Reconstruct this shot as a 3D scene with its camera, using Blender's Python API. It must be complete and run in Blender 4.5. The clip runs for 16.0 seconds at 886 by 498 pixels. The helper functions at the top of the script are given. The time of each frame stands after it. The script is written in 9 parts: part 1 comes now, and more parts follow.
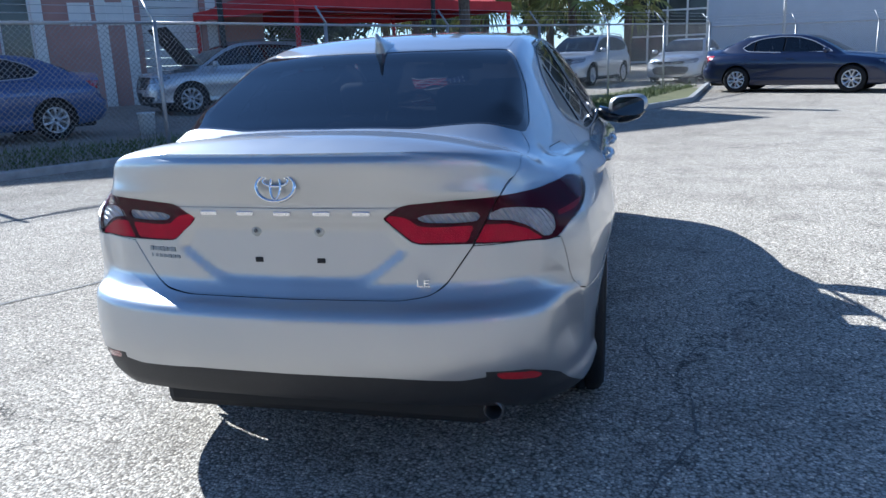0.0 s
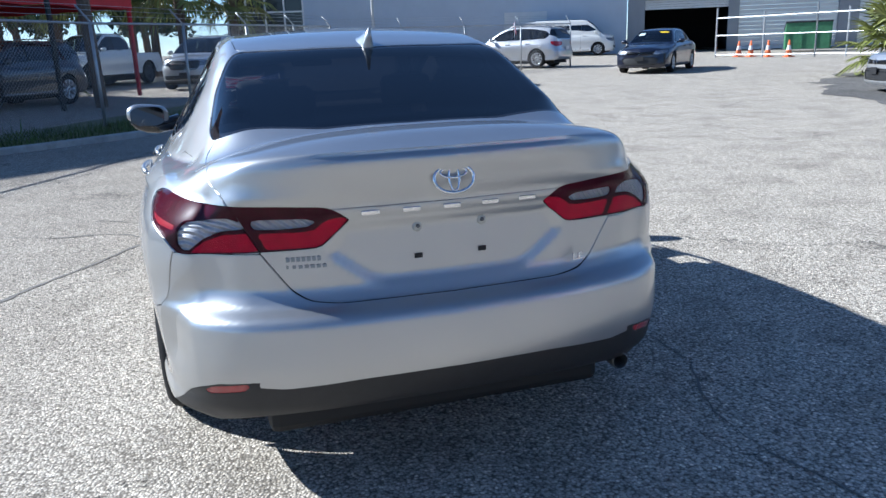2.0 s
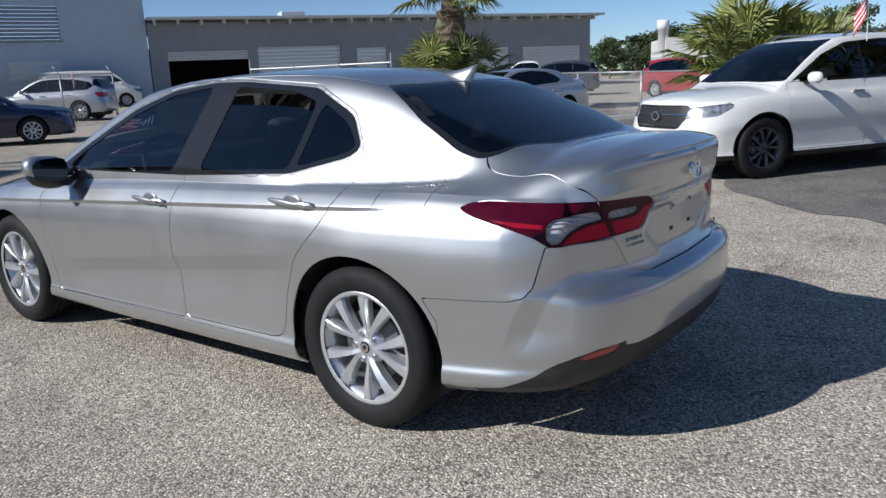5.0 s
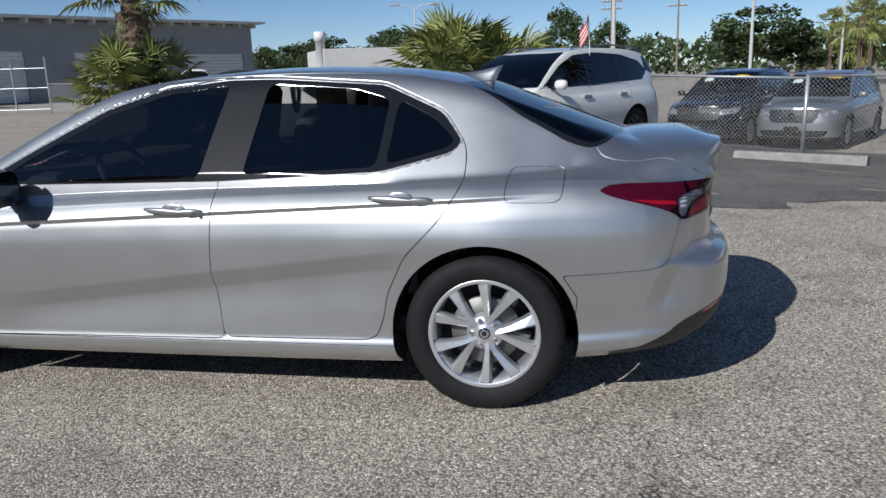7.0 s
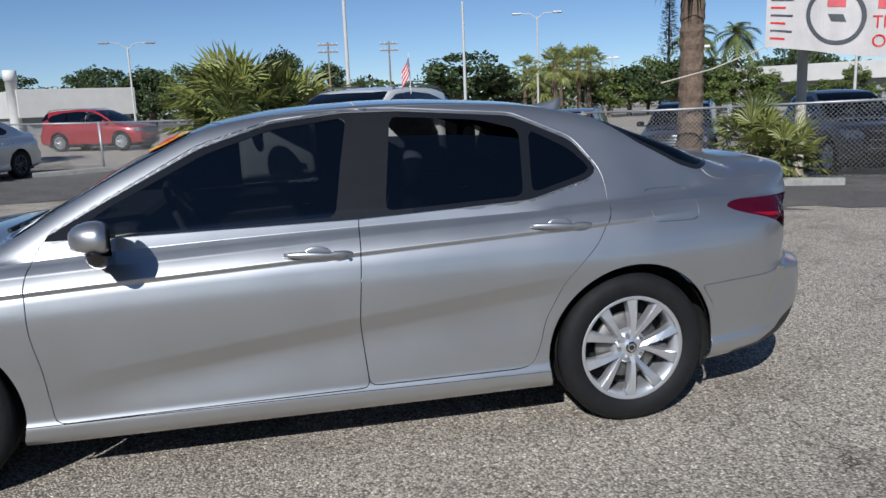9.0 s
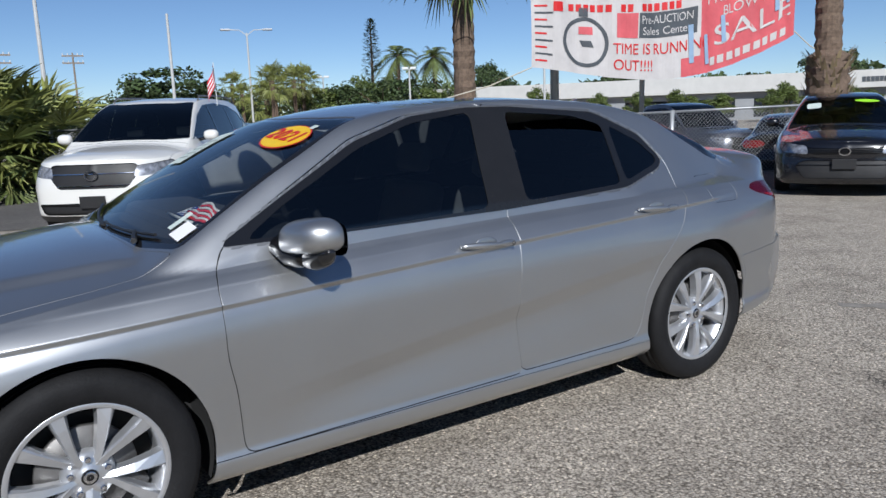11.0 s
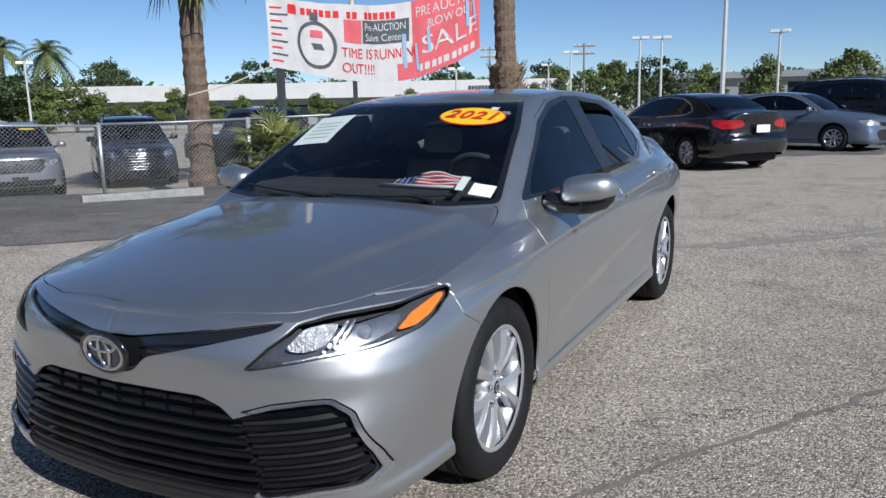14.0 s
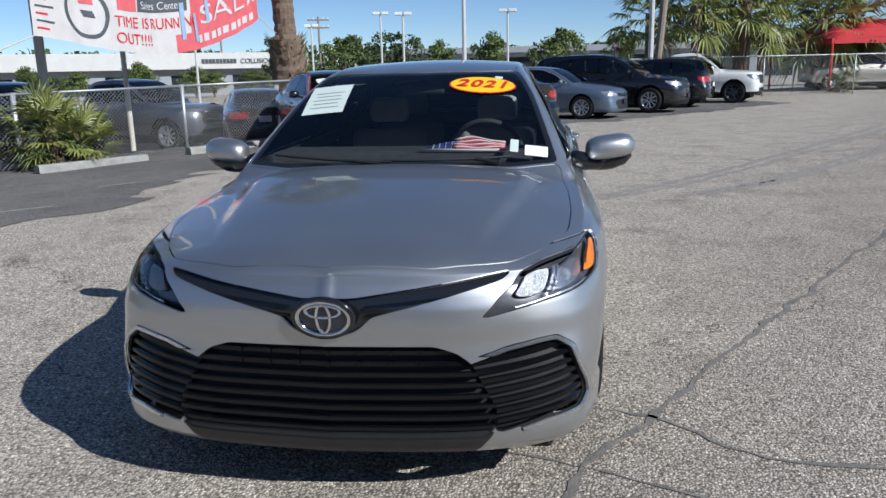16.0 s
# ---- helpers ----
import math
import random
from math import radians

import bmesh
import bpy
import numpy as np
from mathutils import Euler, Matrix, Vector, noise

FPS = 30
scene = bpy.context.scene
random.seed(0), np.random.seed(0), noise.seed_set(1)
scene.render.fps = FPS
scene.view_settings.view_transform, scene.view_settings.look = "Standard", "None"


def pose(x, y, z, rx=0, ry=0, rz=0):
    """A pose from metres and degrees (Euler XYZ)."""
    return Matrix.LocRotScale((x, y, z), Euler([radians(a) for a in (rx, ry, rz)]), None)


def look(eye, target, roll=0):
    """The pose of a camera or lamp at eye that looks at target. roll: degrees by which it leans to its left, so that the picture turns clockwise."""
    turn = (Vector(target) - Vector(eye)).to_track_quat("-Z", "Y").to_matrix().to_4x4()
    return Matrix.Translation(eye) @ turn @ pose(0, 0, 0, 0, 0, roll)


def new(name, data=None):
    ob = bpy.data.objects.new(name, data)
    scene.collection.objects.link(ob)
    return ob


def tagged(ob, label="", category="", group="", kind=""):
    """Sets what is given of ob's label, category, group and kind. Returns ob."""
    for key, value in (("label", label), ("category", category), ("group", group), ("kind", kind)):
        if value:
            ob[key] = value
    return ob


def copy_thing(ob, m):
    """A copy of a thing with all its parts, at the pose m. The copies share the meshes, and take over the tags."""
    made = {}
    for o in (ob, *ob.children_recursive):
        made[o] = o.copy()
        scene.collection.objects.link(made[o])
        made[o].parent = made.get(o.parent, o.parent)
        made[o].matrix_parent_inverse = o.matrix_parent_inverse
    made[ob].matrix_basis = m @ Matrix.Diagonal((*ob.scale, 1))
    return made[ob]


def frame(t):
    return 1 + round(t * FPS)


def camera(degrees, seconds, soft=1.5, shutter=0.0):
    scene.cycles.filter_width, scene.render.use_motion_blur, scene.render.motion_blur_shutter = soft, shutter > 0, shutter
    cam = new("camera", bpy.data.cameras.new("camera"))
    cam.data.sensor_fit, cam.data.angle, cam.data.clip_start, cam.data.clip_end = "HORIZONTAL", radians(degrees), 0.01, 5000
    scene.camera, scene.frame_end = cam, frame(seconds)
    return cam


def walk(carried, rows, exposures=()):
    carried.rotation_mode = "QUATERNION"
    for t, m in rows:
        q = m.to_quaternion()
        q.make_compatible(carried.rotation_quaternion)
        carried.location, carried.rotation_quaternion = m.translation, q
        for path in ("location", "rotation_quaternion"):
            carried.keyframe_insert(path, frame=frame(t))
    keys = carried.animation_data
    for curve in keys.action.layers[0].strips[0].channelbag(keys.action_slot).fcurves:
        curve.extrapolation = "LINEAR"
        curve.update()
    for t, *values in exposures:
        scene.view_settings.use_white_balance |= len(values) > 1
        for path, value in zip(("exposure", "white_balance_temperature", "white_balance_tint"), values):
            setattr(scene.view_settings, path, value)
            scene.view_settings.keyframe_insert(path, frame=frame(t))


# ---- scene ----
cam = camera(60.5, 16.0)
PATH = [
    (0, (0.941, -4.325, 1.315), (0.49, -2.432, 0.83), -2.2),
    (0.5, (0.53, -4.399, 1.316), (0.3, -2.473, 0.829), -2.2),
    (1, (0.162, -4.429, 1.329), (0.195, -2.491, 0.838), -2.2),
    (1.5, (-0.241, -4.387, 1.34), (0.064, -2.475, 0.839), -2.2),
    (2, (-0.645, -4.378, 1.344), (-0.086, -2.528, 0.827), -2.1),
    (2.5, (-1.017, -4.273, 1.338), (-0.236, -2.507, 0.818), -2.2),
    (3, (-1.431, -4.171, 1.35), (-0.455, -2.5, 0.845), -2.3),
    (3.5, (-1.845, -4.073, 1.363), (-0.701, -2.505, 0.879), -2.3),
    (4, (-2.249, -3.877, 1.363), (-0.959, -2.421, 0.896), -2.5),
    (6.5, (-3.713, -2.221, 1.399), (-1.85, -1.643, 0.957), -2.1),
    (7, (-3.833, -1.755, 1.397), (-1.919, -1.396, 0.944), -2.0),
    (7.5, (-3.868, -1.283, 1.378), (-1.927, -1.13, 0.924), -2.0),
    (8, (-3.888, -0.801, 1.392), (-1.938, -0.836, 0.95), -2.0),
    (8.5, (-3.94, -0.366, 1.408), (-1.992, -0.572, 1.003), -2.2),
    (9, (-3.833, 0.041, 1.419), (-1.905, -0.334, 1.041), -2.3),
    (9.5, (-3.738, 0.466, 1.41), (-1.848, -0.077, 1.043), -2.4),
    (12, (-2.871, 2.556, 1.379), (-1.472, 1.169, 1.029), -1.6),
    (12.5, (-2.703, 2.925, 1.388), (-1.416, 1.433, 1.045), -1.5),
    (13, (-2.441, 3.245, 1.399), (-1.266, 1.664, 1.055), -1.5),
    (13.5, (-2.205, 3.617, 1.396), (-1.151, 1.955, 1.04), -1.5),
    (14, (-1.94, 3.902, 1.37), (-1.022, 2.166, 0.992), -1.3),
    (14.5, (-1.61, 4.122, 1.372), (-0.852, 2.317, 0.967), -1.1),
    (15, (-1.296, 4.374, 1.377), (-0.713, 2.51, 0.947), -1.0),
    (15.5, (-0.959, 4.466, 1.351), (-0.55, 2.56, 0.905), -1.0),
    (16, (-0.66, 4.573, 1.377), (-0.4, 2.643, 0.921), -1.3),
]
walk(cam, [(t, look(eye, target, roll)) for t, eye, target, roll in PATH], [(0.0, 1.30, 5350, 7), (1.5, 1.20, 5400, 7), (3.5, 0.73, 5650, 9), (5.5, 0.26, 5900, 10), (7.0, 0.09, 5900, 10), (9.5, 0.11, 5850, 10), (13.0, 0.20, 5800, 10), (16.0, 0.40, 5750, 9)])

# ---------------------------------------------------------------- world and light
SUN_DIR = Vector((-1.27, 0.68, 1.0)).normalized()
world = bpy.data.worlds.new("sky")
scene.world = world
world.use_nodes = True
_wn = world.node_tree.nodes
_sky = _wn.new("ShaderNodeTexSky")
_sky.sky_type = "NISHITA"
_sky.sun_disc = False
_sky.sun_elevation = math.asin(SUN_DIR.z)
_sky.sun_rotation = math.atan2(SUN_DIR.x, SUN_DIR.y)
_sky.altitude = 3200.0
_sky.air_density, _sky.dust_density, _sky.ozone_density = 1.0, 0.0, 3.0
world.node_tree.links.new(_sky.outputs[0], _wn["Background"].inputs[0])
_wn["Background"].inputs[1].default_value = 0.071
sun = new("sun", bpy.data.lights.new("sun", "SUN"))
sun.data.energy, sun.data.angle, sun.data.color = 4.3, radians(0.53), (1.0, 0.95, 0.87)
sun.matrix_world = Matrix.Translation((0, 0, 40)) @ SUN_DIR.to_track_quat("Z", "Y").to_matrix().to_4x4()


# ---------------------------------------------------------------- materials
def material(name, color, rough=0.5, metal=0.0, vary=0.0, scale=8.0, bump=0.0, bump_scale=60.0, dark=None, coat=0.0, spec=0.5, island=0.0):
    m = bpy.data.materials.new(name)
    m.use_nodes = True
    nt = m.node_tree
    b = nt.nodes["Principled BSDF"]
    b.inputs["Base Color"].default_value = (*color, 1)
    b.inputs["Roughness"].default_value = rough
    b.inputs["Metallic"].default_value = metal
    b.inputs["Specular IOR Level"].default_value = spec
    b.inputs["Coat Weight"].default_value = coat
    b.inputs["Coat Roughness"].default_value = 0.04
    co = nt.nodes.new("ShaderNodeTexCoord")
    if vary:
        n1 = nt.nodes.new("ShaderNodeTexNoise")
        n1.inputs["Scale"].default_value, n1.inputs["Detail"].default_value = scale, 8
        n1.inputs["Roughness"].default_value = 0.65
        nt.links.new(co.outputs["Object"], n1.inputs["Vector"])
        ramp = nt.nodes.new("ShaderNodeMapRange")
        ramp.inputs[1].default_value, ramp.inputs[2].default_value = 0.3, 0.7
        nt.links.new(n1.outputs[0], ramp.inputs[0])
        mix = nt.nodes.new("ShaderNodeMix")
        mix.data_type = "RGBA"
        d = dark or [c * (1 - vary) for c in color]
        mix.inputs[6].default_value = (*d, 1)
        mix.inputs[7].default_value = (*[min(1, c * (1 + vary * 0.5)) for c in color], 1)
        nt.links.new(ramp.outputs[0], mix.inputs[0])
        last = mix.outputs[2]
        if island:
            geo = nt.nodes.new("ShaderNodeNewGeometry")
            hsv = nt.nodes.new("ShaderNodeHueSaturation")
            mr = nt.nodes.new("ShaderNodeMapRange")
            mr.inputs[3].default_value, mr.inputs[4].default_value = 1 - island, 1 + island
            nt.links.new(geo.outputs["Random Per Island"], mr.inputs[0])
            nt.links.new(mr.outputs[0], hsv.inputs["Value"])
            nt.links.new(last, hsv.inputs["Color"])
            last = hsv.outputs[0]
        nt.links.new(last, b.inputs["Base Color"])
    if bump:
        n2 = nt.nodes.new("ShaderNodeTexNoise")
        n2.inputs["Scale"].default_value, n2.inputs["Detail"].default_value = bump_scale, 6
        nt.links.new(co.outputs["Object"], n2.inputs["Vector"])
        bp = nt.nodes.new("ShaderNodeBump")
        bp.inputs["Strength"].default_value, bp.inputs["Distance"].default_value = bump, 0.01
        nt.links.new(n2.outputs[0], bp.inputs["Height"])
        nt.links.new(bp.outputs[0], b.inputs["Normal"])
    return m


def glass_material(name, tint, gloss_rough=0.02, ior=1.5):
    """Tinted car glass: what is behind shows through the tint, with a Fresnel gloss on top."""
    m = bpy.data.materials.new(name)
    m.use_nodes = True
    nt = m.node_tree
    nt.nodes.remove(nt.nodes["Principled BSDF"])
    out = nt.nodes["Material Output"]
    tr = nt.nodes.new("ShaderNodeBsdfTransparent")
    tr.inputs[0].default_value = (*tint, 1)
    gl = nt.nodes.new("ShaderNodeBsdfGlossy")
    gl.inputs["Roughness"].default_value = gloss_rough
    fr = nt.nodes.new("ShaderNodeFresnel")
    fr.inputs[0].default_value = ior
    mx = nt.nodes.new("ShaderNodeMixShader")
    nt.links.new(fr.outputs[0], mx.inputs[0])
    nt.links.new(tr.outputs[0], mx.inputs[1])
    nt.links.new(gl.outputs[0], mx.inputs[2])
    nt.links.new(mx.outputs[0], out.inputs[0])
    return m


def paint(name, color, metal=0.6, rough=0.3):
    m = material(name, color, rough, metal, coat=1.0)
    nt = m.node_tree
    b = nt.nodes["Principled BSDF"]
    co = nt.nodes.new("ShaderNodeTexCoord")
    n = nt.nodes.new("ShaderNodeTexNoise")
    n.inputs["Scale"].default_value, n.inputs["Detail"].default_value = 5.0, 6
    nt.links.new(co.outputs["Object"], n.inputs["Vector"])
    r = nt.nodes.new("ShaderNodeMapRange")
    r.inputs[3].default_value, r.inputs[4].default_value = rough - 0.05, rough + 0.07
    nt.links.new(n.outputs[0], r.inputs[0])
    nt.links.new(r.outputs[0], b.inputs["Roughness"])
    return m


M = {}
M["silver"] = paint("silver_paint", (0.465, 0.473, 0.481), 0.90, 0.39)
M["black_plastic"] = material("black_plastic", (0.017, 0.017, 0.018), 0.5, vary=0.2, scale=30, bump=0.1, bump_scale=300)
M["gloss_black"] = material("gloss_black", (0.012, 0.012, 0.013), 0.12, coat=0.5)
M["rubber"] = material("tyre_rubber", (0.012, 0.012, 0.013), 0.7, spec=0.25, vary=0.3, scale=15, bump=0.2, bump_scale=120)
M["alloy"] = material("alloy_wheel", (0.62, 0.63, 0.65), 0.33, 0.75, vary=0.06, scale=12)
M["dark_alloy"] = material("dark_alloy_wheel", (0.10, 0.10, 0.11), 0.3, 0.7, vary=0.1)
M["brake"] = material("brake_steel", (0.17, 0.165, 0.16), 0.5, 0.6, vary=0.3)
M["chrome"] = material("chrome", (0.75, 0.76, 0.78), 0.12, 1.0, vary=0.05)
M["satin"] = material("satin_silver_trim", (0.5, 0.5, 0.51), 0.3, 0.7, vary=0.05)
M["glass_dark"] = glass_material("tinted_privacy_glass", (0.05, 0.055, 0.065), ior=1.82)
M["glass_mid"] = glass_material("tinted_side_glass", (0.13, 0.15, 0.165), ior=1.82)
M["glass_wind"] = glass_material("windshield_glass", (0.55, 0.60, 0.61), ior=1.7)
M["lens_clear"] = glass_material("clear_lamp_lens", (0.97, 0.97, 0.98), ior=1.18)
M["red_reflector"] = material("red_reflector", (0.36, 0.006, 0.012), 0.25, vary=0.2, scale=60, coat=1.0)
M["amber"] = material("amber_lamp", (0.85, 0.22, 0.02), 0.25, vary=0.15, scale=50, coat=0.8)
M["cloth_dark"] = material("dark_interior", (0.06, 0.06, 0.063), 0.75, vary=0.3, scale=20, bump=0.2)
M["cloth_grey"] = material("light_grey_seat", (0.46, 0.46, 0.45), 0.8, vary=0.15, scale=20, bump=0.2)
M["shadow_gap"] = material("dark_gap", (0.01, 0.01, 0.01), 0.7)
M["galv"] = material("galvanised_steel", (0.42, 0.43, 0.44), 0.45, 0.6, vary=0.2, scale=9, bump=0.05)
M["wire"] = material("weathered_fence_wire", (0.32, 0.32, 0.31), 0.6, 0.3, vary=0.25, scale=6)
M["concrete"] = material("concrete", (0.42, 0.41, 0.39), 0.85, vary=0.25, scale=6, bump=0.3, bump_scale=90)
M["white_wall"] = material("white_painted_wall", (0.58, 0.565, 0.53), 0.8, vary=0.08, scale=1.2, bump=0.15, bump_scale=20)
M["grey_wall"] = material("grey_painted_wall", (0.50, 0.55, 0.61), 0.75, vary=0.08, scale=0.6, bump=0.12, bump_scale=12)
M["grey_wall2"] = material("grey_stucco_wall", (0.29, 0.30, 0.31), 0.8, vary=0.1, scale=0.7, bump=0.15, bump_scale=14)
M["pink_wall"] = material("dusty_pink_wall", (0.42, 0.24, 0.21), 0.85, vary=0.15, scale=0.9, bump=0.2, bump_scale=15)
M["trim_white"] = material("white_trim", (0.74, 0.73, 0.70), 0.7, vary=0.1, scale=2)
M["door_white"] = material("white_rollup_door", (0.66, 0.66, 0.64), 0.6, vary=0.08, scale=2)
M["bay_shade"] = material("dark_interior_void", (0.03, 0.03, 0.032), 0.9, vary=0.3)
M["red_canvas"] = material("red_canvas", (0.52, 0.03, 0.035), 0.8, vary=0.15, scale=3, bump=0.15, bump_scale=8)
M["bark"] = material("palm_bark", (0.17, 0.12, 0.085), 0.95, vary=0.45, scale=14, bump=0.7, bump_scale=40)
M["frond"] = material("palm_frond_green", (0.215, 0.235, 0.06), 0.5, vary=0.35, scale=3, island=0.35)
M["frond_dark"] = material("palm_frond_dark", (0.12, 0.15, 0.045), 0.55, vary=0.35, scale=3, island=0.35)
M["frond_dry"] = material("dry_palm_frond", (0.30, 0.23, 0.13), 0.8, vary=0.35, scale=5, island=0.3)
M["leaf"] = material("tree_leaves", (0.055, 0.085, 0.025), 0.6, vary=0.4, scale=1.5, island=0.4)
M["leaf_light"] = material("light_tree_leaves", (0.12, 0.16, 0.035), 0.6, vary=0.4, scale=1.5, island=0.4)
M["grass"] = material("grass_blades", (0.10, 0.14, 0.035), 0.7, vary=0.5, scale=2, island=0.4)
M["wood_pole"] = material("weathered_wood_pole", (0.26, 0.21, 0.16), 0.9, vary=0.3, scale=6, bump=0.4)
M["lamp_pole"] = material("painted_lamp_pole", (0.52, 0.52, 0.50), 0.5, vary=0.1, scale=3)
M["cream_post"] = material("cream_painted_post", (0.62, 0.57, 0.47), 0.6, vary=0.12, scale=4)
M["cone"] = material("orange_cone", (0.75, 0.16, 0.04), 0.6, vary=0.15)
M["yellow"] = material("yellow_sticker", (0.86, 0.55, 0.01), 0.45, vary=0.05)
M["sticker_red"] = material("sticker_red", (0.60, 0.02, 0.02), 0.45, vary=0.05)
M["lime"] = material("lime_sticker", (0.35, 0.75, 0.03), 0.45, vary=0.05)
M["paper"] = material("white_paper", (0.58, 0.66, 0.61), 0.7, vary=0.05)
M["ink"] = material("grey_print", (0.28, 0.30, 0.30), 0.7)
M["flag_red"] = material("flag_red", (0.72, 0.04, 0.06), 0.8, vary=0.15)
M["flag_white"] = material("flag_white", (0.85, 0.85, 0.84), 0.8, vary=0.08)
M["flag_blue"] = material("flag_blue", (0.04, 0.07, 0.28), 0.8, vary=0.15)
M["banner_white"] = material("banner_white", (0.56, 0.53, 0.51), 0.7, vary=0.12, scale=2.5, bump=0.2, bump_scale=5)
M["banner_red"] = material("banner_red", (0.62, 0.11, 0.125), 0.7, vary=0.2, scale=2.5, bump=0.2, bump_scale=5)
M["banner_dark"] = material("banner_dark", (0.07, 0.08, 0.09), 0.7, vary=0.2, scale=4)
M["plastic_white"] = material("white_plastic", (0.72, 0.72, 0.7), 0.4, vary=0.06)
M["green_bin"] = material("green_dumpster", (0.05, 0.17, 0.08), 0.6, vary=0.3, scale=4)


def ground_material(name, col_a, col_b, col_c, crack=True, pale=None):
    """Worn asphalt: aggregate speckle with painted relief shade, stains, polished lanes, cracks."""
    m = bpy.data.materials.new(name)
    m.use_nodes = True
    nt = m.node_tree
    b = nt.nodes["Principled BSDF"]
    co = nt.nodes.new("ShaderNodeTexCoord")

    def noise_node(scale, detail, rough=0.6):
        n = nt.nodes.new("ShaderNodeTexNoise")
        n.inputs["Scale"].default_value, n.inputs["Detail"].default_value, n.inputs["Roughness"].default_value = scale, detail, rough
        nt.links.new(co.outputs["Object"], n.inputs["Vector"])
        return n

    def rng(src, a, z, lo=0.0, hi=1.0):
        r = nt.nodes.new("ShaderNodeMapRange")
        r.inputs[1].default_value, r.inputs[2].default_value, r.inputs[3].default_value, r.inputs[4].default_value = a, z, lo, hi
        nt.links.new(src, r.inputs[0])
        return r.outputs[0]

    def mix(fac, a, z, mode="MIX"):
        x = nt.nodes.new("ShaderNodeMix")
        x.data_type, x.blend_type = "RGBA", mode
        for i, v in ((0, fac), (6, a), (7, z)):
            if isinstance(v, (tuple, list)):
                x.inputs[i].default_value = (*v, 1)
            elif isinstance(v, float):
                x.inputs[i].default_value = v
            else:
                nt.links.new(v, x.inputs[i])
        return x.outputs[2]

    big = noise_node(0.22, 5)
    mid = noise_node(1.6, 8, 0.7)
    col = mix(rng(big.outputs[0], 0.40, 0.62), col_a, col_b)
    if pale:
        sx = nt.nodes.new("ShaderNodeSeparateXYZ")
        nt.links.new(co.outputs["Object"], sx.inputs[0])
        wob = nt.nodes.new("ShaderNodeMath")
        wob.operation = "MULTIPLY_ADD"
        wob.inputs[1].default_value = 3.0
        nt.links.new(noise_node(0.45, 6, 0.65).outputs[0], wob.inputs[0])
        lean = nt.nodes.new("ShaderNodeMath")
        lean.operation = "MULTIPLY_ADD"
        lean.inputs[1].default_value = -0.5
        nt.links.new(sx.outputs[1], lean.inputs[0])
        nt.links.new(sx.outputs[0], lean.inputs[2])
        nt.links.new(lean.outputs[0], wob.inputs[2])
        col = mix(rng(wob.outputs[0], -0.7, 2.4), col, pale)
    col = mix(rng(mid.outputs[0], 0.48, 0.70, 0.0, 0.8), col, col_c)
    vor = nt.nodes.new("ShaderNodeTexVoronoi")
    vor.inputs["Scale"].default_value = 92.0
    nt.links.new(co.outputs["Object"], vor.inputs["Vector"])
    sep = nt.nodes.new("ShaderNodeSeparateColor")
    nt.links.new(vor.outputs["Color"], sep.inputs[0])
    col = mix(rng(sep.outputs[0], 0.0, 1.0, 0.0, 0.9), col, mix(1.0, col, (0.42, 0.41, 0.40), "MULTIPLY"))
    col = mix(rng(sep.outputs[1], 0.76, 1.0, 0.0, 0.9), col, mix(1.0, col, (1.8, 1.79, 1.74), "MULTIPLY"))
    height = rng(vor.outputs["Distance"], 0.0, 0.7, 1.0, 0.0)
    # Relief shade between the grains is painted in as a darker colour.
    pit_shade = rng(vor.outputs["Distance"], 0.45, 0.8, 0.0, 0.9)
    col = mix(pit_shade, col, mix(1.0, col, (0.28, 0.27, 0.26), "MULTIPLY"))
    clump = noise_node(44.0, 4, 0.8)
    col = mix(rng(clump.outputs[0], 0.38, 0.62, 0.75, 0.0), col, mix(1.0, col, (0.56, 0.55, 0.53), "MULTIPLY"))
    if crack:
        warp = noise_node(1.1, 6, 0.7)
        add = nt.nodes.new("ShaderNodeVectorMath")
        add.operation = "MULTIPLY_ADD"
        add.inputs[1].default_value = (1.2, 1.2, 0)
        nt.links.new(warp.outputs["Color"], add.inputs[0])
        nt.links.new(co.outputs["Object"], add.inputs[2])
        v2 = nt.nodes.new("ShaderNodeTexVoronoi")
        v2.feature = "DISTANCE_TO_EDGE"
        v2.inputs["Scale"].default_value = 0.35
        nt.links.new(add.outputs[0], v2.inputs["Vector"])
        gate = rng(noise_node(0.5, 2).outputs[0], 0.42, 0.53)
        line = rng(v2.outputs["Distance"], 0.0004, 0.003, 0.8, 0.0)
        mul = nt.nodes.new("ShaderNodeMath")
        mul.operation = "MULTIPLY"
        nt.links.new(line, mul.inputs[0])
        nt.links.new(gate, mul.inputs[1])
        col = mix(mul.outputs[0], col, (0.05, 0.048, 0.045))
        sub = nt.nodes.new("ShaderNodeMath")
        sub.operation = "SUBTRACT"
        nt.links.new(height, sub.inputs[0])
        nt.links.new(mul.outputs[0], sub.inputs[1])
        height = sub.outputs[0]
    nt.links.new(col, b.inputs["Base Color"])
    b.inputs["Roughness"].default_value = 0.9
    b.inputs["Specular IOR Level"].default_value = 0.3
    bp = nt.nodes.new("ShaderNodeBump")
    bp.inputs["Strength"].default_value, bp.inputs["Distance"].default_value = 0.75, 0.006
    nt.links.new(height, bp.inputs["Height"])
    nt.links.new(bp.outputs[0], b.inputs["Normal"])
    return m


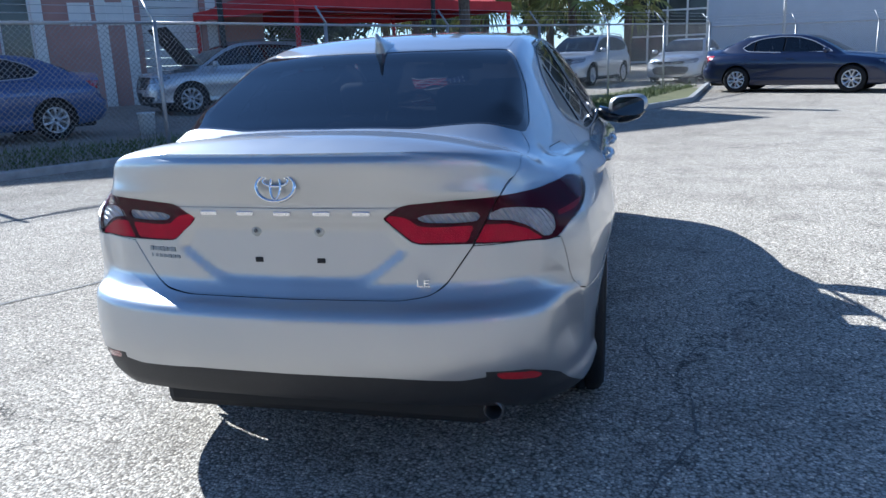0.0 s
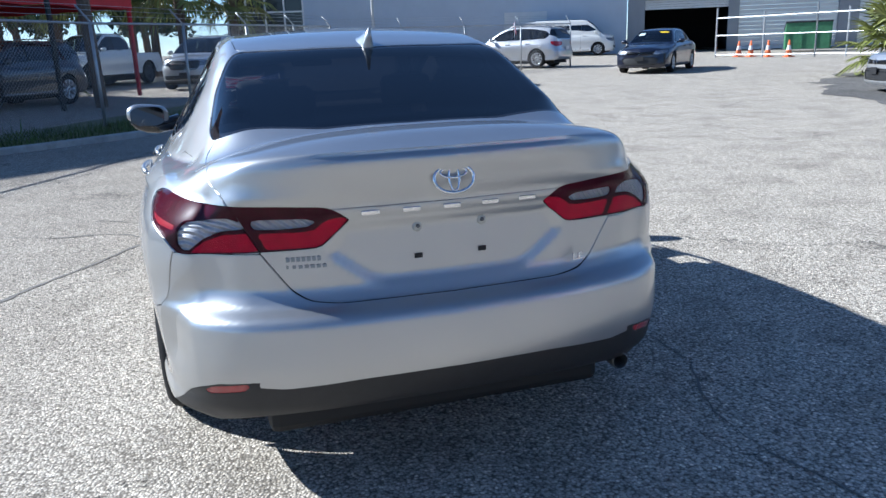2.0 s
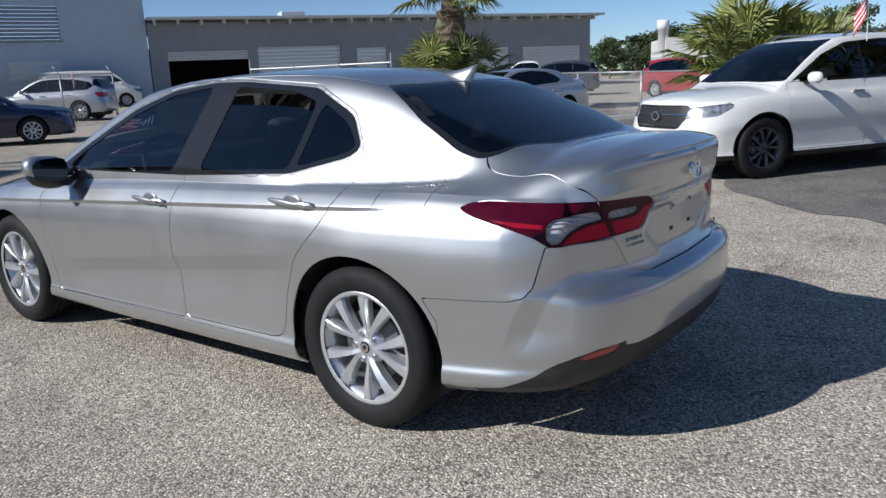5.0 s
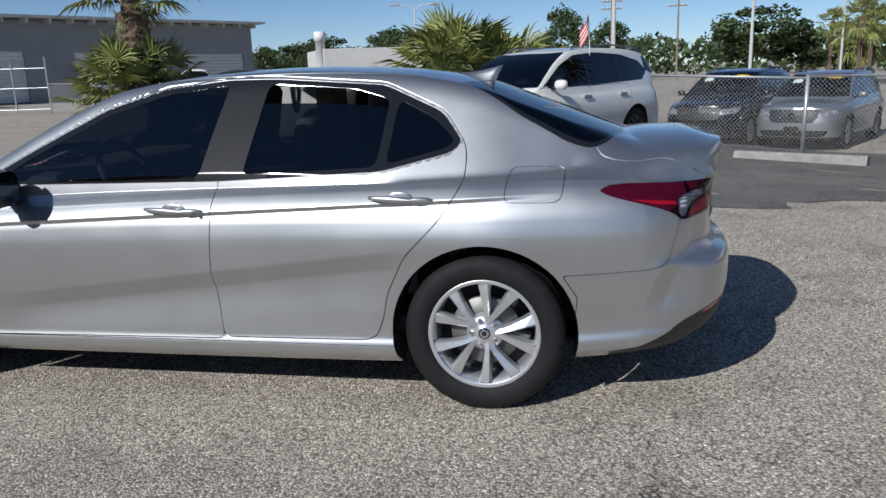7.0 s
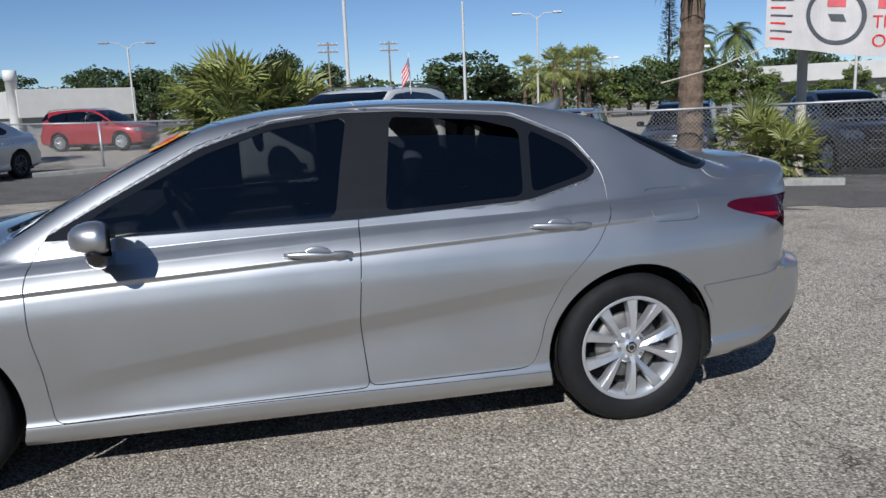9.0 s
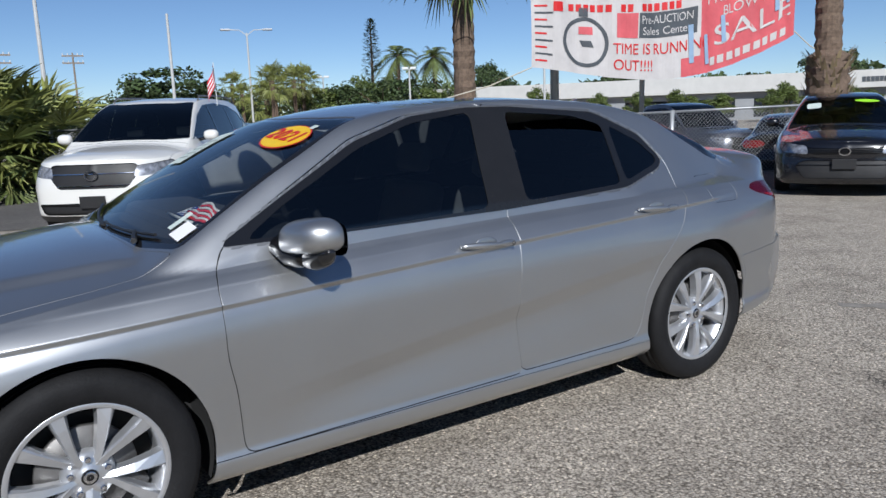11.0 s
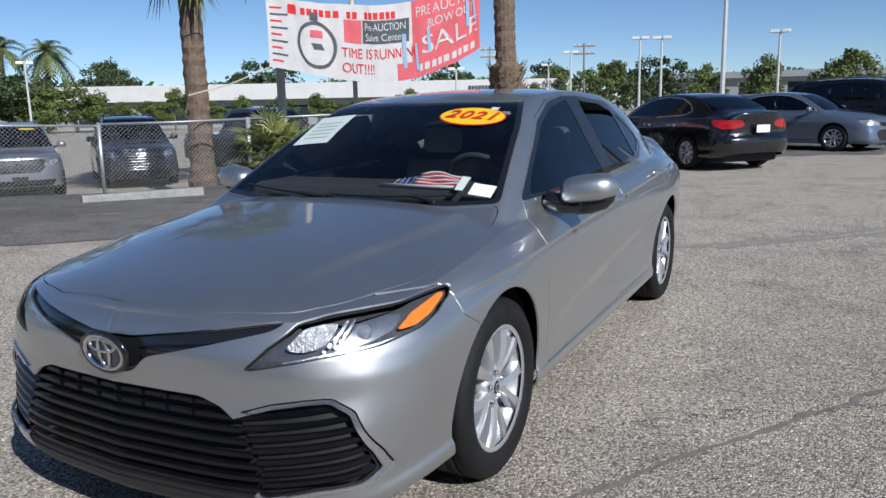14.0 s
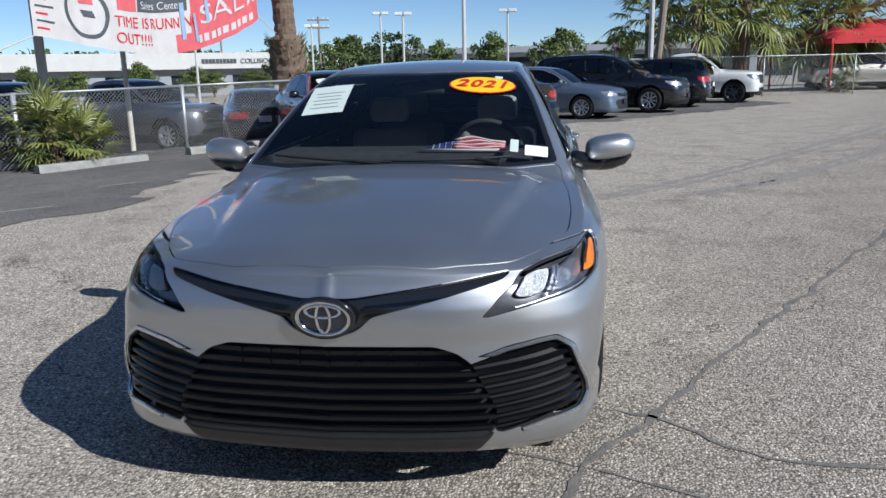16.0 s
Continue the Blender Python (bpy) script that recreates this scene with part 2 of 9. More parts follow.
M["asphalt"] = ground_material("worn_asphalt", (0.60, 0.53, 0.445), (0.69, 0.615, 0.52), (0.43, 0.38, 0.318), pale=(0.80, 0.72, 0.61))
M["asphalt_dark"] = ground_material("dark_asphalt", (0.235, 0.225, 0.215), (0.36, 0.34, 0.315), (0.17, 0.165, 0.16), crack=False)
M["soil"] = material("dry_grass_soil", (0.16, 0.15, 0.07), 0.95, vary=0.5, scale=3, dark=(0.09, 0.10, 0.035), bump=0.6, bump_scale=30)


# ---------------------------------------------------------------- mesh helpers
def part(name, bm, mat, parent=None, label="", smooth=False, category="", group="", kind=""):
    me = bpy.data.meshes.new(name)
    bm.to_mesh(me)
    bm.free()
    if smooth:
        me.polygons.foreach_set("use_smooth", [True] * len(me.polygons))
    me.materials.append(mat)
    ob = new(name, me)
    ob.parent = parent
    return tagged(ob, label, category, group, kind)


def thing(name, m, label, category, group="", kind=""):
    ob = new(name)
    ob.empty_display_size = 0.2
    ob.matrix_world = m
    return tagged(ob, label, category, group, kind)


def box(bm, x0, x1, y0, y1, z0, z1, bevel=0.0, m=None):
    made = bmesh.ops.create_cube(bm, size=1.0)["verts"]
    for v in made:
        v.co = Vector(((x0 + x1) / 2 + v.co.x * (x1 - x0), (y0 + y1) / 2 + v.co.y * (y1 - y0), (z0 + z1) / 2 + v.co.z * (z1 - z0)))
        if m:
            v.co = m @ v.co
    if bevel:
        bmesh.ops.bevel(bm, geom=list({e for v in made for e in v.link_edges}), offset=bevel, segments=2, affect="EDGES", profile=0.5)
    return made


def tube(bm, points, radii, sides=8, cap=True):
    """A round bar along points, with a radius at each."""
    pts = [Vector(p) for p in points]
    if not isinstance(radii, (list, tuple)):
        radii = [radii] * len(pts)
    rings = []
    for i, p in enumerate(pts):
        d = (pts[min(i + 1, len(pts) - 1)] - pts[max(i - 1, 0)]).normalized()
        q = d.to_track_quat("Z", "Y")
        rings.append([bm.verts.new(p + q @ Vector((radii[i] * math.cos(a), radii[i] * math.sin(a), 0))) for a in [2 * math.pi * k / sides for k in range(sides)]])
    for a, b in zip(rings, rings[1:]):
        for k in range(sides):
            bm.faces.new((a[k], a[(k + 1) % sides], b[(k + 1) % sides], b[k]))
    if cap:
        bm.faces.new(rings[0][::-1])
        bm.faces.new(rings[-1])


def lathe(bm, profile, sides=32, axis="X", m=None):
    """Turns (radius, along) pairs round an axis."""
    rings = []
    for r, a in profile:
        ring = []
        for k in range(sides):
            t = 2 * math.pi * k / sides
            c, s = r * math.cos(t), r * math.sin(t)
            co = Vector((a, c, s)) if axis == "X" else Vector((c, s, a)) if axis == "Z" else Vector((c, a, s))
            ring.append(bm.verts.new(m @ co if m else co))
        rings.append(ring)
    for a, b in zip(rings, rings[1:]):
        for k in range(sides):
            bm.faces.new((a[k], a[(k + 1) % sides], b[(k + 1) % sides], b[k]))
    return rings


def prism(bm, pts, depth, m=None):
    """A flat outline (x, z) drawn out along y by depth."""
    m = m or Matrix.Identity(4)
    a = [bm.verts.new(m @ Vector((x, 0, z))) for x, z in pts]
    b = [bm.verts.new(m @ Vector((x, depth, z))) for x, z in pts]
    n = len(pts)
    bm.faces.new(a)
    bm.faces.new(b[::-1])
    for i in range(n):
        bm.faces.new((a[i], b[i], b[(i + 1) % n], a[(i + 1) % n]))


def pchip(pts):
    """A smooth curve through (x, y) pairs that does not overshoot."""
    xs = np.array([p[0] for p in pts], float)
    ys = np.array([p[1] for p in pts], float)
    if xs[0] > xs[-1]:
        xs, ys = xs[::-1], ys[::-1]
    h = np.diff(xs)
    d = np.diff(ys) / h
    s = np.zeros(len(xs))
    for i in range(1, len(xs) - 1):
        if d[i - 1] * d[i] > 0:
            w1, w2 = 2 * h[i] + h[i - 1], h[i] + 2 * h[i - 1]
            s[i] = (w1 + w2) / (w1 / d[i - 1] + w2 / d[i])
    s[0], s[-1] = d[0], d[-1]

    def f(x):
        x = np.clip(np.asarray(x, float), xs[0], xs[-1])
        i = np.clip(np.searchsorted(xs, x) - 1, 0, len(h) - 1)
        t = (x - xs[i]) / h[i]
        return ((1 + 2 * t) * (1 - t) ** 2 * ys[i] + t * (1 - t) ** 2 * h[i] * s[i] + t * t * (3 - 2 * t) * ys[i + 1] + t * t * (t - 1) * h[i] * s[i + 1])
    return f


def smooth_step(a, b, x):
    t = np.clip((x - a) / (b - a), 0, 1)
    return t * t * (3 - 2 * t)


def ground_z(x, y):
    """The lot rises a little towards its far left side, falls towards the fence and steps down behind it."""
    past = (x - 9.9) * 0.834 - (y + 5.4) * 0.552
    return (0.014 * np.clip(y - 4, 0, 40) + 0.03 * np.clip(-x - 2.5, 0, 8) * np.clip((y + 1) / 6, 0, 1)
            - 0.03 * np.clip(x - 4, 0, 6) * np.clip((-y - 2) / 4, 0, 1)
            - 0.30 * smooth_step(0.6, 2.4, past) * smooth_step(40, 24, past) * np.clip(-y / 3, 0, 1))

# ---------------------------------------------------------------- car bodies
def sd_poly(pts, a, b):
    """Signed distance of the points (a, b) to a closed outline; inside is negative."""
    p = np.stack([a, b], 1)
    d = np.full(len(p), 1e9)
    inside = np.zeros(len(p), bool)
    n = len(pts)
    for i in range(n):
        q, r = np.array(pts[i], float), np.array(pts[(i + 1) % n], float)
        e = r - q
        w = p - q
        t = np.clip((w @ e) / max(e @ e, 1e-12), 0, 1)
        d = np.minimum(d, np.hypot(*(w - t[:, None] * e).T))
        cond = (q[1] > p[:, 1]) != (r[1] > p[:, 1])
        with np.errstate(divide="ignore", invalid="ignore"):
            xi = q[0] + (p[:, 1] - q[1]) * e[0] / e[1]
        inside ^= cond & (p[:, 0] < xi)
    return np.where(inside, -d, d)


def rounded(pts, r=0.035):
    """A closed outline whose corners are eased with a small radius."""
    p = [np.array(q, float) for q in pts]
    out = []
    for i, c in enumerate(p):
        a, b = p[i - 1] - c, p[(i + 1) % len(p)] - c
        la, lb = np.hypot(*a), np.hypot(*b)
        a, b = c + a / la * min(r, 0.42 * la), c + b / lb * min(r, 0.42 * lb)
        for k in range(5):
            t = k / 4
            q = (1 - t) ** 2 * a + 2 * t * (1 - t) * c + t * t * b
            out.append((float(q[0]), float(q[1])))
    return out


class Skin:
    """A triangle skin with normals, which can be cut along any line drawn on it."""

    def __init__(self, v, n, t):
        self.v, self.n, self.t = v, n, t

    def cut(self, f):
        """The part where f (one value a vertex) is negative."""
        v, n, t = self.v, self.n, self.t
        f = np.where(np.abs(f) < 1e-7, 1e-7, f)
        ins = f[t] < 0
        cnt = ins.sum(1)
        keep = t[cnt == 3]
        edges, tris = {}, []
        nv, nn = [], []

        def mid(a, b):
            k = (a, b) if a < b else (b, a)
            if k not in edges:
                a, b = k
                s = f[a] / (f[a] - f[b])
                edges[k] = len(v) + len(nv)
                nv.append(v[a] + s * (v[b] - v[a]))
                m = n[a] + s * (n[b] - n[a])
                nn.append(m / max(np.linalg.norm(m), 1e-9))
            return edges[k]

        for tri, i in zip(t[(cnt == 1) | (cnt == 2)].tolist(), ins[(cnt == 1) | (cnt == 2)].tolist()):
            if sum(i) == 1:
                k = i.index(True)
                a, b, c = tri[k], tri[(k + 1) % 3], tri[(k + 2) % 3]
                tris.append((a, mid(a, b), mid(a, c)))
            else:
                k = i.index(False)
                a, b, c = tri[k], tri[(k + 1) % 3], tri[(k + 2) % 3]
                p, q = mid(a, b), mid(a, c)
                tris += [(p, b, c), (p, c, q)]
        t2 = np.concatenate([keep, np.array(tris, int).reshape(-1, 3)])
        if nv:
            v, n = np.concatenate([v, np.array(nv)]), np.concatenate([n, np.array(nn)])
        used, inv = np.unique(t2, return_inverse=True)
        return Skin(v[used], n[used], inv.reshape(-1, 3))

    def where(self, mask):
        """The triangles whose corners all satisfy mask."""
        t2 = self.t[mask[self.t].all(1)]
        used, inv = np.unique(t2, return_inverse=True)
        return Skin(self.v[used], self.n[used], inv.reshape(-1, 3))

    def moved(self, d):
        return Skin(self.v + self.n * (d[:, None] if isinstance(d, np.ndarray) else d), self.n, self.t)

    def mirrored(self):
        s = np.array([-1, 1, 1.0])
        return Skin(self.v * s, self.n * s, self.t[:, ::-1])

    def plus(self, o):
        return Skin(np.concatenate([self.v, o.v]), np.concatenate([self.n, o.n]), np.concatenate([self.t, o.t + len(self.v)]))

    def rim(self, depth):
        """Adds a turned-in edge along the open border."""
        e = np.concatenate([self.t[:, [0, 1]], self.t[:, [1, 2]], self.t[:, [2, 0]]])
        key = np.sort(e, 1)
        _, first, count = np.unique(key, axis=0, return_index=True, return_counts=True)
        b = e[first[count == 1]]
        if not len(b):
            return self
        nv = len(self.v)
        ids = np.unique(b)
        remap = {k: nv + i for i, k in enumerate(ids)}
        v2 = self.v[ids] - self.n[ids] * depth
        tris = []
        for p, q in b.tolist():
            tris += [(q, p, remap[p]), (q, remap[p], remap[q])]
        return Skin(np.concatenate([self.v, v2]), np.concatenate([self.n, self.n[ids]]), np.concatenate([self.t, np.array(tris)]))

    def make(self, name, mat, parent, label="", rim=0.0):
        s = self.rim(rim) if rim else self
        me = bpy.data.meshes.new(name)
        me.from_pydata(s.v.tolist(), [], s.t.tolist())
        me.polygons.foreach_set("use_smooth", [True] * len(me.polygons))
        me.normals_split_custom_set_from_vertices(s.n.tolist())
        me.materials.append(mat)
        ob = new(name, me)
        ob.parent = parent
        return tagged(ob, label)


def smin(a, b, k):
    h = np.clip(0.5 + 0.5 * (b - a) / k, 0, 1)
    return b + (a - b) * h - k * h * (1 - h)


def body_skin(c, ns=200, nh=34, ng=46):
    """Half a car body (x > 0): a side wrap round the plan outline, then the deck and the greenhouse over it."""
    pl = np.array(c["plan"], float)
    cum = np.concatenate([[0], np.cumsum(np.hypot(*np.diff(pl, axis=0).T))])
    fx, fy = pchip(list(zip(cum, pl[:, 0]))), pchip(list(zip(cum, pl[:, 1])))
    fzs, fzb = pchip(list(zip(cum, c["shoulder"]))), pchip(list(zip(cum, c["bottom"])))
    s = np.linspace(0, cum[-1], ns)
    if "dense" in c:
        fine = np.linspace(0, cum[-1], 2000)
        load = np.cumsum(1 + 2.5 * ((fine > cum[c["dense"][0]]) & (fine < cum[c["dense"][1]])))
        s = np.interp(np.linspace(load[0], load[-1], ns), load, fine)
    x0, y0 = fx(s), fy(s)
    dx, dy = np.gradient(x0, s), np.gradient(y0, s)
    ker = np.ones(5) / 5
    for _ in range(2):
        dx = np.convolve(np.pad(dx, 2, mode="edge"), ker, "valid")
        dy = np.convolve(np.pad(dy, 2, mode="edge"), ker, "valid")
    ln = np.hypot(dx, dy)
    nx, ny = -dy / ln, dx / ln
    nx[0], ny[0], nx[-1], ny[-1] = 0, 1, 0, -1
    wf, wr = smooth_step(0.1, 0.85, ny), smooth_step(0.1, 0.85, -ny)
    h = np.interp(np.linspace(0, 1, nh), [0, 0.5, 1], [0, c.get("half", 0.5), 1])
    zb, zs = fzb(s), fzs(s)
    z = zb[:, None] + (zs - zb)[:, None] * h
    d = wf[:, None] * pchip(c["front"])(z) + wr[:, None] * pchip(c["rear"])(z) + (1 - wf - wr)[:, None] * pchip(c["side"])(np.broadcast_to(h, z.shape))
    corner = (2 * np.abs(nx * ny))[:, None] * np.where(ny > 0, c.get("corner_f", 0.05), c.get("corner_r", 0.07))[:, None]
    ease = np.where((ny < 0)[:, None], smooth_step(c.get("tuck_r", 0.45), 1.0, h)[None, :], smooth_step(0.45, 1.0, h)[None, :])
    d = d - corner * ease
    X = np.clip(x0[:, None] + nx[:, None] * d, 0, None)
    Y = y0[:, None] + ny[:, None] * d
    if "sculpt" in c:
        X = X + c["sculpt"](X, Y, z) * (1 - wf - wr)[:, None]
    if "corner" in c:
        X = X + c["corner"](X, Y, z) * (1 - wf - wr)[:, None]
    if "dent" in c:
        Y = Y + c["dent"](X, Y, z)
    X[0] = X[-1] = 0
    # deck and greenhouse
    g = (np.linspace(0, 1, ng + 1)[1:]) ** 1.15
    xq, yq, zq = X[:, -1], Y[:, -1], z[:, -1]
    XG = xq[:, None] * (1 - g)
    YG = np.repeat(yq[:, None], ng, 1)
    crown = 1 - (1 - g) ** c.get("crown_exp", 2.6)
    zc = pchip(c["deck"])(yq)
    ZG = zq[:, None] + (zc - zq)[:, None] * crown
    if "hood" in c:
        ZG = ZG + c["hood"](XG, YG)
    if "lid" in c:
        ZG = -smin(-ZG, -c["lid"](XG, YG), 0.03)
    wb, zbelt = pchip(c["belt_w"])(yq), pchip(c["belt_z"])(yq)
    top = pchip(c["roof"])(yq)[:, None] - c.get("crown", 0.09) * XG ** 2
    side = zbelt[:, None] + (wb[:, None] - XG) * c.get("lean", 1.6)
    green = smin(top, side, c.get("rail", 0.07))
    ZG = -smin(-ZG, -green, 0.012)
    X, Y, Z = np.concatenate([X, XG], 1), np.concatenate([Y, YG], 1), np.concatenate([z, ZG], 1)
    V = np.stack([X, Y, Z], 2)
    if "soft_corner" in c:
        hold = (smooth_step(0.36, 0.48, X) * smooth_step(0.80, 0.72, X) * smooth_step(-1.72, -1.85, Y) * smooth_step(0.955, 0.985, Z))[1:-1, 1:-1, None]
        for _ in range(c["soft_corner"]):
            V[1:-1, 1:-1] += hold * ((V[2:, 1:-1] + V[:-2, 1:-1] + V[1:-1, 2:] + V[1:-1, :-2]) / 4 - V[1:-1, 1:-1])
    du, dv = np.gradient(V, axis=0), np.gradient(V, axis=1)
    N = np.cross(dv, du)
    N /= np.maximum(np.linalg.norm(N, axis=2, keepdims=True), 1e-9)
    # half section: the normal at the middle plane has no x part
    N[:, -1, 0] = 0
    N[0, :, 0] = N[-1, :, 0] = 0
    N /= np.maximum(np.linalg.norm(N, axis=2, keepdims=True), 1e-9)
    nj = V.shape[1]
    i, j = np.meshgrid(np.arange(ns - 1), np.arange(nj - 1), indexing="ij")
    a, b, cc, dd = i * nj + j, (i + 1) * nj + j, (i + 1) * nj + j + 1, i * nj + j + 1
    T = np.concatenate([np.stack([a, dd, cc], -1).reshape(-1, 3), np.stack([a, cc, b], -1).reshape(-1, 3)])
    v = V.reshape(-1, 3)
    ar = np.linalg.norm(np.cross(v[T[:, 1]] - v[T[:, 0]], v[T[:, 2]] - v[T[:, 0]]), axis=1)
    sk = Skin(v, N.reshape(-1, 3), T[ar > 1e-9])
    # make the winding agree with outward normals
    fn = np.cross(v[sk.t[:, 1]] - v[sk.t[:, 0]], v[sk.t[:, 2]] - v[sk.t[:, 0]])
    cen = v[sk.t].mean(1) - np.array([0, 0, 0.6])
    if (np.einsum("ij,ij->i", fn, sk.n[sk.t].mean(1)) < 0).mean() > 0.5:
        sk.t = sk.t[:, ::-1]
    if np.einsum("ij,ij->i", cen, sk.n[sk.t].mean(1)).mean() < 0:
        sk.n, sk.t = -sk.n, sk.t[:, ::-1]
    return sk


CAMRY = dict(
    plan=[(0, 2.44), (0.35, 2.415), (0.62, 2.35), (0.795, 2.23), (0.88, 1.99), (0.906, 1.6), (0.909, 1.2), (0.905, 0.6), (0.905, 0.0), (0.912, -0.7), (0.915, -1.3), (0.895, -1.7), (0.86, -2.0), (0.77, -2.22), (0.60, -2.345), (0.32, -2.405), (0, -2.42)],
    shoulder=[0.765, 0.765, 0.765, 0.765, 0.785, 0.84, 0.885, 0.92, 0.94, 0.955, 0.965, 0.965, 0.96, 0.975, 1.045, 1.068, 1.07],
    bottom=[0.19, 0.19, 0.19, 0.19, 0.20, 0.20, 0.19, 0.185, 0.185, 0.19, 0.20, 0.225, 0.25, 0.27, 0.318, 0.34, 0.345],
    front=[(0.19, -0.04), (0.225, -0.008), (0.28, 0.002), (0.35, 0), (0.45, -0.01), (0.55, -0.02), (0.62, -0.012), (0.66, -0.014), (0.70, -0.024), (0.735, -0.04), (0.765, -0.065)],
    side=[(0, -0.07), (0.06, -0.022), (0.11, -0.018), (0.16, -0.027), (0.35, -0.016), (0.55, -0.004), (0.70, 0), (0.80, -0.008), (0.89, -0.03), (0.96, -0.06), (1, -0.09)],
    rear=[(0.25, -0.12), (0.36, -0.03), (0.50, 0), (0.600, -0.004), (0.622, -0.014), (0.652, -0.062), (0.70, -0.085), (0.88, -0.085), (0.98, -0.055), (1.05, -0.035), (1.075, -0.05)],
    deck=[(2.38, 0.765), (2.345, 0.792), (2.3, 0.812), (2.2, 0.840), (2.0, 0.872), (1.8, 0.897), (1.4, 0.942), (1.0, 0.985), (0.0, 1.0), (-1.6, 1.06), (-1.9, 1.10), (-2.2, 1.105), (-2.37, 1.07)],
    roof=[(2.5, 0.2), (1.6, 0.72), (1.35, 0.88), (1.15, 0.995), (0.584, 1.298), (0.35, 1.385), (0.0, 1.43), (-0.4, 1.445), (-0.9, 1.425), (-1.3, 1.358), (-1.5, 1.285), (-1.85, 1.15), (-1.98, 1.098), (-2.15, 0.98)],
    belt_w=[(1.2, 0.75), (0.97, 0.775), (0.5, 0.805), (-0.2, 0.812), (-0.9, 0.80), (-1.25, 0.765), (-1.6, 0.70), (-1.85, 0.64), (-2.1, 0.58)],
    belt_z=[(1.2, 0.95), (0.97, 0.96), (-0.2, 0.975), (-1.0, 0.99), (-1.4, 1.02), (-1.8, 1.04)], tuck_r=0.84, corner_r=0.055, dense=(12, 14), half=0.72, soft_corner=40,
)



def sedan_sculpt(x, y, z):
    """The crease under the handles, the scooped lower doors and the flared wings."""
    zl = 0.846 - 0.045 * (y + 0.03)
    ends = smooth_step(2.0, 1.5, y) * smooth_step(-1.75, -1.3, y)
    crease = 0.012 * np.where(z > zl, np.clip((zl + 0.05 - z) / 0.05, 0, 1), np.clip(1 - (zl - z) / 0.016, 0, 1)) * ends
    zu = 0.897 - 0.042 * y
    crease = crease - 0.012 * np.clip((z - zu) / 0.03, 0, 1) * smooth_step(1.7, 1.2, y) * smooth_step(-1.9, -1.6, y)
    zc = 0.57 - 0.118 * y
    scoop = np.clip((zc - z) / 0.07, 0, 1) * (1 - smooth_step(zc - 0.07, 0.29, z))
    belly = -0.026 * scoop * smooth_step(1.05, 0.3, y) * smooth_step(-1.12, -0.80, y)
    flare = 0.012 * np.exp(-((z - 0.72) / 0.12) ** 2) * (np.exp(-((y + 1.36) / 0.45) ** 2) + 0.8 * np.exp(-((y - 1.465) / 0.42) ** 2))
    return crease + belly + flare


def sedan_hood(x, y):
    """A raised middle between two creases that run in towards the grille."""
    xc = 0.62 - 0.16 * smooth_step(1.2, 2.3, y)
    return 0.018 * smooth_step(xc + 0.035, xc - 0.035, x) * smooth_step(1.1, 1.35, y) * smooth_step(2.26, 1.75, y)


def sedan_corner(x, y, z):
    """The facet that cuts into the rear bumper's side, behind a slanting edge."""
    yl = np.interp(z, [0.42, 0.454, 0.583, 0.694, 0.754, 0.80], [-1.99, -2.0, -2.053, -2.121, -2.175, -2.22])
    return -0.032 * np.clip((yl - y) / 0.075, 0, 1) * smooth_step(0.40, 0.52, z) * smooth_step(0.80, 0.74, z)


def sedan_lid(x, y):
    """The flat top of the trunk lid, which rolls off towards its sides and ends in a lip."""
    return np.where(y < -1.75, pchip(CAMRY["deck"])(y) - 0.36 * x ** 4, 0.0) - 0.035 * smooth_step(-2.1, -1.85, y)


PLATE_DENT = rounded([(-0.5, 0.684), (0.2, 0.684), (0.255, 0.70), (0.37, 0.79), (0.335, 0.84), (0.32, 0.876), (-0.5, 0.876)])


def sedan_dent(x, y, z):
    f = sd_poly(PLATE_DENT, x.ravel(), z.ravel()).reshape(x.shape)
    plate = 0.011 * smooth_step(0.006, -0.030, f) * (y < -2.0)
    lip = 0.022 * np.exp(-((z - 0.905) / 0.018) ** 2) * (y < -2.0) * (x < 0.36)
    return plate - 0.3 * lip


CAMRY["sculpt"], CAMRY["dent"], CAMRY["hood"], CAMRY["corner"], CAMRY["lid"] = sedan_sculpt, sedan_dent, sedan_hood, sedan_corner, sedan_lid


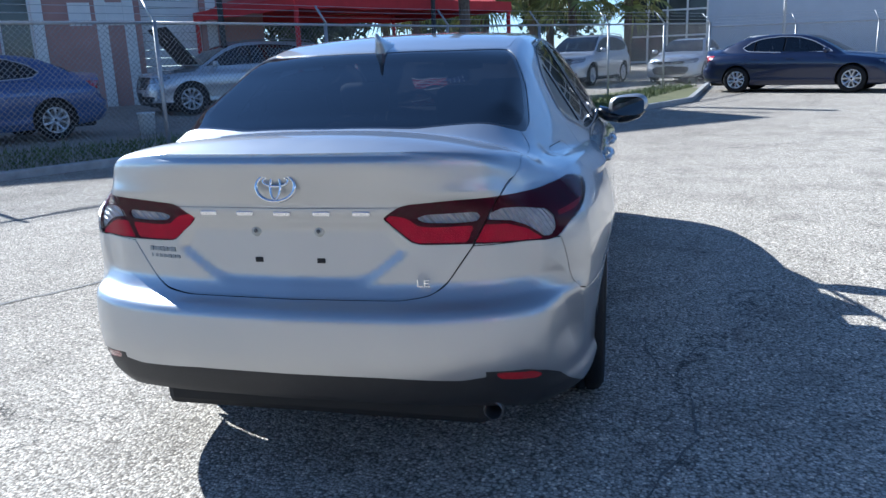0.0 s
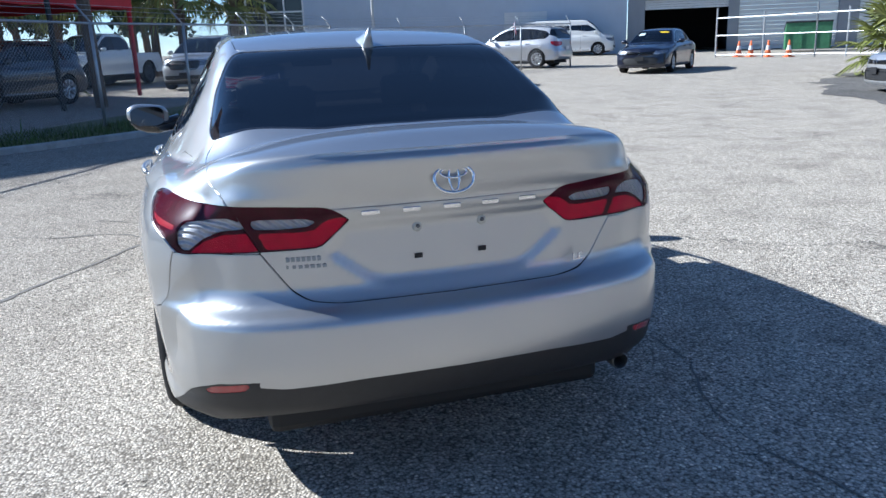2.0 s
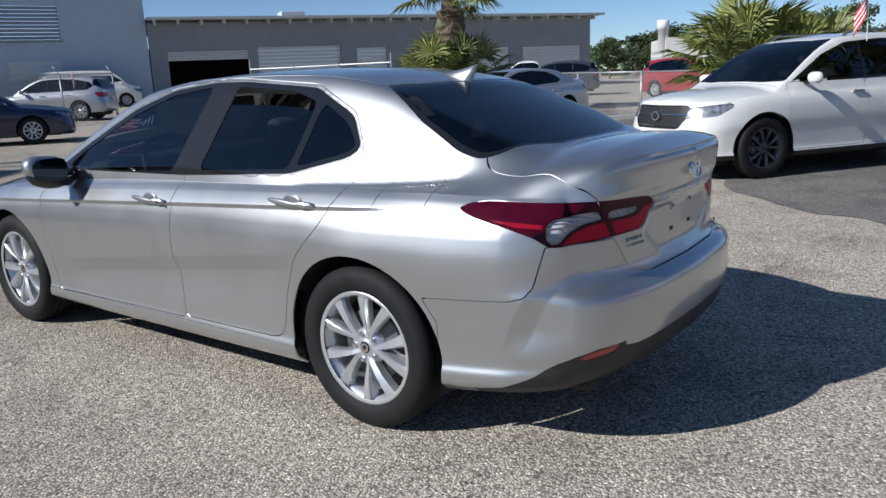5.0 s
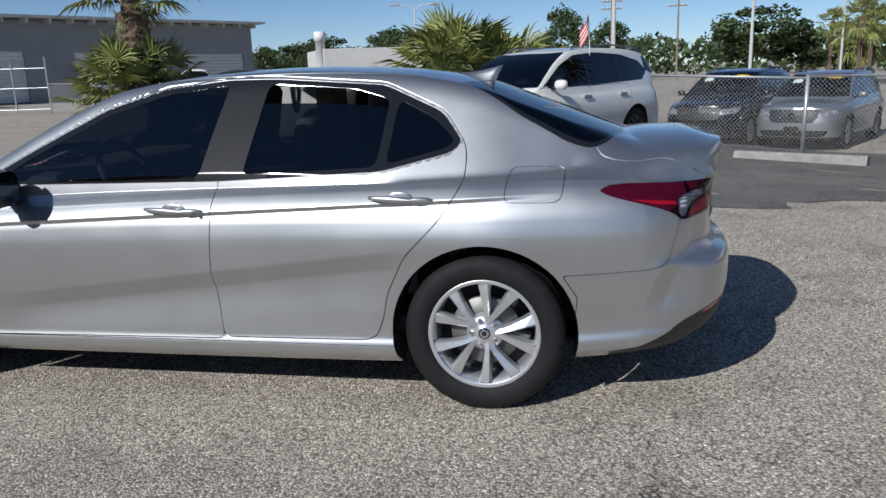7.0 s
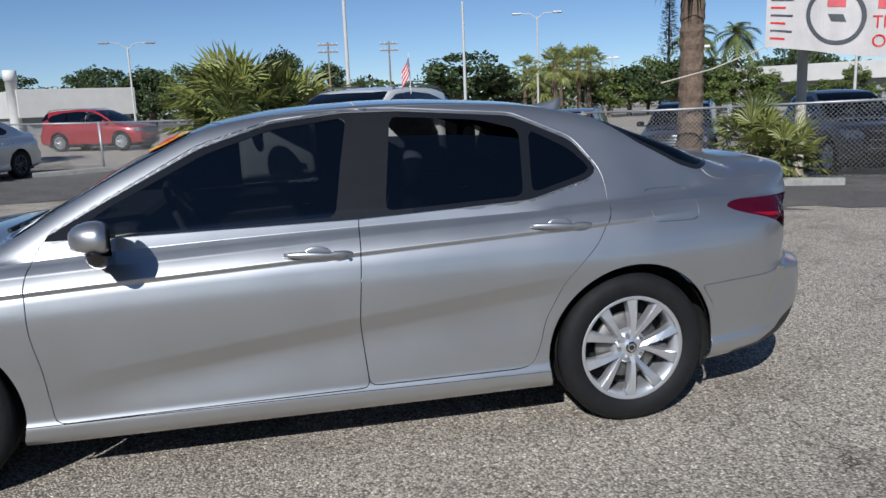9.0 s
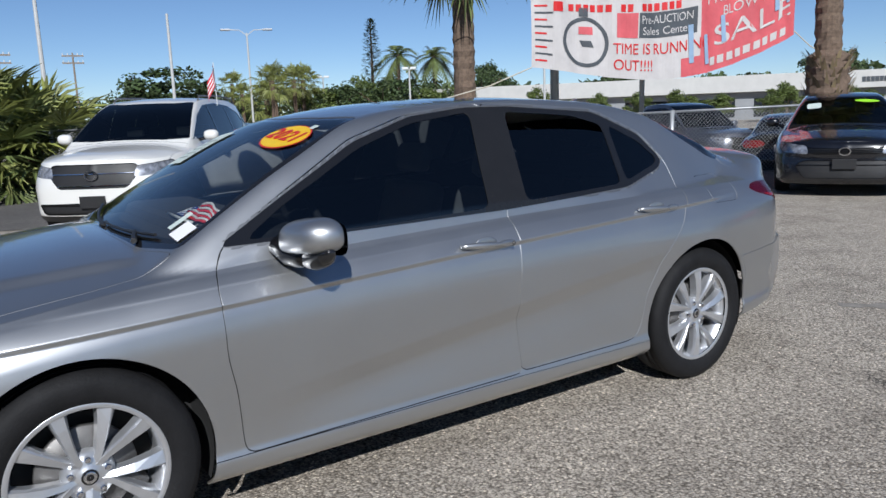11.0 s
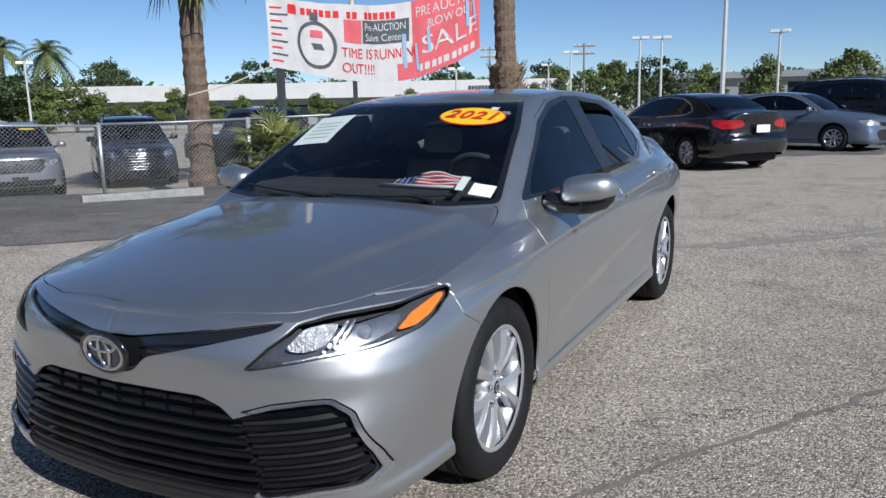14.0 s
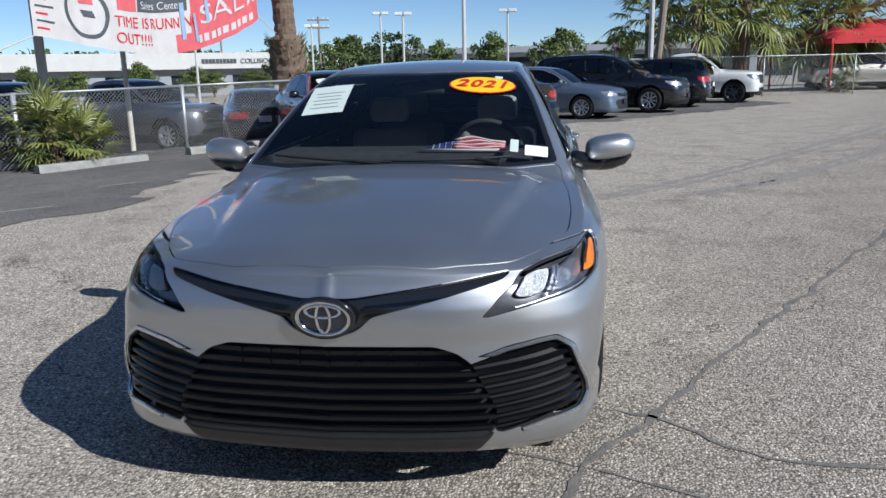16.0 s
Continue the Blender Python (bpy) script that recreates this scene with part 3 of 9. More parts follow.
def wheel(parent, m, rim_mat, side, radius=0.334, width=0.215, rim_r=0.226, spokes=10, detail=True):
    """A tyre with its rim, spokes, hub, nuts and brake; the outer face looks to side (+1 or -1 along x)."""
    w = thing_part("wheel", parent, m)
    h = width / 2
    bm = bmesh.new()
    n = 56 if detail else 28
    prof = [(rim_r - 0.012, 0.70 * h), (rim_r + 0.004, 0.90 * h), (rim_r + 0.03, 0.985 * h), (rim_r + 0.065, h), (radius - 0.022, 0.93 * h), (radius - 0.006, 0.82 * h), (radius, 0.66 * h)]
    if detail:
        for g in (0.36, 0.0):
            prof += [(radius, (g + 0.05) * h), (radius - 0.008, (g + 0.045) * h), (radius - 0.008, (g - 0.045) * h), (radius, (g - 0.05) * h)]
    prof += [(radius, -0.66 * h), (radius - 0.02, -0.93 * h), (rim_r, -0.9 * h), (rim_r - 0.02, -0.8 * h)]
    lathe(bm, [(r, a * side) for r, a in prof], n)
    if side < 0:
        bmesh.ops.reverse_faces(bm, faces=bm.faces[:])
    part("tyre", bm, M["rubber"], w, smooth=True)
    bm = bmesh.new()
    face = 0.74 * h
    lathe(bm, [(r, a * side) for r, a in [(rim_r - 0.018, 0.80 * h), (rim_r - 0.004, 0.86 * h), (rim_r + 0.003, 0.80 * h), (rim_r - 0.006, 0.66 * h), (rim_r - 0.022, 0.60 * h), (rim_r - 0.03, 0.1 * h), (rim_r - 0.035, -0.7 * h)]], n)
    part("rim", bm, rim_mat, w, smooth=True)
    for k in range(spokes):
        bm = bmesh.new()
        root, way = 2 * math.pi * (k // 2 + 0.5) / (spokes / 2), (1 if k % 2 else -1)
        rows = []
        for r, hw, out, open_ in ((0.030, 0.015, 0.60 * h, 5), (0.075, 0.0135, 0.70 * h, 9), (0.125, 0.0175, 0.765 * h, 14), (0.175, 0.023, 0.78 * h, 16.5), (rim_r - 0.012, 0.031, 0.75 * h, 18)):
            aa = root + way * radians(open_)
            c, s = math.cos(aa), math.sin(aa)
            q = [(-hw, -0.040), (-hw * 0.8, -0.006), (-hw * 0.55 * way, 0.004), (hw * 0.75, 0.0), (hw, -0.012), (hw, -0.040)]
            rows.append([bm.verts.new(((out + d) * side, c * r - s * t, s * r + c * t)) for t, d in q])
        for p, q in zip(rows, rows[1:]):
            for i in range(5):
                bm.faces.new((p[i], p[i + 1], q[i + 1], q[i]) if side > 0 else (p[i + 1], p[i], q[i], q[i + 1]))
        part("spoke", bm, rim_mat, w)
    bm = bmesh.new()
    lathe(bm, [(r, a * side) for r, a in [(0.001, 0.71 * h), (0.026, 0.70 * h), (0.031, 0.66 * h), (0.045, 0.64 * h), (0.075, 0.58 * h), (0.08, 0.3 * h)]], 24)
    part("hub", bm, rim_mat, w, smooth=True)
    bm = bmesh.new()
    lathe(bm, [(r, a * side) for r, a in [(0.001, 0.735 * h), (0.021, 0.73 * h), (0.0255, 0.70 * h), (0.026, 0.6 * h)]], 20)
    part("hub_cap", bm, M["gloss_black"], w, smooth=True)
    if detail:
        bm = bmesh.new()
        lathe(bm, [(r, a * side) for r, a in [(0.011, 0.738 * h), (0.017, 0.742 * h), (0.019, 0.735 * h)]], 20)
        part("cap_ring", bm, M["chrome"], w)
        for k in range(5):
            a = 2 * math.pi * k / 5
            bm = bmesh.new()
            lathe(bm, [(r, t * side) for r, t in [(0.001, 0.76 * h), (0.008, 0.755 * h), (0.0105, 0.73 * h), (0.0105, 0.6 * h)]], 8, m=Matrix.Translation((0, 0.056 * math.cos(a), 0.056 * math.sin(a))))
            part("lug_nut", bm, M["chrome"], w)
    bm = bmesh.new()
    lathe(bm, [(r, a * side) for r, a in [(0.07, 0.30 * h), (0.145, 0.24 * h), (0.148, 0.20 * h), (0.148, 0.05 * h), (0.05, 0.0)]], 30)
    part("brake_disc", bm, M["brake"], w, smooth=True)
    if detail:
        bm = bmesh.new()
        box(bm, -0.02, 0.03, -0.05, 0.05, -0.03, 0.03, 0.008, Matrix.Rotation(radians(20), 4, "X") @ Matrix.Translation((0.02 * side, -0.135, 0.02)))
        part("brake_caliper", bm, M["brake"], w)
    bm = bmesh.new()
    lathe(bm, [(0.001, -0.35 * h * side), (rim_r - 0.03, -0.35 * h * side)], 24)
    part("backing_plate", bm, M["shadow_gap"], w)
    return w


def thing_part(name, parent, m, label=""):
    """A part made of pieces: an Empty under its thing."""
    ob = new(name)
    ob.empty_display_size = 0.1
    ob.parent = parent
    ob.matrix_local = m
    return tagged(ob, label)


def lettering(name, text, size, m, mat, parent, depth=0.002, align="CENTER", bold=0.0, slant=0.0):
    cu = bpy.data.curves.new(name, "FONT")
    cu.body, cu.size, cu.extrude, cu.align_x, cu.align_y = text, size, depth, align, "CENTER"
    cu.offset, cu.shear = bold * size, slant
    tmp = new(name + "_tmp", cu)
    me = bpy.data.meshes.new_from_object(tmp)
    bpy.data.objects.remove(tmp)
    bpy.data.curves.remove(cu)
    me.materials.clear()
    me.materials.append(mat)
    ob = new(name, me)
    ob.parent = parent
    ob.matrix_local = m
    return ob


def ellipse_ring(bm, rx, rz, w, depth, m, n=48):
    """A flat oval ring with rounded faces, standing in its x-z plane, proud along -y."""
    rows = []
    for k in range(n):
        a = 2 * math.pi * k / n
        c, s = math.cos(a), math.sin(a)
        rows.append([bm.verts.new(m @ Vector(((rx + o) * c, d, (rz + o) * s))) for o, d in ((w / 2, 0), (w / 3, -depth), (-w / 3, -depth), (-w / 2, 0))])
    for k in range(n):
        p, q = rows[k], rows[(k + 1) % n]
        for i in range(3):
            bm.faces.new((p[i], p[i + 1], q[i + 1], q[i]))


def oval_disc(bm, rx, rz, m, dome=0.006, n=40):
    c = bm.verts.new(m @ Vector((0, -dome, 0)))
    r1 = [bm.verts.new(m @ Vector((rx * 0.7 * math.cos(2 * math.pi * k / n), -dome * 0.6, rz * 0.7 * math.sin(2 * math.pi * k / n)))) for k in range(n)]
    r2 = [bm.verts.new(m @ Vector((rx * math.cos(2 * math.pi * k / n), 0, rz * math.sin(2 * math.pi * k / n)))) for k in range(n)]
    for k in range(n):
        j = (k + 1) % n
        bm.faces.new((c, r1[k], r1[j]))
        bm.faces.new((r1[k], r2[k], r2[j], r1[j]))


# ---------------------------------------------------------------- the silver sedan
def silver_sedan():
    car = thing("silver_sedan", Matrix.Identity(4), "silver four-door sedan with tinted windows and alloy wheels parked on asphalt", "car")
    full = body_skin(CAMRY, 360, 132, 64)
    GAP = 0.0022
    rest = full

    def pol(pts, i, j, s):
        return sd_poly(pts, s.v[:, i], s.v[:, j])

    def both(sk, name, mat, parent=car, label="", rim=0.006, move=0.0):
        """The piece and its mirror image, as two parts."""
        made = []
        for k in (sk, sk.mirrored()):
            made.append((k.moved(move) if move else k).make(name, mat, parent, label, rim))
        return made

    def whole(sk, name, mat, parent=car, label="", rim=0.006, move=0.0):
        k = sk.plus(sk.mirrored())
        return (k.moved(move) if move else k).make(name, mat, parent, label, rim)

    # wheel arches
    for wy, r in ((1.465, 0.378), (-1.36, 0.386)):
        rest = rest.cut(np.where(rest.v[:, 0] > 0.45, r - np.hypot(rest.v[:, 1] - wy, rest.v[:, 2] - 0.334), -1.0))
    liner = rest

    # side windows
    DLO = rounded([(1.0, 0.962), (-0.2, 0.972), (-0.93, 1.003), (-1.22, 1.072), (-1.268, 1.112), (-1.175, 1.235), (-0.92, 1.352), (-0.42, 1.392), (-0.18, 1.394), (0.11, 1.362), (0.40, 1.275), (0.76, 1.092)])
    F_WIN = rounded([(0.90, 0.978), (0.30, 0.976), (-0.118, 0.988), (-0.155, 1.18), (-0.20, 1.375), (0.11, 1.338), (0.383, 1.252), (0.747, 1.072)])
    R_WIN = rounded([(-0.318, 0.998), (-0.908, 1.022), (-0.945, 1.295), (-0.78, 1.342), (-0.385, 1.373)])
    Q_WIN = rounded([(-0.948, 1.03), (-1.20, 1.092), (-1.238, 1.118), (-1.155, 1.205), (-0.985, 1.293)])
    side = lambda s: np.where((s.v[:, 0] > 0.42) & (s.v[:, 2] > 0.9), 0.0, 1.0)
    f_dlo = lambda s: pol(DLO, 1, 2, s) + side(s)
    dlo = rest.cut(f_dlo(rest))
    rest = rest.cut(-f_dlo(rest))
    panes = {}
    for name, poly in (("front", F_WIN), ("rear", R_WIN), ("quarter", Q_WIN)):
        panes[name] = dlo.cut(pol(poly, 1, 2, dlo))
        dlo = dlo.cut(-pol(poly, 1, 2, dlo))
    drop = np.interp(panes["rear"].v[:, 1], [-0.95, -0.82, -0.65, -0.35], [1.255, 1.274, 1.285, 1.291])
    lowered = panes["rear"].cut(panes["rear"].v[:, 2] - drop)
    mid = dlo.cut(np.maximum(dlo.v[:, 1] + 0.10, -(dlo.v[:, 1] + 0.43)))
    edge = dlo.cut(-np.maximum(dlo.v[:, 1] + 0.10, -(dlo.v[:, 1] + 0.43)))
    both(mid, "door_pillar", M["pillar"], label="dark grey window pillar")
    both(edge, "window_frame", M["gloss_black"], label="black window frame")
    for name, mat, label in (("front", "glass_mid", "tinted front door glass"), ("rear", "glass_dark", "dark tinted rear door glass"), ("quarter", "glass_dark", "dark tinted quarter glass")):
        for sk in (panes[name], (lowered if name == "rear" else panes[name]).mirrored()):
            pane = sk.moved(-0.004).make(name + "_side_window", M[mat], car, label)
            pane.visible_shadow = name != "front"
    # satin strip round the side windows
    mo = rest.cut(np.maximum(f_dlo(rest) - 0.009, -0.0005 - f_dlo(rest)))
    mo = mo.cut(np.where(mo.v[:, 1] > 0.97, 1.0, -1.0))
    both(mo, "window_moulding", M["satin_dark"], label="bright window moulding", move=0.003)

    # windshield and rear window
    WIND = rounded([(-0.4, 0.405), (0, 0.405), (0.3, 0.375), (0.515, 0.305), (0.61, 0.60), (0.69, 0.95), (0.728, 1.115), (0.5, 1.185), (0.2, 1.215), (-0.4, 1.215)])
    REARG = rounded([(-0.4, -1.325), (0, -1.325), (0.3, -1.30), (0.50, -1.245), (0.545, -1.33), (0.605, -1.50), (0.64, -1.70), (0.632, -1.80), (0.58, -1.865), (0.3, -1.955), (-0.4, -1.985)])
    up = lambda s: np.where((s.v[:, 2] > 0.93) & (s.n[:, 2] > 0.25), 0.0, 1.0)
    for key, poly, mat in (("windshield", WIND, "glass_wind"), ("rear_window", REARG, "glass_dark")):
        f = pol(poly, 0, 1, rest) + up(rest)
        g = rest.cut(f)
        rest = rest.cut(-f)
        inner = g.cut(pol(poly, 0, 1, g) + (0.028 if key == "windshield" else 0.018))
        band = g.cut(-(pol(poly, 0, 1, g) + (0.028 if key == "windshield" else 0.018)))
        top = whole(inner, key, M[mat], label="tinted windshield" if key == "windshield" else "dark tinted rear window", rim=0.0, move=-0.003)
        top.visible_shadow = key != "windshield"
        whole(band, key + "_border", M["gloss_black"], label="black glass border", rim=0.003, move=-0.003)

    def take(name, f, mat, label="", pair=True, gap=GAP, rim=0.008, move=0.0):
        nonlocal rest
        v = f(rest)
        g = gap(rest) if callable(gap) else gap
        piece = rest.cut(v + g)
        rest = rest.cut(-v + g)
        if len(piece.t):
            (both if pair else whole)(piece, name, mat, label=label, rim=rim, move=move)
        return piece

    # lamps
    tail_u = lambda s: s.v[:, 0] + s.v[:, 1] + 2.42
    TAIL = rounded([(0.38, 0.888), (0.438, 0.926), (0.604, 0.936), (0.78, 0.941), (0.92, 0.940), (1.084, 0.945), (1.27, 0.951), (1.36, 0.944), (1.43, 0.925), (1.39, 0.902), (1.31, 0.882), (1.215, 0.860), (1.11, 0.830), (1.057, 0.802), (1.006, 0.796), (0.917, 0.799), (0.64, 0.806), (0.508, 0.808), (0.478, 0.812), (0.42, 0.86)])
    LID = rounded([(-0.4, 0.652), (0.34, 0.653), (0.42, 0.663), (0.465, 0.69), (0.545, 0.806), (0.615, 0.935), (0.632, 0.972), (0.655, 0.992), (0.662, 1.02), (0.645, 1.045), (0.61, 1.09), (0.58, 1.3), (-0.4, 1.3)], 0.02)
    f_tail = lambda s: np.where(s.v[:, 1] < -1.7, sd_poly(TAIL, tail_u(s), s.v[:, 2]), 1.0)
    f_lid = lambda s: np.where(s.v[:, 1] < -1.79, pol(LID, 0, 2, s), 1.0)
    lamp = rest.cut(f_tail(rest))
    rest = rest.cut(-f_tail(rest))
    RED_IN = rounded([(0.392, 0.887), (0.413, 0.893), (0.474, 0.882), (0.495, 0.862), (0.546, 0.857), (0.69, 0.859), (0.668, 0.811), (0.488, 0.813), (0.425, 0.858)], 0.012)
    RED_OUT = rounded([(0.975, 0.802), (0.913, 0.835), (0.823, 0.856), (0.73, 0.860), (0.69, 0.809), (0.917, 0.802)], 0.012)
    CLEAR_IN = rounded([(0.723, 0.889), (0.692, 0.897), (0.523, 0.894), (0.492, 0.884), (0.515, 0.870), (0.615, 0.866), (0.705, 0.867)], 0.012)
    CLEAR_OUT = rounded([(1.053, 0.872), (1.02, 0.892), (0.912, 0.901), (0.80, 0.902), (0.758, 0.893), (0.738, 0.871), (0.844, 0.863), (0.913, 0.844), (0.982, 0.807), (1.029, 0.807), (1.057, 0.825)], 0.012)
    STRIPE = [(1.32, 0.8935), (1.07, 0.876), (1.07, 0.862), (1.2, 0.8705)]
    f_red = lambda s: np.minimum(sd_poly(RED_IN, tail_u(s), s.v[:, 2]), sd_poly(RED_OUT, tail_u(s), s.v[:, 2]))
    f_clear = lambda s: np.minimum(sd_poly(CLEAR_IN, tail_u(s), s.v[:, 2]), sd_poly(CLEAR_OUT, tail_u(s), s.v[:, 2]))
    for cutter, name in ((1, "inner"), (-1, "outer")):
        pc = lamp.cut(cutter * f_lid(lamp) + 0.003)
        for sgn in (1, -1):
            q = pc if sgn > 0 else pc.mirrored()
            lens = q.moved(0.001).make("tail_lamp", M["lens_clear"], car, "red and clear tail lamp", 0.004)
            h = pc
            red = h.cut(f_red(h))
            h = h.cut(-f_red(h))
            clear = h.cut(f_clear(h))
            dark = h.cut(-f_clear(h))
            stripe = dark.cut(sd_poly(STRIPE, tail_u(dark), dark.v[:, 2]))
            dark = dark.cut(-sd_poly(STRIPE, tail_u(dark), dark.v[:, 2]))
            for piece, nm, mt, depth in ((stripe, "red_stripe", "tail_deep", -0.004), (red, "red_lens", "tail_red", -0.006), (clear, "reflector", "tail_clear", -0.016), (dark, "smoked_lens", "tail_dark", -0.005)):
                if len(piece.t):
                    pp = piece if sgn > 0 else piece.mirrored()
                    pp.moved(depth).make(nm, M[mt], lens, rim=0.01)
    head_u = lambda s: s.v[:, 0] + 2.44 - s.v[:, 1]
    HEAD = rounded([(0.548, 0.640), (0.642, 0.70), (0.785, 0.766), (0.9, 0.777), (1.238, 0.785), (1.476, 0.799), (1.512, 0.794), (1.498, 0.772), (1.413, 0.733), (1.316, 0.708), (1.24, 0.700), (1.11, 0.685), (0.853, 0.670), (0.697, 0.653), (0.566, 0.636)], 0.02)
    f_head = lambda s: np.where((s.v[:, 1] > 1.6) & (s.v[:, 0] > 0.3), sd_poly(HEAD, head_u(s), s.v[:, 2]), 1.0)
    lamp = rest.cut(f_head(rest))
    rest = rest.cut(-f_head(rest))
    AMB = rounded([(1.191, 0.718), (1.266, 0.752), (1.434, 0.784), (1.468, 0.779), (1.376, 0.739), (1.284, 0.719)], 0.012)
    CHR1 = rounded([(0.709, 0.698), (0.801, 0.755), (0.885, 0.763), (0.953, 0.763), (0.921, 0.742), (0.861, 0.700), (0.78, 0.690)], 0.02)
    CHR2 = rounded([(0.94, 0.694), (1.025, 0.758), (1.16, 0.767), (1.245, 0.764), (1.187, 0.724), (1.088, 0.705)], 0.02)
    for sgn in (1, -1):
        mir = (lambda k: k) if sgn > 0 else (lambda k: k.mirrored())
        lens = mir(lamp.moved(0.001)).make("headlamp", M["lens_clear"], car, "clear headlamp with amber side marker", 0.004)
        mir(lamp.moved(-0.035)).make("lamp_housing", M["lamp_housing"], lens)
        u, zz = head_u(lamp), lamp.v[:, 2]
        mir(lamp.cut(sd_poly(AMB, u, zz)).moved(-0.006)).make("amber_marker", M["amber"], lens, rim=0.012)
        mir(lamp.cut(sd_poly(CHR1, u, zz)).moved(-0.018)).make("reflector_bowl", M["lamp_bowl"], lens, "ribbed chrome reflector", rim=0.015)
        mir(lamp.cut(sd_poly(CHR2, u, zz)).moved(-0.024)).make("beam_bezel", M["lamp_grey"], lens, rim=0.012)
        rim_strip = lamp.cut(np.maximum(sd_poly(HEAD, u, zz) + 0.006, -(sd_poly(HEAD, u, zz) + 0.011)))
        rim_strip = rim_strip.cut(np.maximum(rim_strip.v[:, 2] - 0.70, 0.70 - head_u(rim_strip)))
        mir(rim_strip.moved(-0.010)).make("light_guide", M["lamp_chrome"], lens)
        # beam lens and the slanted bright divider
        k = np.argmin(np.abs(u - 1.055) + np.abs(zz - 0.737))
        c, n = lamp.v[k] * np.array([sgn, 1, 1]), lamp.n[k] * np.array([sgn, 1, 1])
        q = Vector(n).to_track_quat("Z", "Y").to_matrix().to_4x4()
        bm = bmesh.new()
        lathe(bm, [(0.001, 0.014), (0.014, 0.011), (0.024, 0.002), (0.027, -0.01), (0.030, -0.01), (0.031, -0.02)], 24, "Z", Matrix.Translation(Vector(c) - Vector(n) * 0.022) @ q)
        part("beam_lens", bm, M["beam"], lens, smooth=True)
        for DIV in ([(0.855, 0.686), (0.872, 0.684), (0.998, 0.764), (0.982, 0.765)], [(0.892, 0.688), (0.906, 0.687), (1.026, 0.764), (1.012, 0.765)]):
            mir(lamp.cut(sd_poly(DIV, u, zz)).moved(-0.012)).make("divider", M["lamp_chrome"], lens, rim=0.01)

    # front grilles
    UPG = rounded([(-0.4, 0.706), (0.08, 0.706), (0.234, 0.728), (0.385, 0.748), (0.55, 0.769), (0.565, 0.765), (0.54, 0.745), (0.30, 0.688), (0.14, 0.648), (0.105, 0.610), (0.065, 0.590), (-0.4, 0.586)], 0.02)
    LOG = rounded([(-0.4, 0.556), (0.33, 0.553), (0.40, 0.53), (0.445, 0.497), (0.525, 0.345), (0.531, 0.297), (0.49, 0.252), (-0.4, 0.25)], 0.012)
    VENT = rounded([(0.43, 0.4915), (0.56, 0.531), (0.65, 0.544), (0.705, 0.546), (0.754, 0.510), (0.803, 0.385), (0.813, 0.332), (0.79, 0.306), (0.68, 0.298), (0.53, 0.262), (0.508, 0.297), (0.50, 0.345)], 0.008)
    nose = lambda s: np.where(s.v[:, 1] > 1.85, 0.0, 1.0)
    holes = {}
    for key, poly in (("upper", UPG), ("lower", LOG), ("vent", VENT)):
        f = pol(poly, 0, 2, rest) + nose(rest)
        holes[key] = rest.cut(f)
        rest = rest.cut(-f)
    take("vent_trim", lambda s: np.maximum(pol(VENT, 0, 2, s) - 0.013, np.minimum(0.60 - s.v[:, 0], 0.515 - s.v[:, 2])) + nose(s), M["vent_bright"], "satin silver vent trim", gap=0.002, move=0.006)
    whole(holes["upper"], "upper_grille", M["gloss_black"], label="gloss black upper grille", move=-0.014, rim=0.0)
    whole(holes["lower"], "lower_grille", M["shadow_gap"], label="black lower grille backing", move=-0.045, rim=0.0)
    both(holes["vent"], "corner_vent", M["black_plastic"], label="black corner vent", move=-0.035, rim=0.0)
    # grille rims and bars
    def bar_from(hole, z0, z1, lift, depth, name, mat, wholecar=True):
        h = hole.cut(np.maximum(hole.v[:, 2] - z1, z0 - hole.v[:, 2]))
        if len(h.t):
            (whole if wholecar else both)(h, name, M[mat], move=lift, rim=depth)
    for i in range(8):
        zc = 0.283 + i * 0.0352
        bar_from(holes["lower"], zc - 0.006, zc + 0.006, -0.012 if i < 4 else -0.016, 0.022, "grille_bar", "grille_bar")
    bar_from(holes["lower"], 0.25, 0.268, -0.004, 0.02, "grille_sill", "black_plastic")
    for i in range(7):
        h = holes["vent"]
        zc = 0.312 + i * 0.0345 + 0.12 * (h.v[:, 0] - 0.62)
        b = h.cut(np.maximum(h.v[:, 2] - zc - 0.006, zc - 0.006 - h.v[:, 2]))
        if len(b.t):
            both(b, "vent_bar", M["grille_bar"], move=-0.012, rim=0.02)
    for zo in (0.028, 0.058):
        h = holes["upper"]
        tilt = 0.10 * np.clip(h.v[:, 0] - 0.1, 0, 1) + 0.62
        b = h.cut(np.maximum(np.maximum(h.v[:, 2] - tilt - zo - 0.004, tilt + zo - 0.004 - h.v[:, 2]), 0.12 - h.v[:, 0]))
        if len(b.t):
            both(b, "grille_wing_bar", M["grille_bar"], move=-0.006, rim=0.012)
    # studs along the upper bars of the lower grille
    for row in (0.495, 0.53):
        for k in range(-3, 4):
            xx = k * 0.098
            bm = bmesh.new()
            j = np.argmin(np.abs(full.v[:, 0] - abs(xx)) + np.abs(full.v[:, 2] - row) + (full.v[:, 1] < 2))
            p = full.v[j]
            box(bm, xx - 0.004, xx + 0.004, p[1] - 0.022, p[1] - 0.006, row - 0.009, row + 0.009, 0.002)
            part("grille_stud", bm, M["grille_bar"], car)

    # panels
    HOOD = rounded([(-0.4, 1.205), (0.2, 1.225), (0.5, 1.20), (0.735, 1.125), (0.765, 1.4), (0.768, 1.66), (0.752, 1.86), (0.66, 2.09), (0.575, 2.22), (0.50, 2.262), (0.32, 2.326), (0, 2.350), (-0.4, 2.350)])
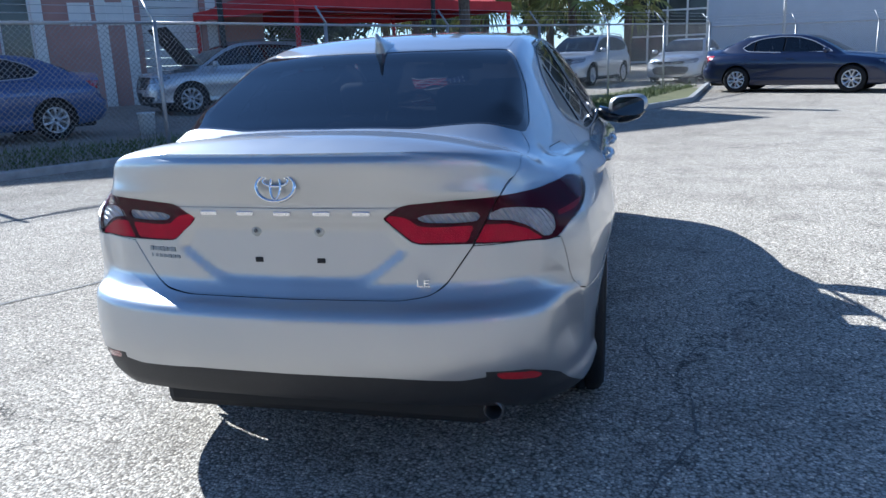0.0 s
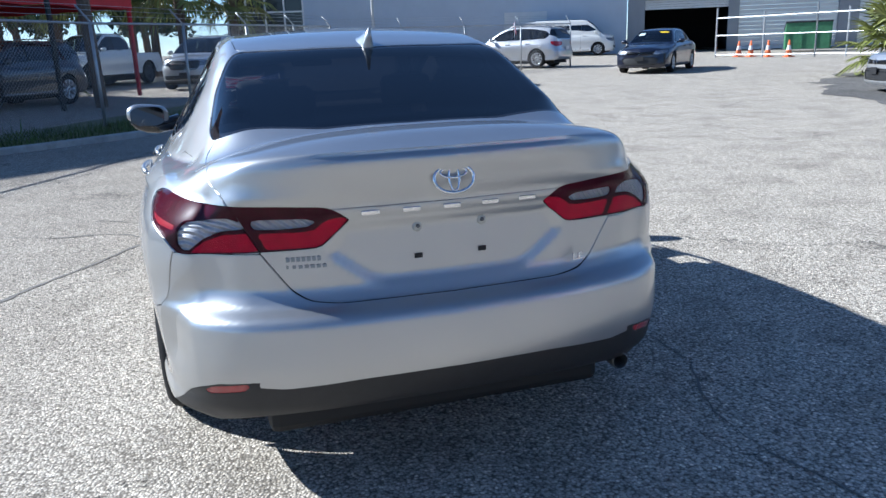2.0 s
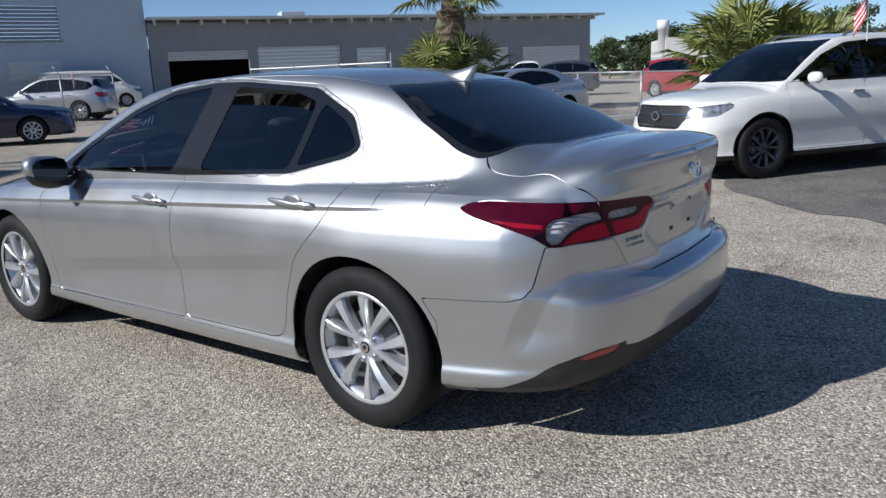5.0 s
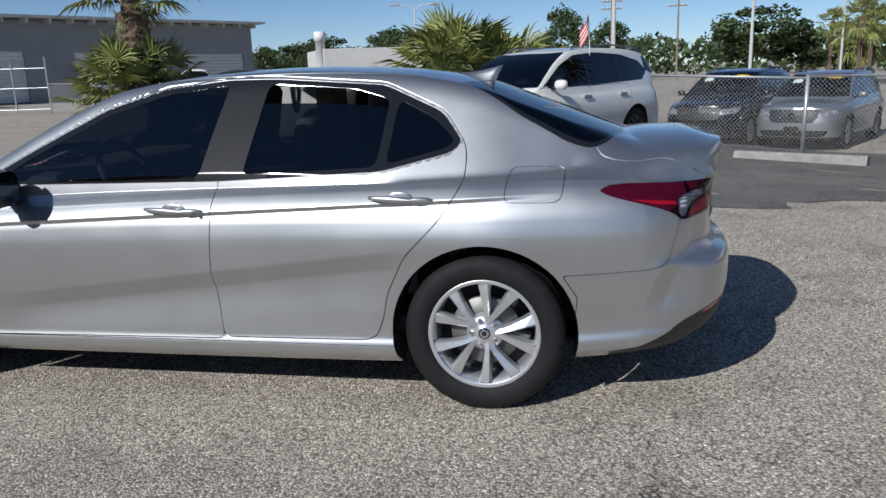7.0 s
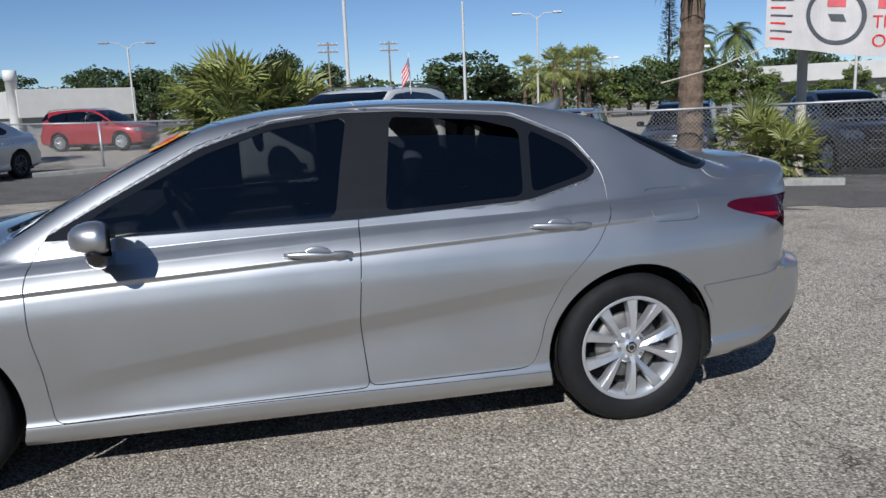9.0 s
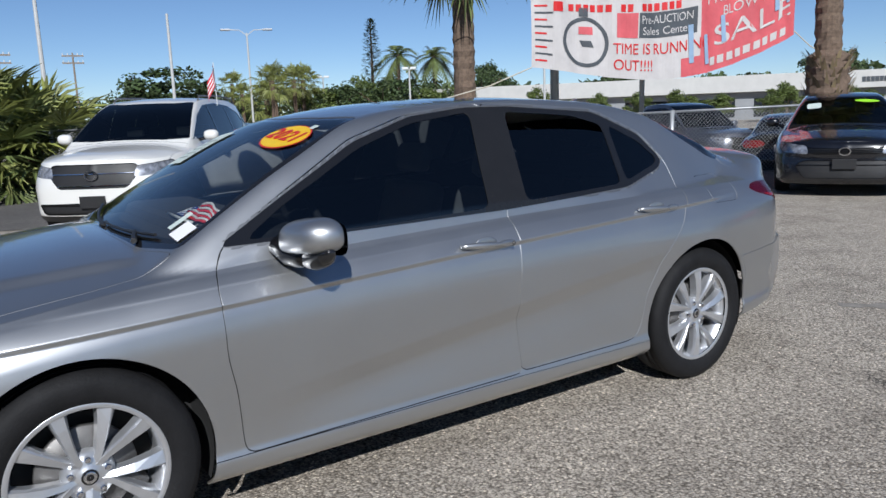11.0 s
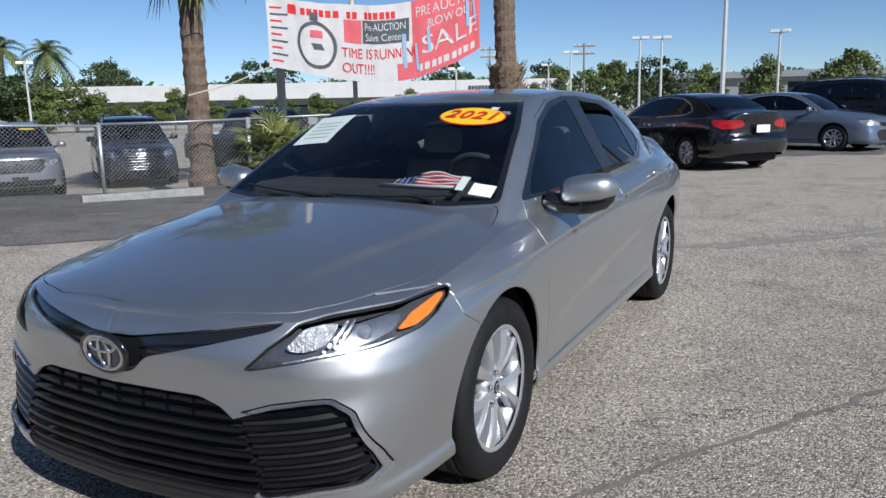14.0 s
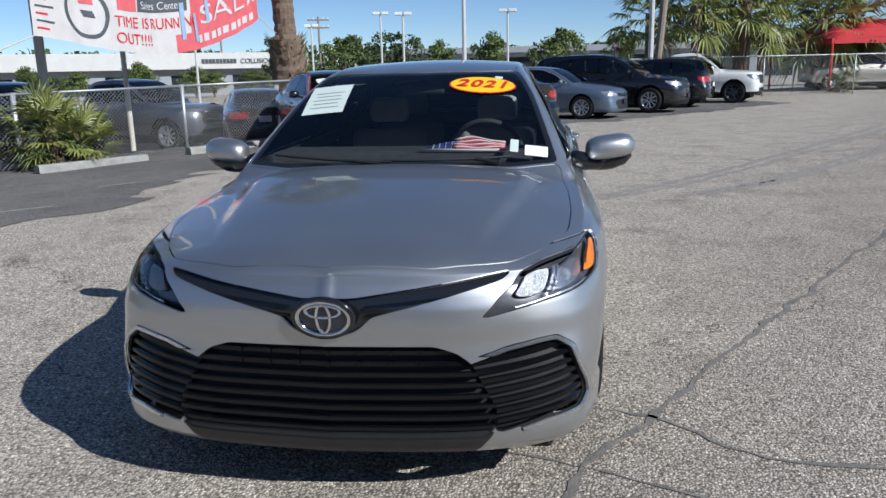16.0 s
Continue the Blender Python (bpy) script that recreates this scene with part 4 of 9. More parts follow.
    ROOF = rounded([(-0.4, 0.40), (0, 0.40), (0.3, 0.37), (0.505, 0.30), (0.522, -0.3), (0.503, -1.235), (0.3, -1.29), (-0.4, -1.32)])
    FUEL = (rounded([(-1.467, 1.012), (-1.692, 1.008), (-1.672, 0.884), (-1.447, 0.886)]))
    FDOOR = rounded([(0.99, 0.955), (1.032, 0.85), (1.03, 0.63), (1.005, 0.5), (0.99, 0.30), (0.97, 0.278), (-0.19, 0.288), (-0.208, 0.30), (-0.183, 0.574), (-0.20, 0.8), (-0.208, 0.97), (-0.24, 1.2), (-0.272, 1.41), (0.11, 1.375), (0.41, 1.288), (0.78, 1.09)])
    RDOOR = rounded([(-0.208, 0.295), (-0.85, 0.301), (-0.905, 0.315), (-0.94, 0.40), (-0.958, 0.50), (-1.04, 0.666), (-1.19, 0.82), (-1.277, 0.95), (-1.288, 1.04), (-1.278, 1.112), (-1.18, 1.248), (-0.92, 1.366), (-0.42, 1.405), (-0.272, 1.41), (-0.24, 1.2), (-0.208, 0.97), (-0.20, 0.8), (-0.183, 0.574)])
    RB = [(-1.70, 0.10), (-1.74, 0.50), (-1.68, 0.592), (-2.02, 0.612), (-2.075, 0.628), (-2.10, 0.66), (-2.135, 0.80), (-2.6, 0.80), (-2.6, 0.1)]
    FB = [(1.72, 0.10), (1.69, 0.645), (1.78, 0.70), (1.80, 0.80), (2.6, 0.80), (2.6, 0.1)]
    f_side = lambda poly: (lambda s: pol(poly, 1, 2, s) + np.where(s.v[:, 0] > 0.4, 0.0, 1.0))
    take("hood", lambda s: pol(HOOD, 0, 1, s) + np.where((s.v[:, 2] > 0.70) & (s.n[:, 2] > 0.2), 0.0, 1.0), M["silver"], "silver hood", pair=False)
    take("roof", lambda s: pol(ROOF, 0, 1, s) + np.where(s.v[:, 2] > 1.2, 0.0, 1.0), M["silver"], "silver roof", pair=False)
    take("fuel_door", f_side(FUEL), M["silver"], "silver fuel door", gap=0.0015)
    take("front_door", f_side(FDOOR), M["silver"])
    take("rear_door", f_side(RDOOR), M["silver"])
    # trunk lid, with its garnish strip
    take("trunk_strip", lambda s: np.maximum(np.maximum(s.v[:, 2] - 0.919, 0.886 - s.v[:, 2]), s.v[:, 0] - 0.405) + np.where(s.v[:, 1] < -2.2, 0.0, 1.0), M["silver"], "bright trunk strip", pair=False, gap=0.001, move=0.003)
    take("trunk_lid", f_lid, M["silver"], "silver trunk lid", pair=False, gap=lambda s: np.where(s.v[:, 2] > 0.985, 0.0008, 0.0025), rim=0.014)
    BLK = rounded([(-0.5, 0.438), (0.0, 0.438), (0.3, 0.436), (0.515, 0.424), (0.588, 0.433), (0.575, 0.449), (0.60, 0.449), (0.691, 0.440), (0.741, 0.419), (0.772, 0.392), (0.832, 0.299), (0.86, 0.24), (0.9, 0.2), (-0.5, 0.2)], 0.008)
    REF = rounded([(0.738, 0.406), (0.71, 0.427), (0.617, 0.443), (0.608, 0.437), (0.621, 0.418), (0.721, 0.397)], 0.01)
    f_ref = lambda s: pol(REF, 0, 2, s) + np.where(s.v[:, 1] < -1.8, 0.0, 1.0)
    take("rear_reflector", f_ref, M["red_reflector"], "red bumper reflector", gap=0.0, move=-0.004)
    take("rear_valance", lambda s: pol(BLK, 0, 2, s) + np.where(s.v[:, 1] < -1.85, 0.0, 1.0), M["black_plastic"], "black plastic rear valance", pair=False, gap=0.0005, move=-0.002)
    take("rear_bumper", lambda s: pol(RB, 1, 2, s), M["silver"], "silver rear bumper", pair=False)
    take("front_valance", lambda s: np.maximum(s.v[:, 2] - 0.272, s.v[:, 0] - 0.47 - 0.8 * (s.v[:, 2] - 0.21)) + np.where(s.v[:, 1] > 2.0, 0.0, 1.0), M["black_plastic"], "black front valance", pair=False, gap=0.0005)
    take("front_bumper", lambda s: pol(FB, 1, 2, s), M["silver"], "silver front bumper", pair=False)
    take("rocker", lambda s: np.maximum(np.maximum(s.v[:, 2] - 0.276, s.v[:, 1] - 1.2), -1.1 - s.v[:, 1]), M["silver"])
    take("front_fender", lambda s: np.maximum(0.93 - s.v[:, 1], np.where(s.v[:, 2] < 0.99, -1.0, 1.0)), M["silver"])
    both(rest, "quarter_panel", M["silver"])

    # dark shell under the panels
    under = liner
    for f in (lambda s: f_dlo(s), lambda s: pol(WIND, 0, 1, s) + up(s), lambda s: pol(REARG, 0, 1, s) + up(s), f_head, lambda s: pol(LOG, 0, 2, s) + nose(s), lambda s: pol(VENT, 0, 2, s) + nose(s), f_tail, lambda s: pol(UPG, 0, 2, s) + nose(s)):
        under = under.cut(-f(under) - 0.004)
    whole(under, "inner_shell", M["shadow_gap"], rim=0.0, move=-0.011)

    # wheel housings, underbody
    for wy in (1.465, -1.36):
        for s in (-1, 1):
            bm = bmesh.new()
            n = 28
            rows = []
            for k in range(n + 1):
                a = -0.35 + (math.pi + 0.7) * k / n
                rows.append([bm.verts.new((s * xx, wy + rr * math.cos(a), 0.334 + rr * math.sin(a))) for xx, rr in ((0.850, 0.380), (0.84, 0.386), (0.80, 0.392), (0.56, 0.392), (0.56, 0.05))])
            for p, q in zip(rows, rows[1:]):
                for i in range(4):
                    bm.faces.new((p[i], p[i + 1], q[i + 1], q[i]))
            part("wheel_housing", bm, M["housing"], car, "black wheel housing")
    bm = bmesh.new()
    box(bm, -0.56, 0.56, -2.2, 2.2, 0.20, 0.34, 0.03)
    box(bm, -0.80, 0.80, -0.90, 1.0, 0.19, 0.30, 0.03)
    # Front tray added to stop sunlight that leaks under the bumper.
    box(bm, -0.70, 0.70, 1.86, 2.24, 0.145, 0.30, 0.02)
    part("underbody", bm, M["shadow_gap"], car, "dark underbody with an added light-blocking front tray")
    bm = bmesh.new()
    rows = lathe(bm, [(0.026, -2.05), (0.030, -2.29), (0.026, -2.295), (0.022, -2.15)], 18, "Y", Matrix.Translation((0.59, 0, 0.305)))
    part("exhaust_tip", bm, M["brake"], car, "dark exhaust tip")
    # wheels
    first = {}
    for wy in (1.465, -1.36):
        for s in (-1, 1):
            m = pose(s * 0.787, wy, 0.334, 17 if wy > 0 else 0)
            if s in first:
                made = {}
                for o in (first[s], *first[s].children):
                    made[o] = o.copy()
                    scene.collection.objects.link(made[o])
                    made[o].parent = made.get(o.parent, o.parent)
                made[first[s]].matrix_local = m
            else:
                first[s] = wheel(car, m, M["alloy"], s, rim_r=0.236)

    # door handles
    for y0, z0 in ((-0.033, 0.860), (-1.03, 0.9045)):
        for s in (-1, 1):
            j = np.argmin(np.abs(full.v[:, 1] - y0) + 2 * np.abs(full.v[:, 2] - z0))
            xx = full.v[j, 0]
            m = Matrix.Translation((s * xx, y0, z0)) @ Matrix.Rotation(radians(2.5 if s < 0 else 2.5), 4, "X")
            bm = bmesh.new()
            rows = []
            for k in range(13):
                t = k / 12
                yy = 0.128 - 0.262 * t
                ht = 0.013 * math.sin(math.pi * min(1, t * 1.25 + 0.10)) ** 0.5 if t < 0.72 else 0.0135 * (1 - ((t - 0.72) / 0.30) ** 4) ** 0.5
                out = 0.010 + 0.030 * math.sin(math.pi * (0.06 + 0.88 * t)) ** 0.6
                rows.append([bm.verts.new(m @ Vector((s * (out - 0.010 * (1 - math.cos(a))), yy, ht * math.sin(a) * 1.05))) for a in [2 * math.pi * i / 10 for i in range(10)]])
            for p, q in zip(rows, rows[1:]):
                for i in range(10):
                    bm.faces.new((p[i], p[(i + 1) % 10], q[(i + 1) % 10], q[i]))
            bm.faces.new(rows[0]), bm.faces.new(rows[-1])
            bmesh.ops.recalc_face_normals(bm, faces=bm.faces[:])
            h = part("door_handle", bm, M["silver"], car, "silver door handle", smooth=True)
            bm = bmesh.new()
            ring = bmesh.ops.create_uvsphere(bm, u_segments=20, v_segments=10, radius=1.0)["verts"]
            for v in ring:
                v.co = m @ Vector((v.co.x * 0.006 + s * 0.001, v.co.y * 0.055, v.co.z * 0.030))
            part("handle_cup", bm, M["cup"], h, smooth=True)
            if y0 > -0.5 and s < 0:
                bm = bmesh.new()
                lathe(bm, [(0.001, -0.043), (0.007, -0.042), (0.008, -0.036)], 14, "X", m @ Matrix.Translation((0, -0.11, 0)))
                part("key_lock", bm, M["brake"], h)

    # mirrors
    for s in (-1, 1):
        bm = bmesh.new()
        vs = bmesh.ops.create_uvsphere(bm, u_segments=28, v_segments=16, radius=1.0)["verts"]
        for v in vs:
            x, y, z = v.co
            y2 = y * 0.095 if y > 0 else y * 0.050
            bulge = 1 - 0.28 * max(0, x) ** 2
            sx = math.copysign(abs(x) ** 0.55, x) * 1.03
            sz = math.copysign(abs(z) ** 0.62, z) * (0.98 if z > 0 else 0.62)
            v.co = Vector((s * (0.985 + 0.118 * sx), 0.735 + y2 + 0.02 * (-sx), 0.985 + 0.075 * sz * bulge + 0.012 * sx))
        if s < 0:
            bmesh.ops.reverse_faces(bm, faces=bm.faces[:])
        mir = part("side_mirror", bm, M["silver"], car, "silver side mirror", smooth=True)
        bm = bmesh.new()
        mm = Matrix.Translation((s * 0.985, 0.688, 0.985)) @ Matrix.Rotation(math.pi, 4, "Z")
        vs = bmesh.ops.create_circle(bm, cap_ends=True, segments=36, radius=1.0)["verts"]
        for v in vs:
            x, y = math.copysign(abs(v.co.x) ** 0.6, v.co.x), math.copysign(abs(v.co.y) ** 0.6, v.co.y)
            v.co = Vector((s * (0.985 + 0.098 * x), 0.682 - 0.012 * x, 0.987 + 0.058 * y))
        part("mirror_glass", bm, M["mirror"], mir)
        bm = bmesh.new()
        tube(bm, [(s * 0.80, 0.80, 0.955), (s * 0.86, 0.775, 0.93), (s * 0.92, 0.755, 0.925), (s * 0.97, 0.745, 0.935)], [0.035, 0.045, 0.042, 0.03], 12)
        part("mirror_foot", bm, M["gloss_black"], mir, "black mirror foot", smooth=True)
        bm = bmesh.new()
        tube(bm, [(s * 0.865, 0.735, 0.918), (s * 0.93, 0.735, 0.922), (s * 0.99, 0.735, 0.930), (s * 1.05, 0.732, 0.944), (s * 1.088, 0.73, 0.958)], [0.030, 0.044, 0.046, 0.036, 0.012], 14)
        part("mirror_base", bm, M["gloss_black"], mir, smooth=True)

    # antenna fin
    bm = bmesh.new()
    rows = []
    for k in range(9):
        t = k / 8
        y = -1.115 - 0.21 * t
        zb = float(pchip(CAMRY["roof"])(y)) - 0.006
        ht = 0.076 * t ** 1.6 + 0.002
        w = 0.012 + 0.022 * math.sin(math.pi * min(1, 0.25 + 0.6 * t))
        rows.append([bm.verts.new((x, y - (0.045 * zz * t if zz > 0 else 0), zb + ht * zz)) for x, zz in ((-w, 0), (-w * 0.55, 0.45), (-w * 0.16, 1), (w * 0.16, 1), (w * 0.55, 0.45), (w, 0))])
    for p, q in zip(rows, rows[1:]):
        for i in range(5):
            bm.faces.new((p[i], p[i + 1], q[i + 1], q[i]))
    bm.faces.new(rows[-1])
    bmesh.ops.recalc_face_normals(bm, faces=bm.faces[:])
    part("antenna_fin", bm, M["silver"], car, "silver shark fin antenna", smooth=True)

    # wipers and cowl
    bm = bmesh.new()
    prev = None
    for k in range(21):
        x = -0.70 + 1.40 * k / 20
        yy = 1.235 - 0.13 * abs(x / 0.72) ** 2.2
        ring = [bm.verts.new((x, yy - 0.005, 0.952 - 0.03 * abs(x))), bm.verts.new((x, yy - 0.13, 0.975 - 0.03 * abs(x)))]
        if prev:
            bm.faces.new((prev[0], ring[0], ring[1], prev[1]))
        prev = ring
    part("cowl", bm, M["black_plastic"], car, "black cowl under the windshield")
    for x0, x1 in ((-0.52, 0.06), (0.02, 0.60)):
        bm = bmesh.new()
        pts = []
        for k in range(8):
            x = x0 + (x1 - x0) * k / 7
            y = 1.196 - 0.125 * abs(x / 0.7) ** 2 - 0.012 * k / 7
            z = float(smin(np.array(pchip(CAMRY["roof"])(y) - 0.09 * x * x), np.array(9.0), 0.07)) + 0.012
            pts.append((x, y, z))
        tube(bm, pts, 0.006, 6)
        tube(bm, [(x0 + 0.05, 1.19, 0.975), pts[2], pts[3]], [0.011, 0.009, 0.006], 6)
        part("wiper", bm, M["black_plastic"], car, "black wiper")

    # badges: plain shapes
    def badge(y, z, rx, rz, tilt, turn, name, ground):
        m = Matrix.Translation((0, y, z)) @ Matrix.Rotation(turn, 4, "Z") @ Matrix.Rotation(radians(tilt), 4, "X")
        em = thing_part(name, car, Matrix.Identity(4), "chrome oval badge")
        bm = bmesh.new()
        ellipse_ring(bm, rx, rz, rx * 0.17, 0.006, m)
        part("badge_ring", bm, M["chrome"], em, smooth=True)
        bm = bmesh.new()
        ellipse_ring(bm, rx * 0.66, rz * 0.36, rx * 0.13, 0.005, m @ Matrix.Translation((0, 0, rz * 0.42)))
        part("badge_bar", bm, M["chrome"], em, smooth=True)
        bm = bmesh.new()
        ellipse_ring(bm, rx * 0.26, rz * 0.86, rx * 0.12, 0.005, m)
        part("badge_post", bm, M["chrome"], em, smooth=True)
        if ground:
            bm = bmesh.new()
            oval_disc(bm, rx * 1.02, rz * 1.02, m @ Matrix.Translation((0, 0.003, 0)), 0.002)
            part("badge_ground", bm, M[ground], em)
            bm = bmesh.new()
            ellipse_ring(bm, rx * 1.12, rz * 1.12, rx * 0.2, 0.012, m @ Matrix.Translation((0, 0.006, 0)))
            part("badge_surround", bm, M["gloss_black"], em, smooth=True)

    badge(-2.374, 0.985, 0.058, 0.040, -14, 0.0, "rear_badge", None)
    badge(2.440, 0.653, 0.082, 0.056, 8, math.pi, "front_badge", "badge_blue")
    for k in range(5):
        bm = bmesh.new()
        x = -0.118 * 2 + 0.118 * k
        yy = full.v[np.argmin(np.abs(full.v[:, 0] - abs(x)) + np.abs(full.v[:, 2] - 0.903) + (full.v[:, 1] > -2)), 1] - 0.005
        box(bm, x - 0.026, x + 0.026, yy - 0.003, yy + 0.008, 0.8965, 0.9095, 0.002)
        part("name_bar", bm, M["chrome"], car, "chrome bar badge")
    lettering("trim_badge", "LE", 0.030, Matrix.Translation((0.405, -2.334, 0.702)) @ Matrix.Rotation(radians(9), 4, "Z") @ Matrix.Rotation(radians(92), 4, "X") @ Matrix.Scale(1.35, 4, (1, 0, 0)), M["chrome"], car, 0.003)
    for zz, hh, ww in ((0.782, 0.013, 0.10), (0.760, 0.010, 0.115)):
        bm = bmesh.new()
        for k in range(7):
            bm = bmesh.new()
            x = -0.475 + k * ww / 7
            yy = full.v[np.argmin(np.abs(full.v[:, 0] - abs(x)) + np.abs(full.v[:, 2] - zz) + (full.v[:, 1] > -2)), 1]
            box(bm, x, x + ww / 7 * 0.72, yy - 0.004, yy + 0.004, zz - hh / 2, zz + hh / 2)
            part("dealer_decal", bm, M["ink"], car, "grey dealer decal bar")
    for xx in (-0.098, 0.098):
        j = np.argmin(np.abs(full.v[:, 0] - abs(xx)) + np.abs(full.v[:, 2] - 0.755) + (full.v[:, 1] > -2))
        yy = full.v[j, 1]
        bm = bmesh.new()
        box(bm, xx - 0.012, xx + 0.012, yy - 0.003, yy + 0.01, 0.752, 0.766)
        part("plate_slot", bm, M["shadow_gap"], car)
        bm = bmesh.new()
        lathe(bm, [(0.004, yy - 0.006), (0.012, yy - 0.004), (0.019, yy + 0.003)], 14, "Y", Matrix.Translation((xx, 0, 0.846)))
        part("plate_grommet", bm, M["grommet"], car, "worn plate grommet")
        bm = bmesh.new()
        lathe(bm, [(0.003, yy - 0.009), (0.006, yy - 0.008), (0.006, yy - 0.003)], 8, "Y", Matrix.Translation((xx, 0, 0.848)))
        part("plate_screw", bm, M["brake"], car)

    # cabin
    bm = bmesh.new()
    box(bm, -0.70, 0.70, 0.70, 1.12, 0.70, 0.955, 0.05)
    box(bm, -0.70, 0.70, 0.64, 0.99, 0.78, 1.004, 0.045)
    part("dashboard", bm, M["cloth_dark"], car, "dark dashboard")
    bm = bmesh.new()
    box(bm, -0.74, 0.74, -1.30, 0.75, 0.30, 0.36)
    box(bm, -0.60, 0.60, -1.90, -1.20, 1.00, 1.045, 0.01)
    part("cabin_floor", bm, M["cloth_dark"], car)
    bm = bmesh.new()
    box(bm, -0.10, 0.10, -0.5, 0.7, 0.36, 0.62, 0.03)
    part("console", bm, M["cloth_dark"], car)
    for x in (-0.36, 0.36):
        for y, kind in ((0.05, "front_seat"), (-0.82, "rear_seat")):
            seat = thing_part(kind, car, Matrix.Translation((x, y, 0)), "grey fabric seat")
            bm = bmesh.new()
            box(bm, -0.25, 0.25, -0.20, 0.30, 0.40, 0.58, 0.05)
            part("cushion", bm, M["cloth_grey"], seat, smooth=True)
            bm = bmesh.new()
            box(bm, -0.25, 0.25, -0.07, 0.06, 0.52, 1.05, 0.05, Matrix.Translation((0, -0.24, 0)) @ Matrix.Rotation(radians(16), 4, "X"))
            part("backrest", bm, M["cloth_grey"], seat, smooth=True)
            bm = bmesh.new()
            box(bm, -0.13, 0.13, -0.05, 0.05, 1.09, 1.25, 0.04, Matrix.Translation((0, -0.25, 0)) @ Matrix.Rotation(radians(14), 4, "X"))
            part("headrest", bm, M["cloth_grey"], seat, smooth=True)
    bm = bmesh.new()
    m = Matrix.Translation((-0.36, 0.50, 0.95)) @ Matrix.Rotation(radians(-24), 4, "X")
    prev = None
    rings = []
    for k in range(33):
        a = 2 * math.pi * k / 32
        c = Vector((0.185 * math.cos(a), 0, 0.185 * math.sin(a)))
        rings.append(c)
    tube(bm, [m @ c for c in rings], 0.015, 8, cap=False)
    box(bm, -0.17, 0.17, -0.01, 0.02, -0.03, 0.03, 0.008, m)
    box(bm, -0.06, 0.06, -0.02, 0.04, -0.07, 0.06, 0.015, m)
    part("steering_wheel", bm, M["cloth_dark"], car, smooth=True)
    bm = bmesh.new()
    box(bm, -0.12, 0.12, 0.32, 0.36, 1.255, 1.315, 0.015)
    part("inside_mirror", bm, M["cloth_dark"], car)
    bm = bmesh.new()
    box(bm, -0.13, 0.26, -1.78, -1.66, 1.05, 1.085, 0.01)
    part("parcel_box", bm, M["cloth_grey"], car, "pale box on the parcel shelf")
    bm = bmesh.new()
    prev = None
    for k in range(15):
        y = 0.38 - 1.66 * k / 14
        z = float(pchip(CAMRY["roof"])(y)) - 0.05
        ring = [bm.verts.new((x, y, z - 0.10 * x * x)) for x in (-0.50, -0.25, 0, 0.25, 0.50)]
        if prev:
            for i in range(4):
                bm.faces.new((prev[i], prev[i + 1], ring[i + 1], ring[i]))
        prev = ring
    part("headlining", bm, M["cloth_grey"], car, "grey headlining")

    # stickers on the windshield
    def on_glass(x, y):
        return float(pchip(CAMRY["roof"])(y)) - 0.09 * x * x

    def decal(name, cx, cy, w, h, mat, label, shape="box", lift=0.004, turn=0.0):
        bm = bmesh.new()
        rows = []
        n, k2 = 24, 6
        for i in range(k2 + 1):
            rr = i / k2
            ring = []
            for k in range(n):
                a = 2 * math.pi * k / n
                ca, sa = math.cos(a), math.sin(a)
                if shape == "box":
                    f = 1 / max(abs(ca), abs(sa))
                    ca, sa = ca * f, sa * f
                u, v = rr * ca * w / 2, rr * sa * h / 2
                u, v = u * math.cos(turn) - v * math.sin(turn), u * math.sin(turn) + v * math.cos(turn)
                x, y = cx + u, cy - v * 0.88
                ring.append(bm.verts.new((x, y + 0.0, on_glass(x, y) + lift)))
            rows.append(ring)
        for p, q in zip(rows[1:], rows[2:]):
            for k in range(n):
                bm.faces.new((p[k], q[k], q[(k + 1) % n], p[(k + 1) % n]))
        bm.faces.new(rows[1])
        bmesh.ops.recalc_face_normals(bm, faces=bm.faces[:])
        return part(name, bm, mat, car, label)

    decal("year_sticker_edge", -0.345, 0.553, 0.348, 0.205, M["sticker_red"], "red rim of year sticker", "oval", 0.003)
    decal("year_sticker", -0.345, 0.553, 0.334, 0.190, M["yellow"], "yellow oval sticker reading 2021", "oval", 0.0045)
    slope = math.atan2(on_glass(-0.345, 0.47) - on_glass(-0.345, 0.64), 0.17)
    m = Matrix.Translation((-0.345, 0.553, on_glass(-0.345, 0.553) + 0.008)) @ Matrix.Rotation(math.pi, 4, "Z") @ Matrix.Rotation(radians(4), 4, "Y") @ Matrix.Rotation(slope, 4, "X") @ Matrix.Scale(1.05, 4, (1, 0, 0))
    for k, digit in enumerate("2021"):
        lettering("year_digit", digit, 0.112, m @ Matrix.Translation(((k - 1.5) * 0.066, 0, 0)), M["sticker_red"], car, 0.0006, bold=0.02, slant=0.2)
    decal("window_sheet", 0.452, 0.655, 0.215, 0.31, M["paper"], "pale green window sheet", "box", 0.003)
    for k in range(5):
        decal("sheet_line", 0.452, 0.60 + 0.035 * k, 0.15 - 0.02 * (k % 2), 0.008, M["ink"], "grey print line", "box", 0.0045)
    decal("window_tag", -0.628, 1.062, 0.104, 0.078, M["flag_white"], "white windshield tag", "box", 0.003)
    decal("window_slip", -0.527, 1.04, 0.038, 0.095, M["paper"], "small paper slip", "box", 0.003)
    decal("toll_tag", -0.425, 0.462, 0.04, 0.035, M["paper"], "small clear sticker", "box", 0.003)
    # folded flag on the dashboard
    bm = {k: bmesh.new() for k in ("flag_red", "flag_white", "flag_blue")}
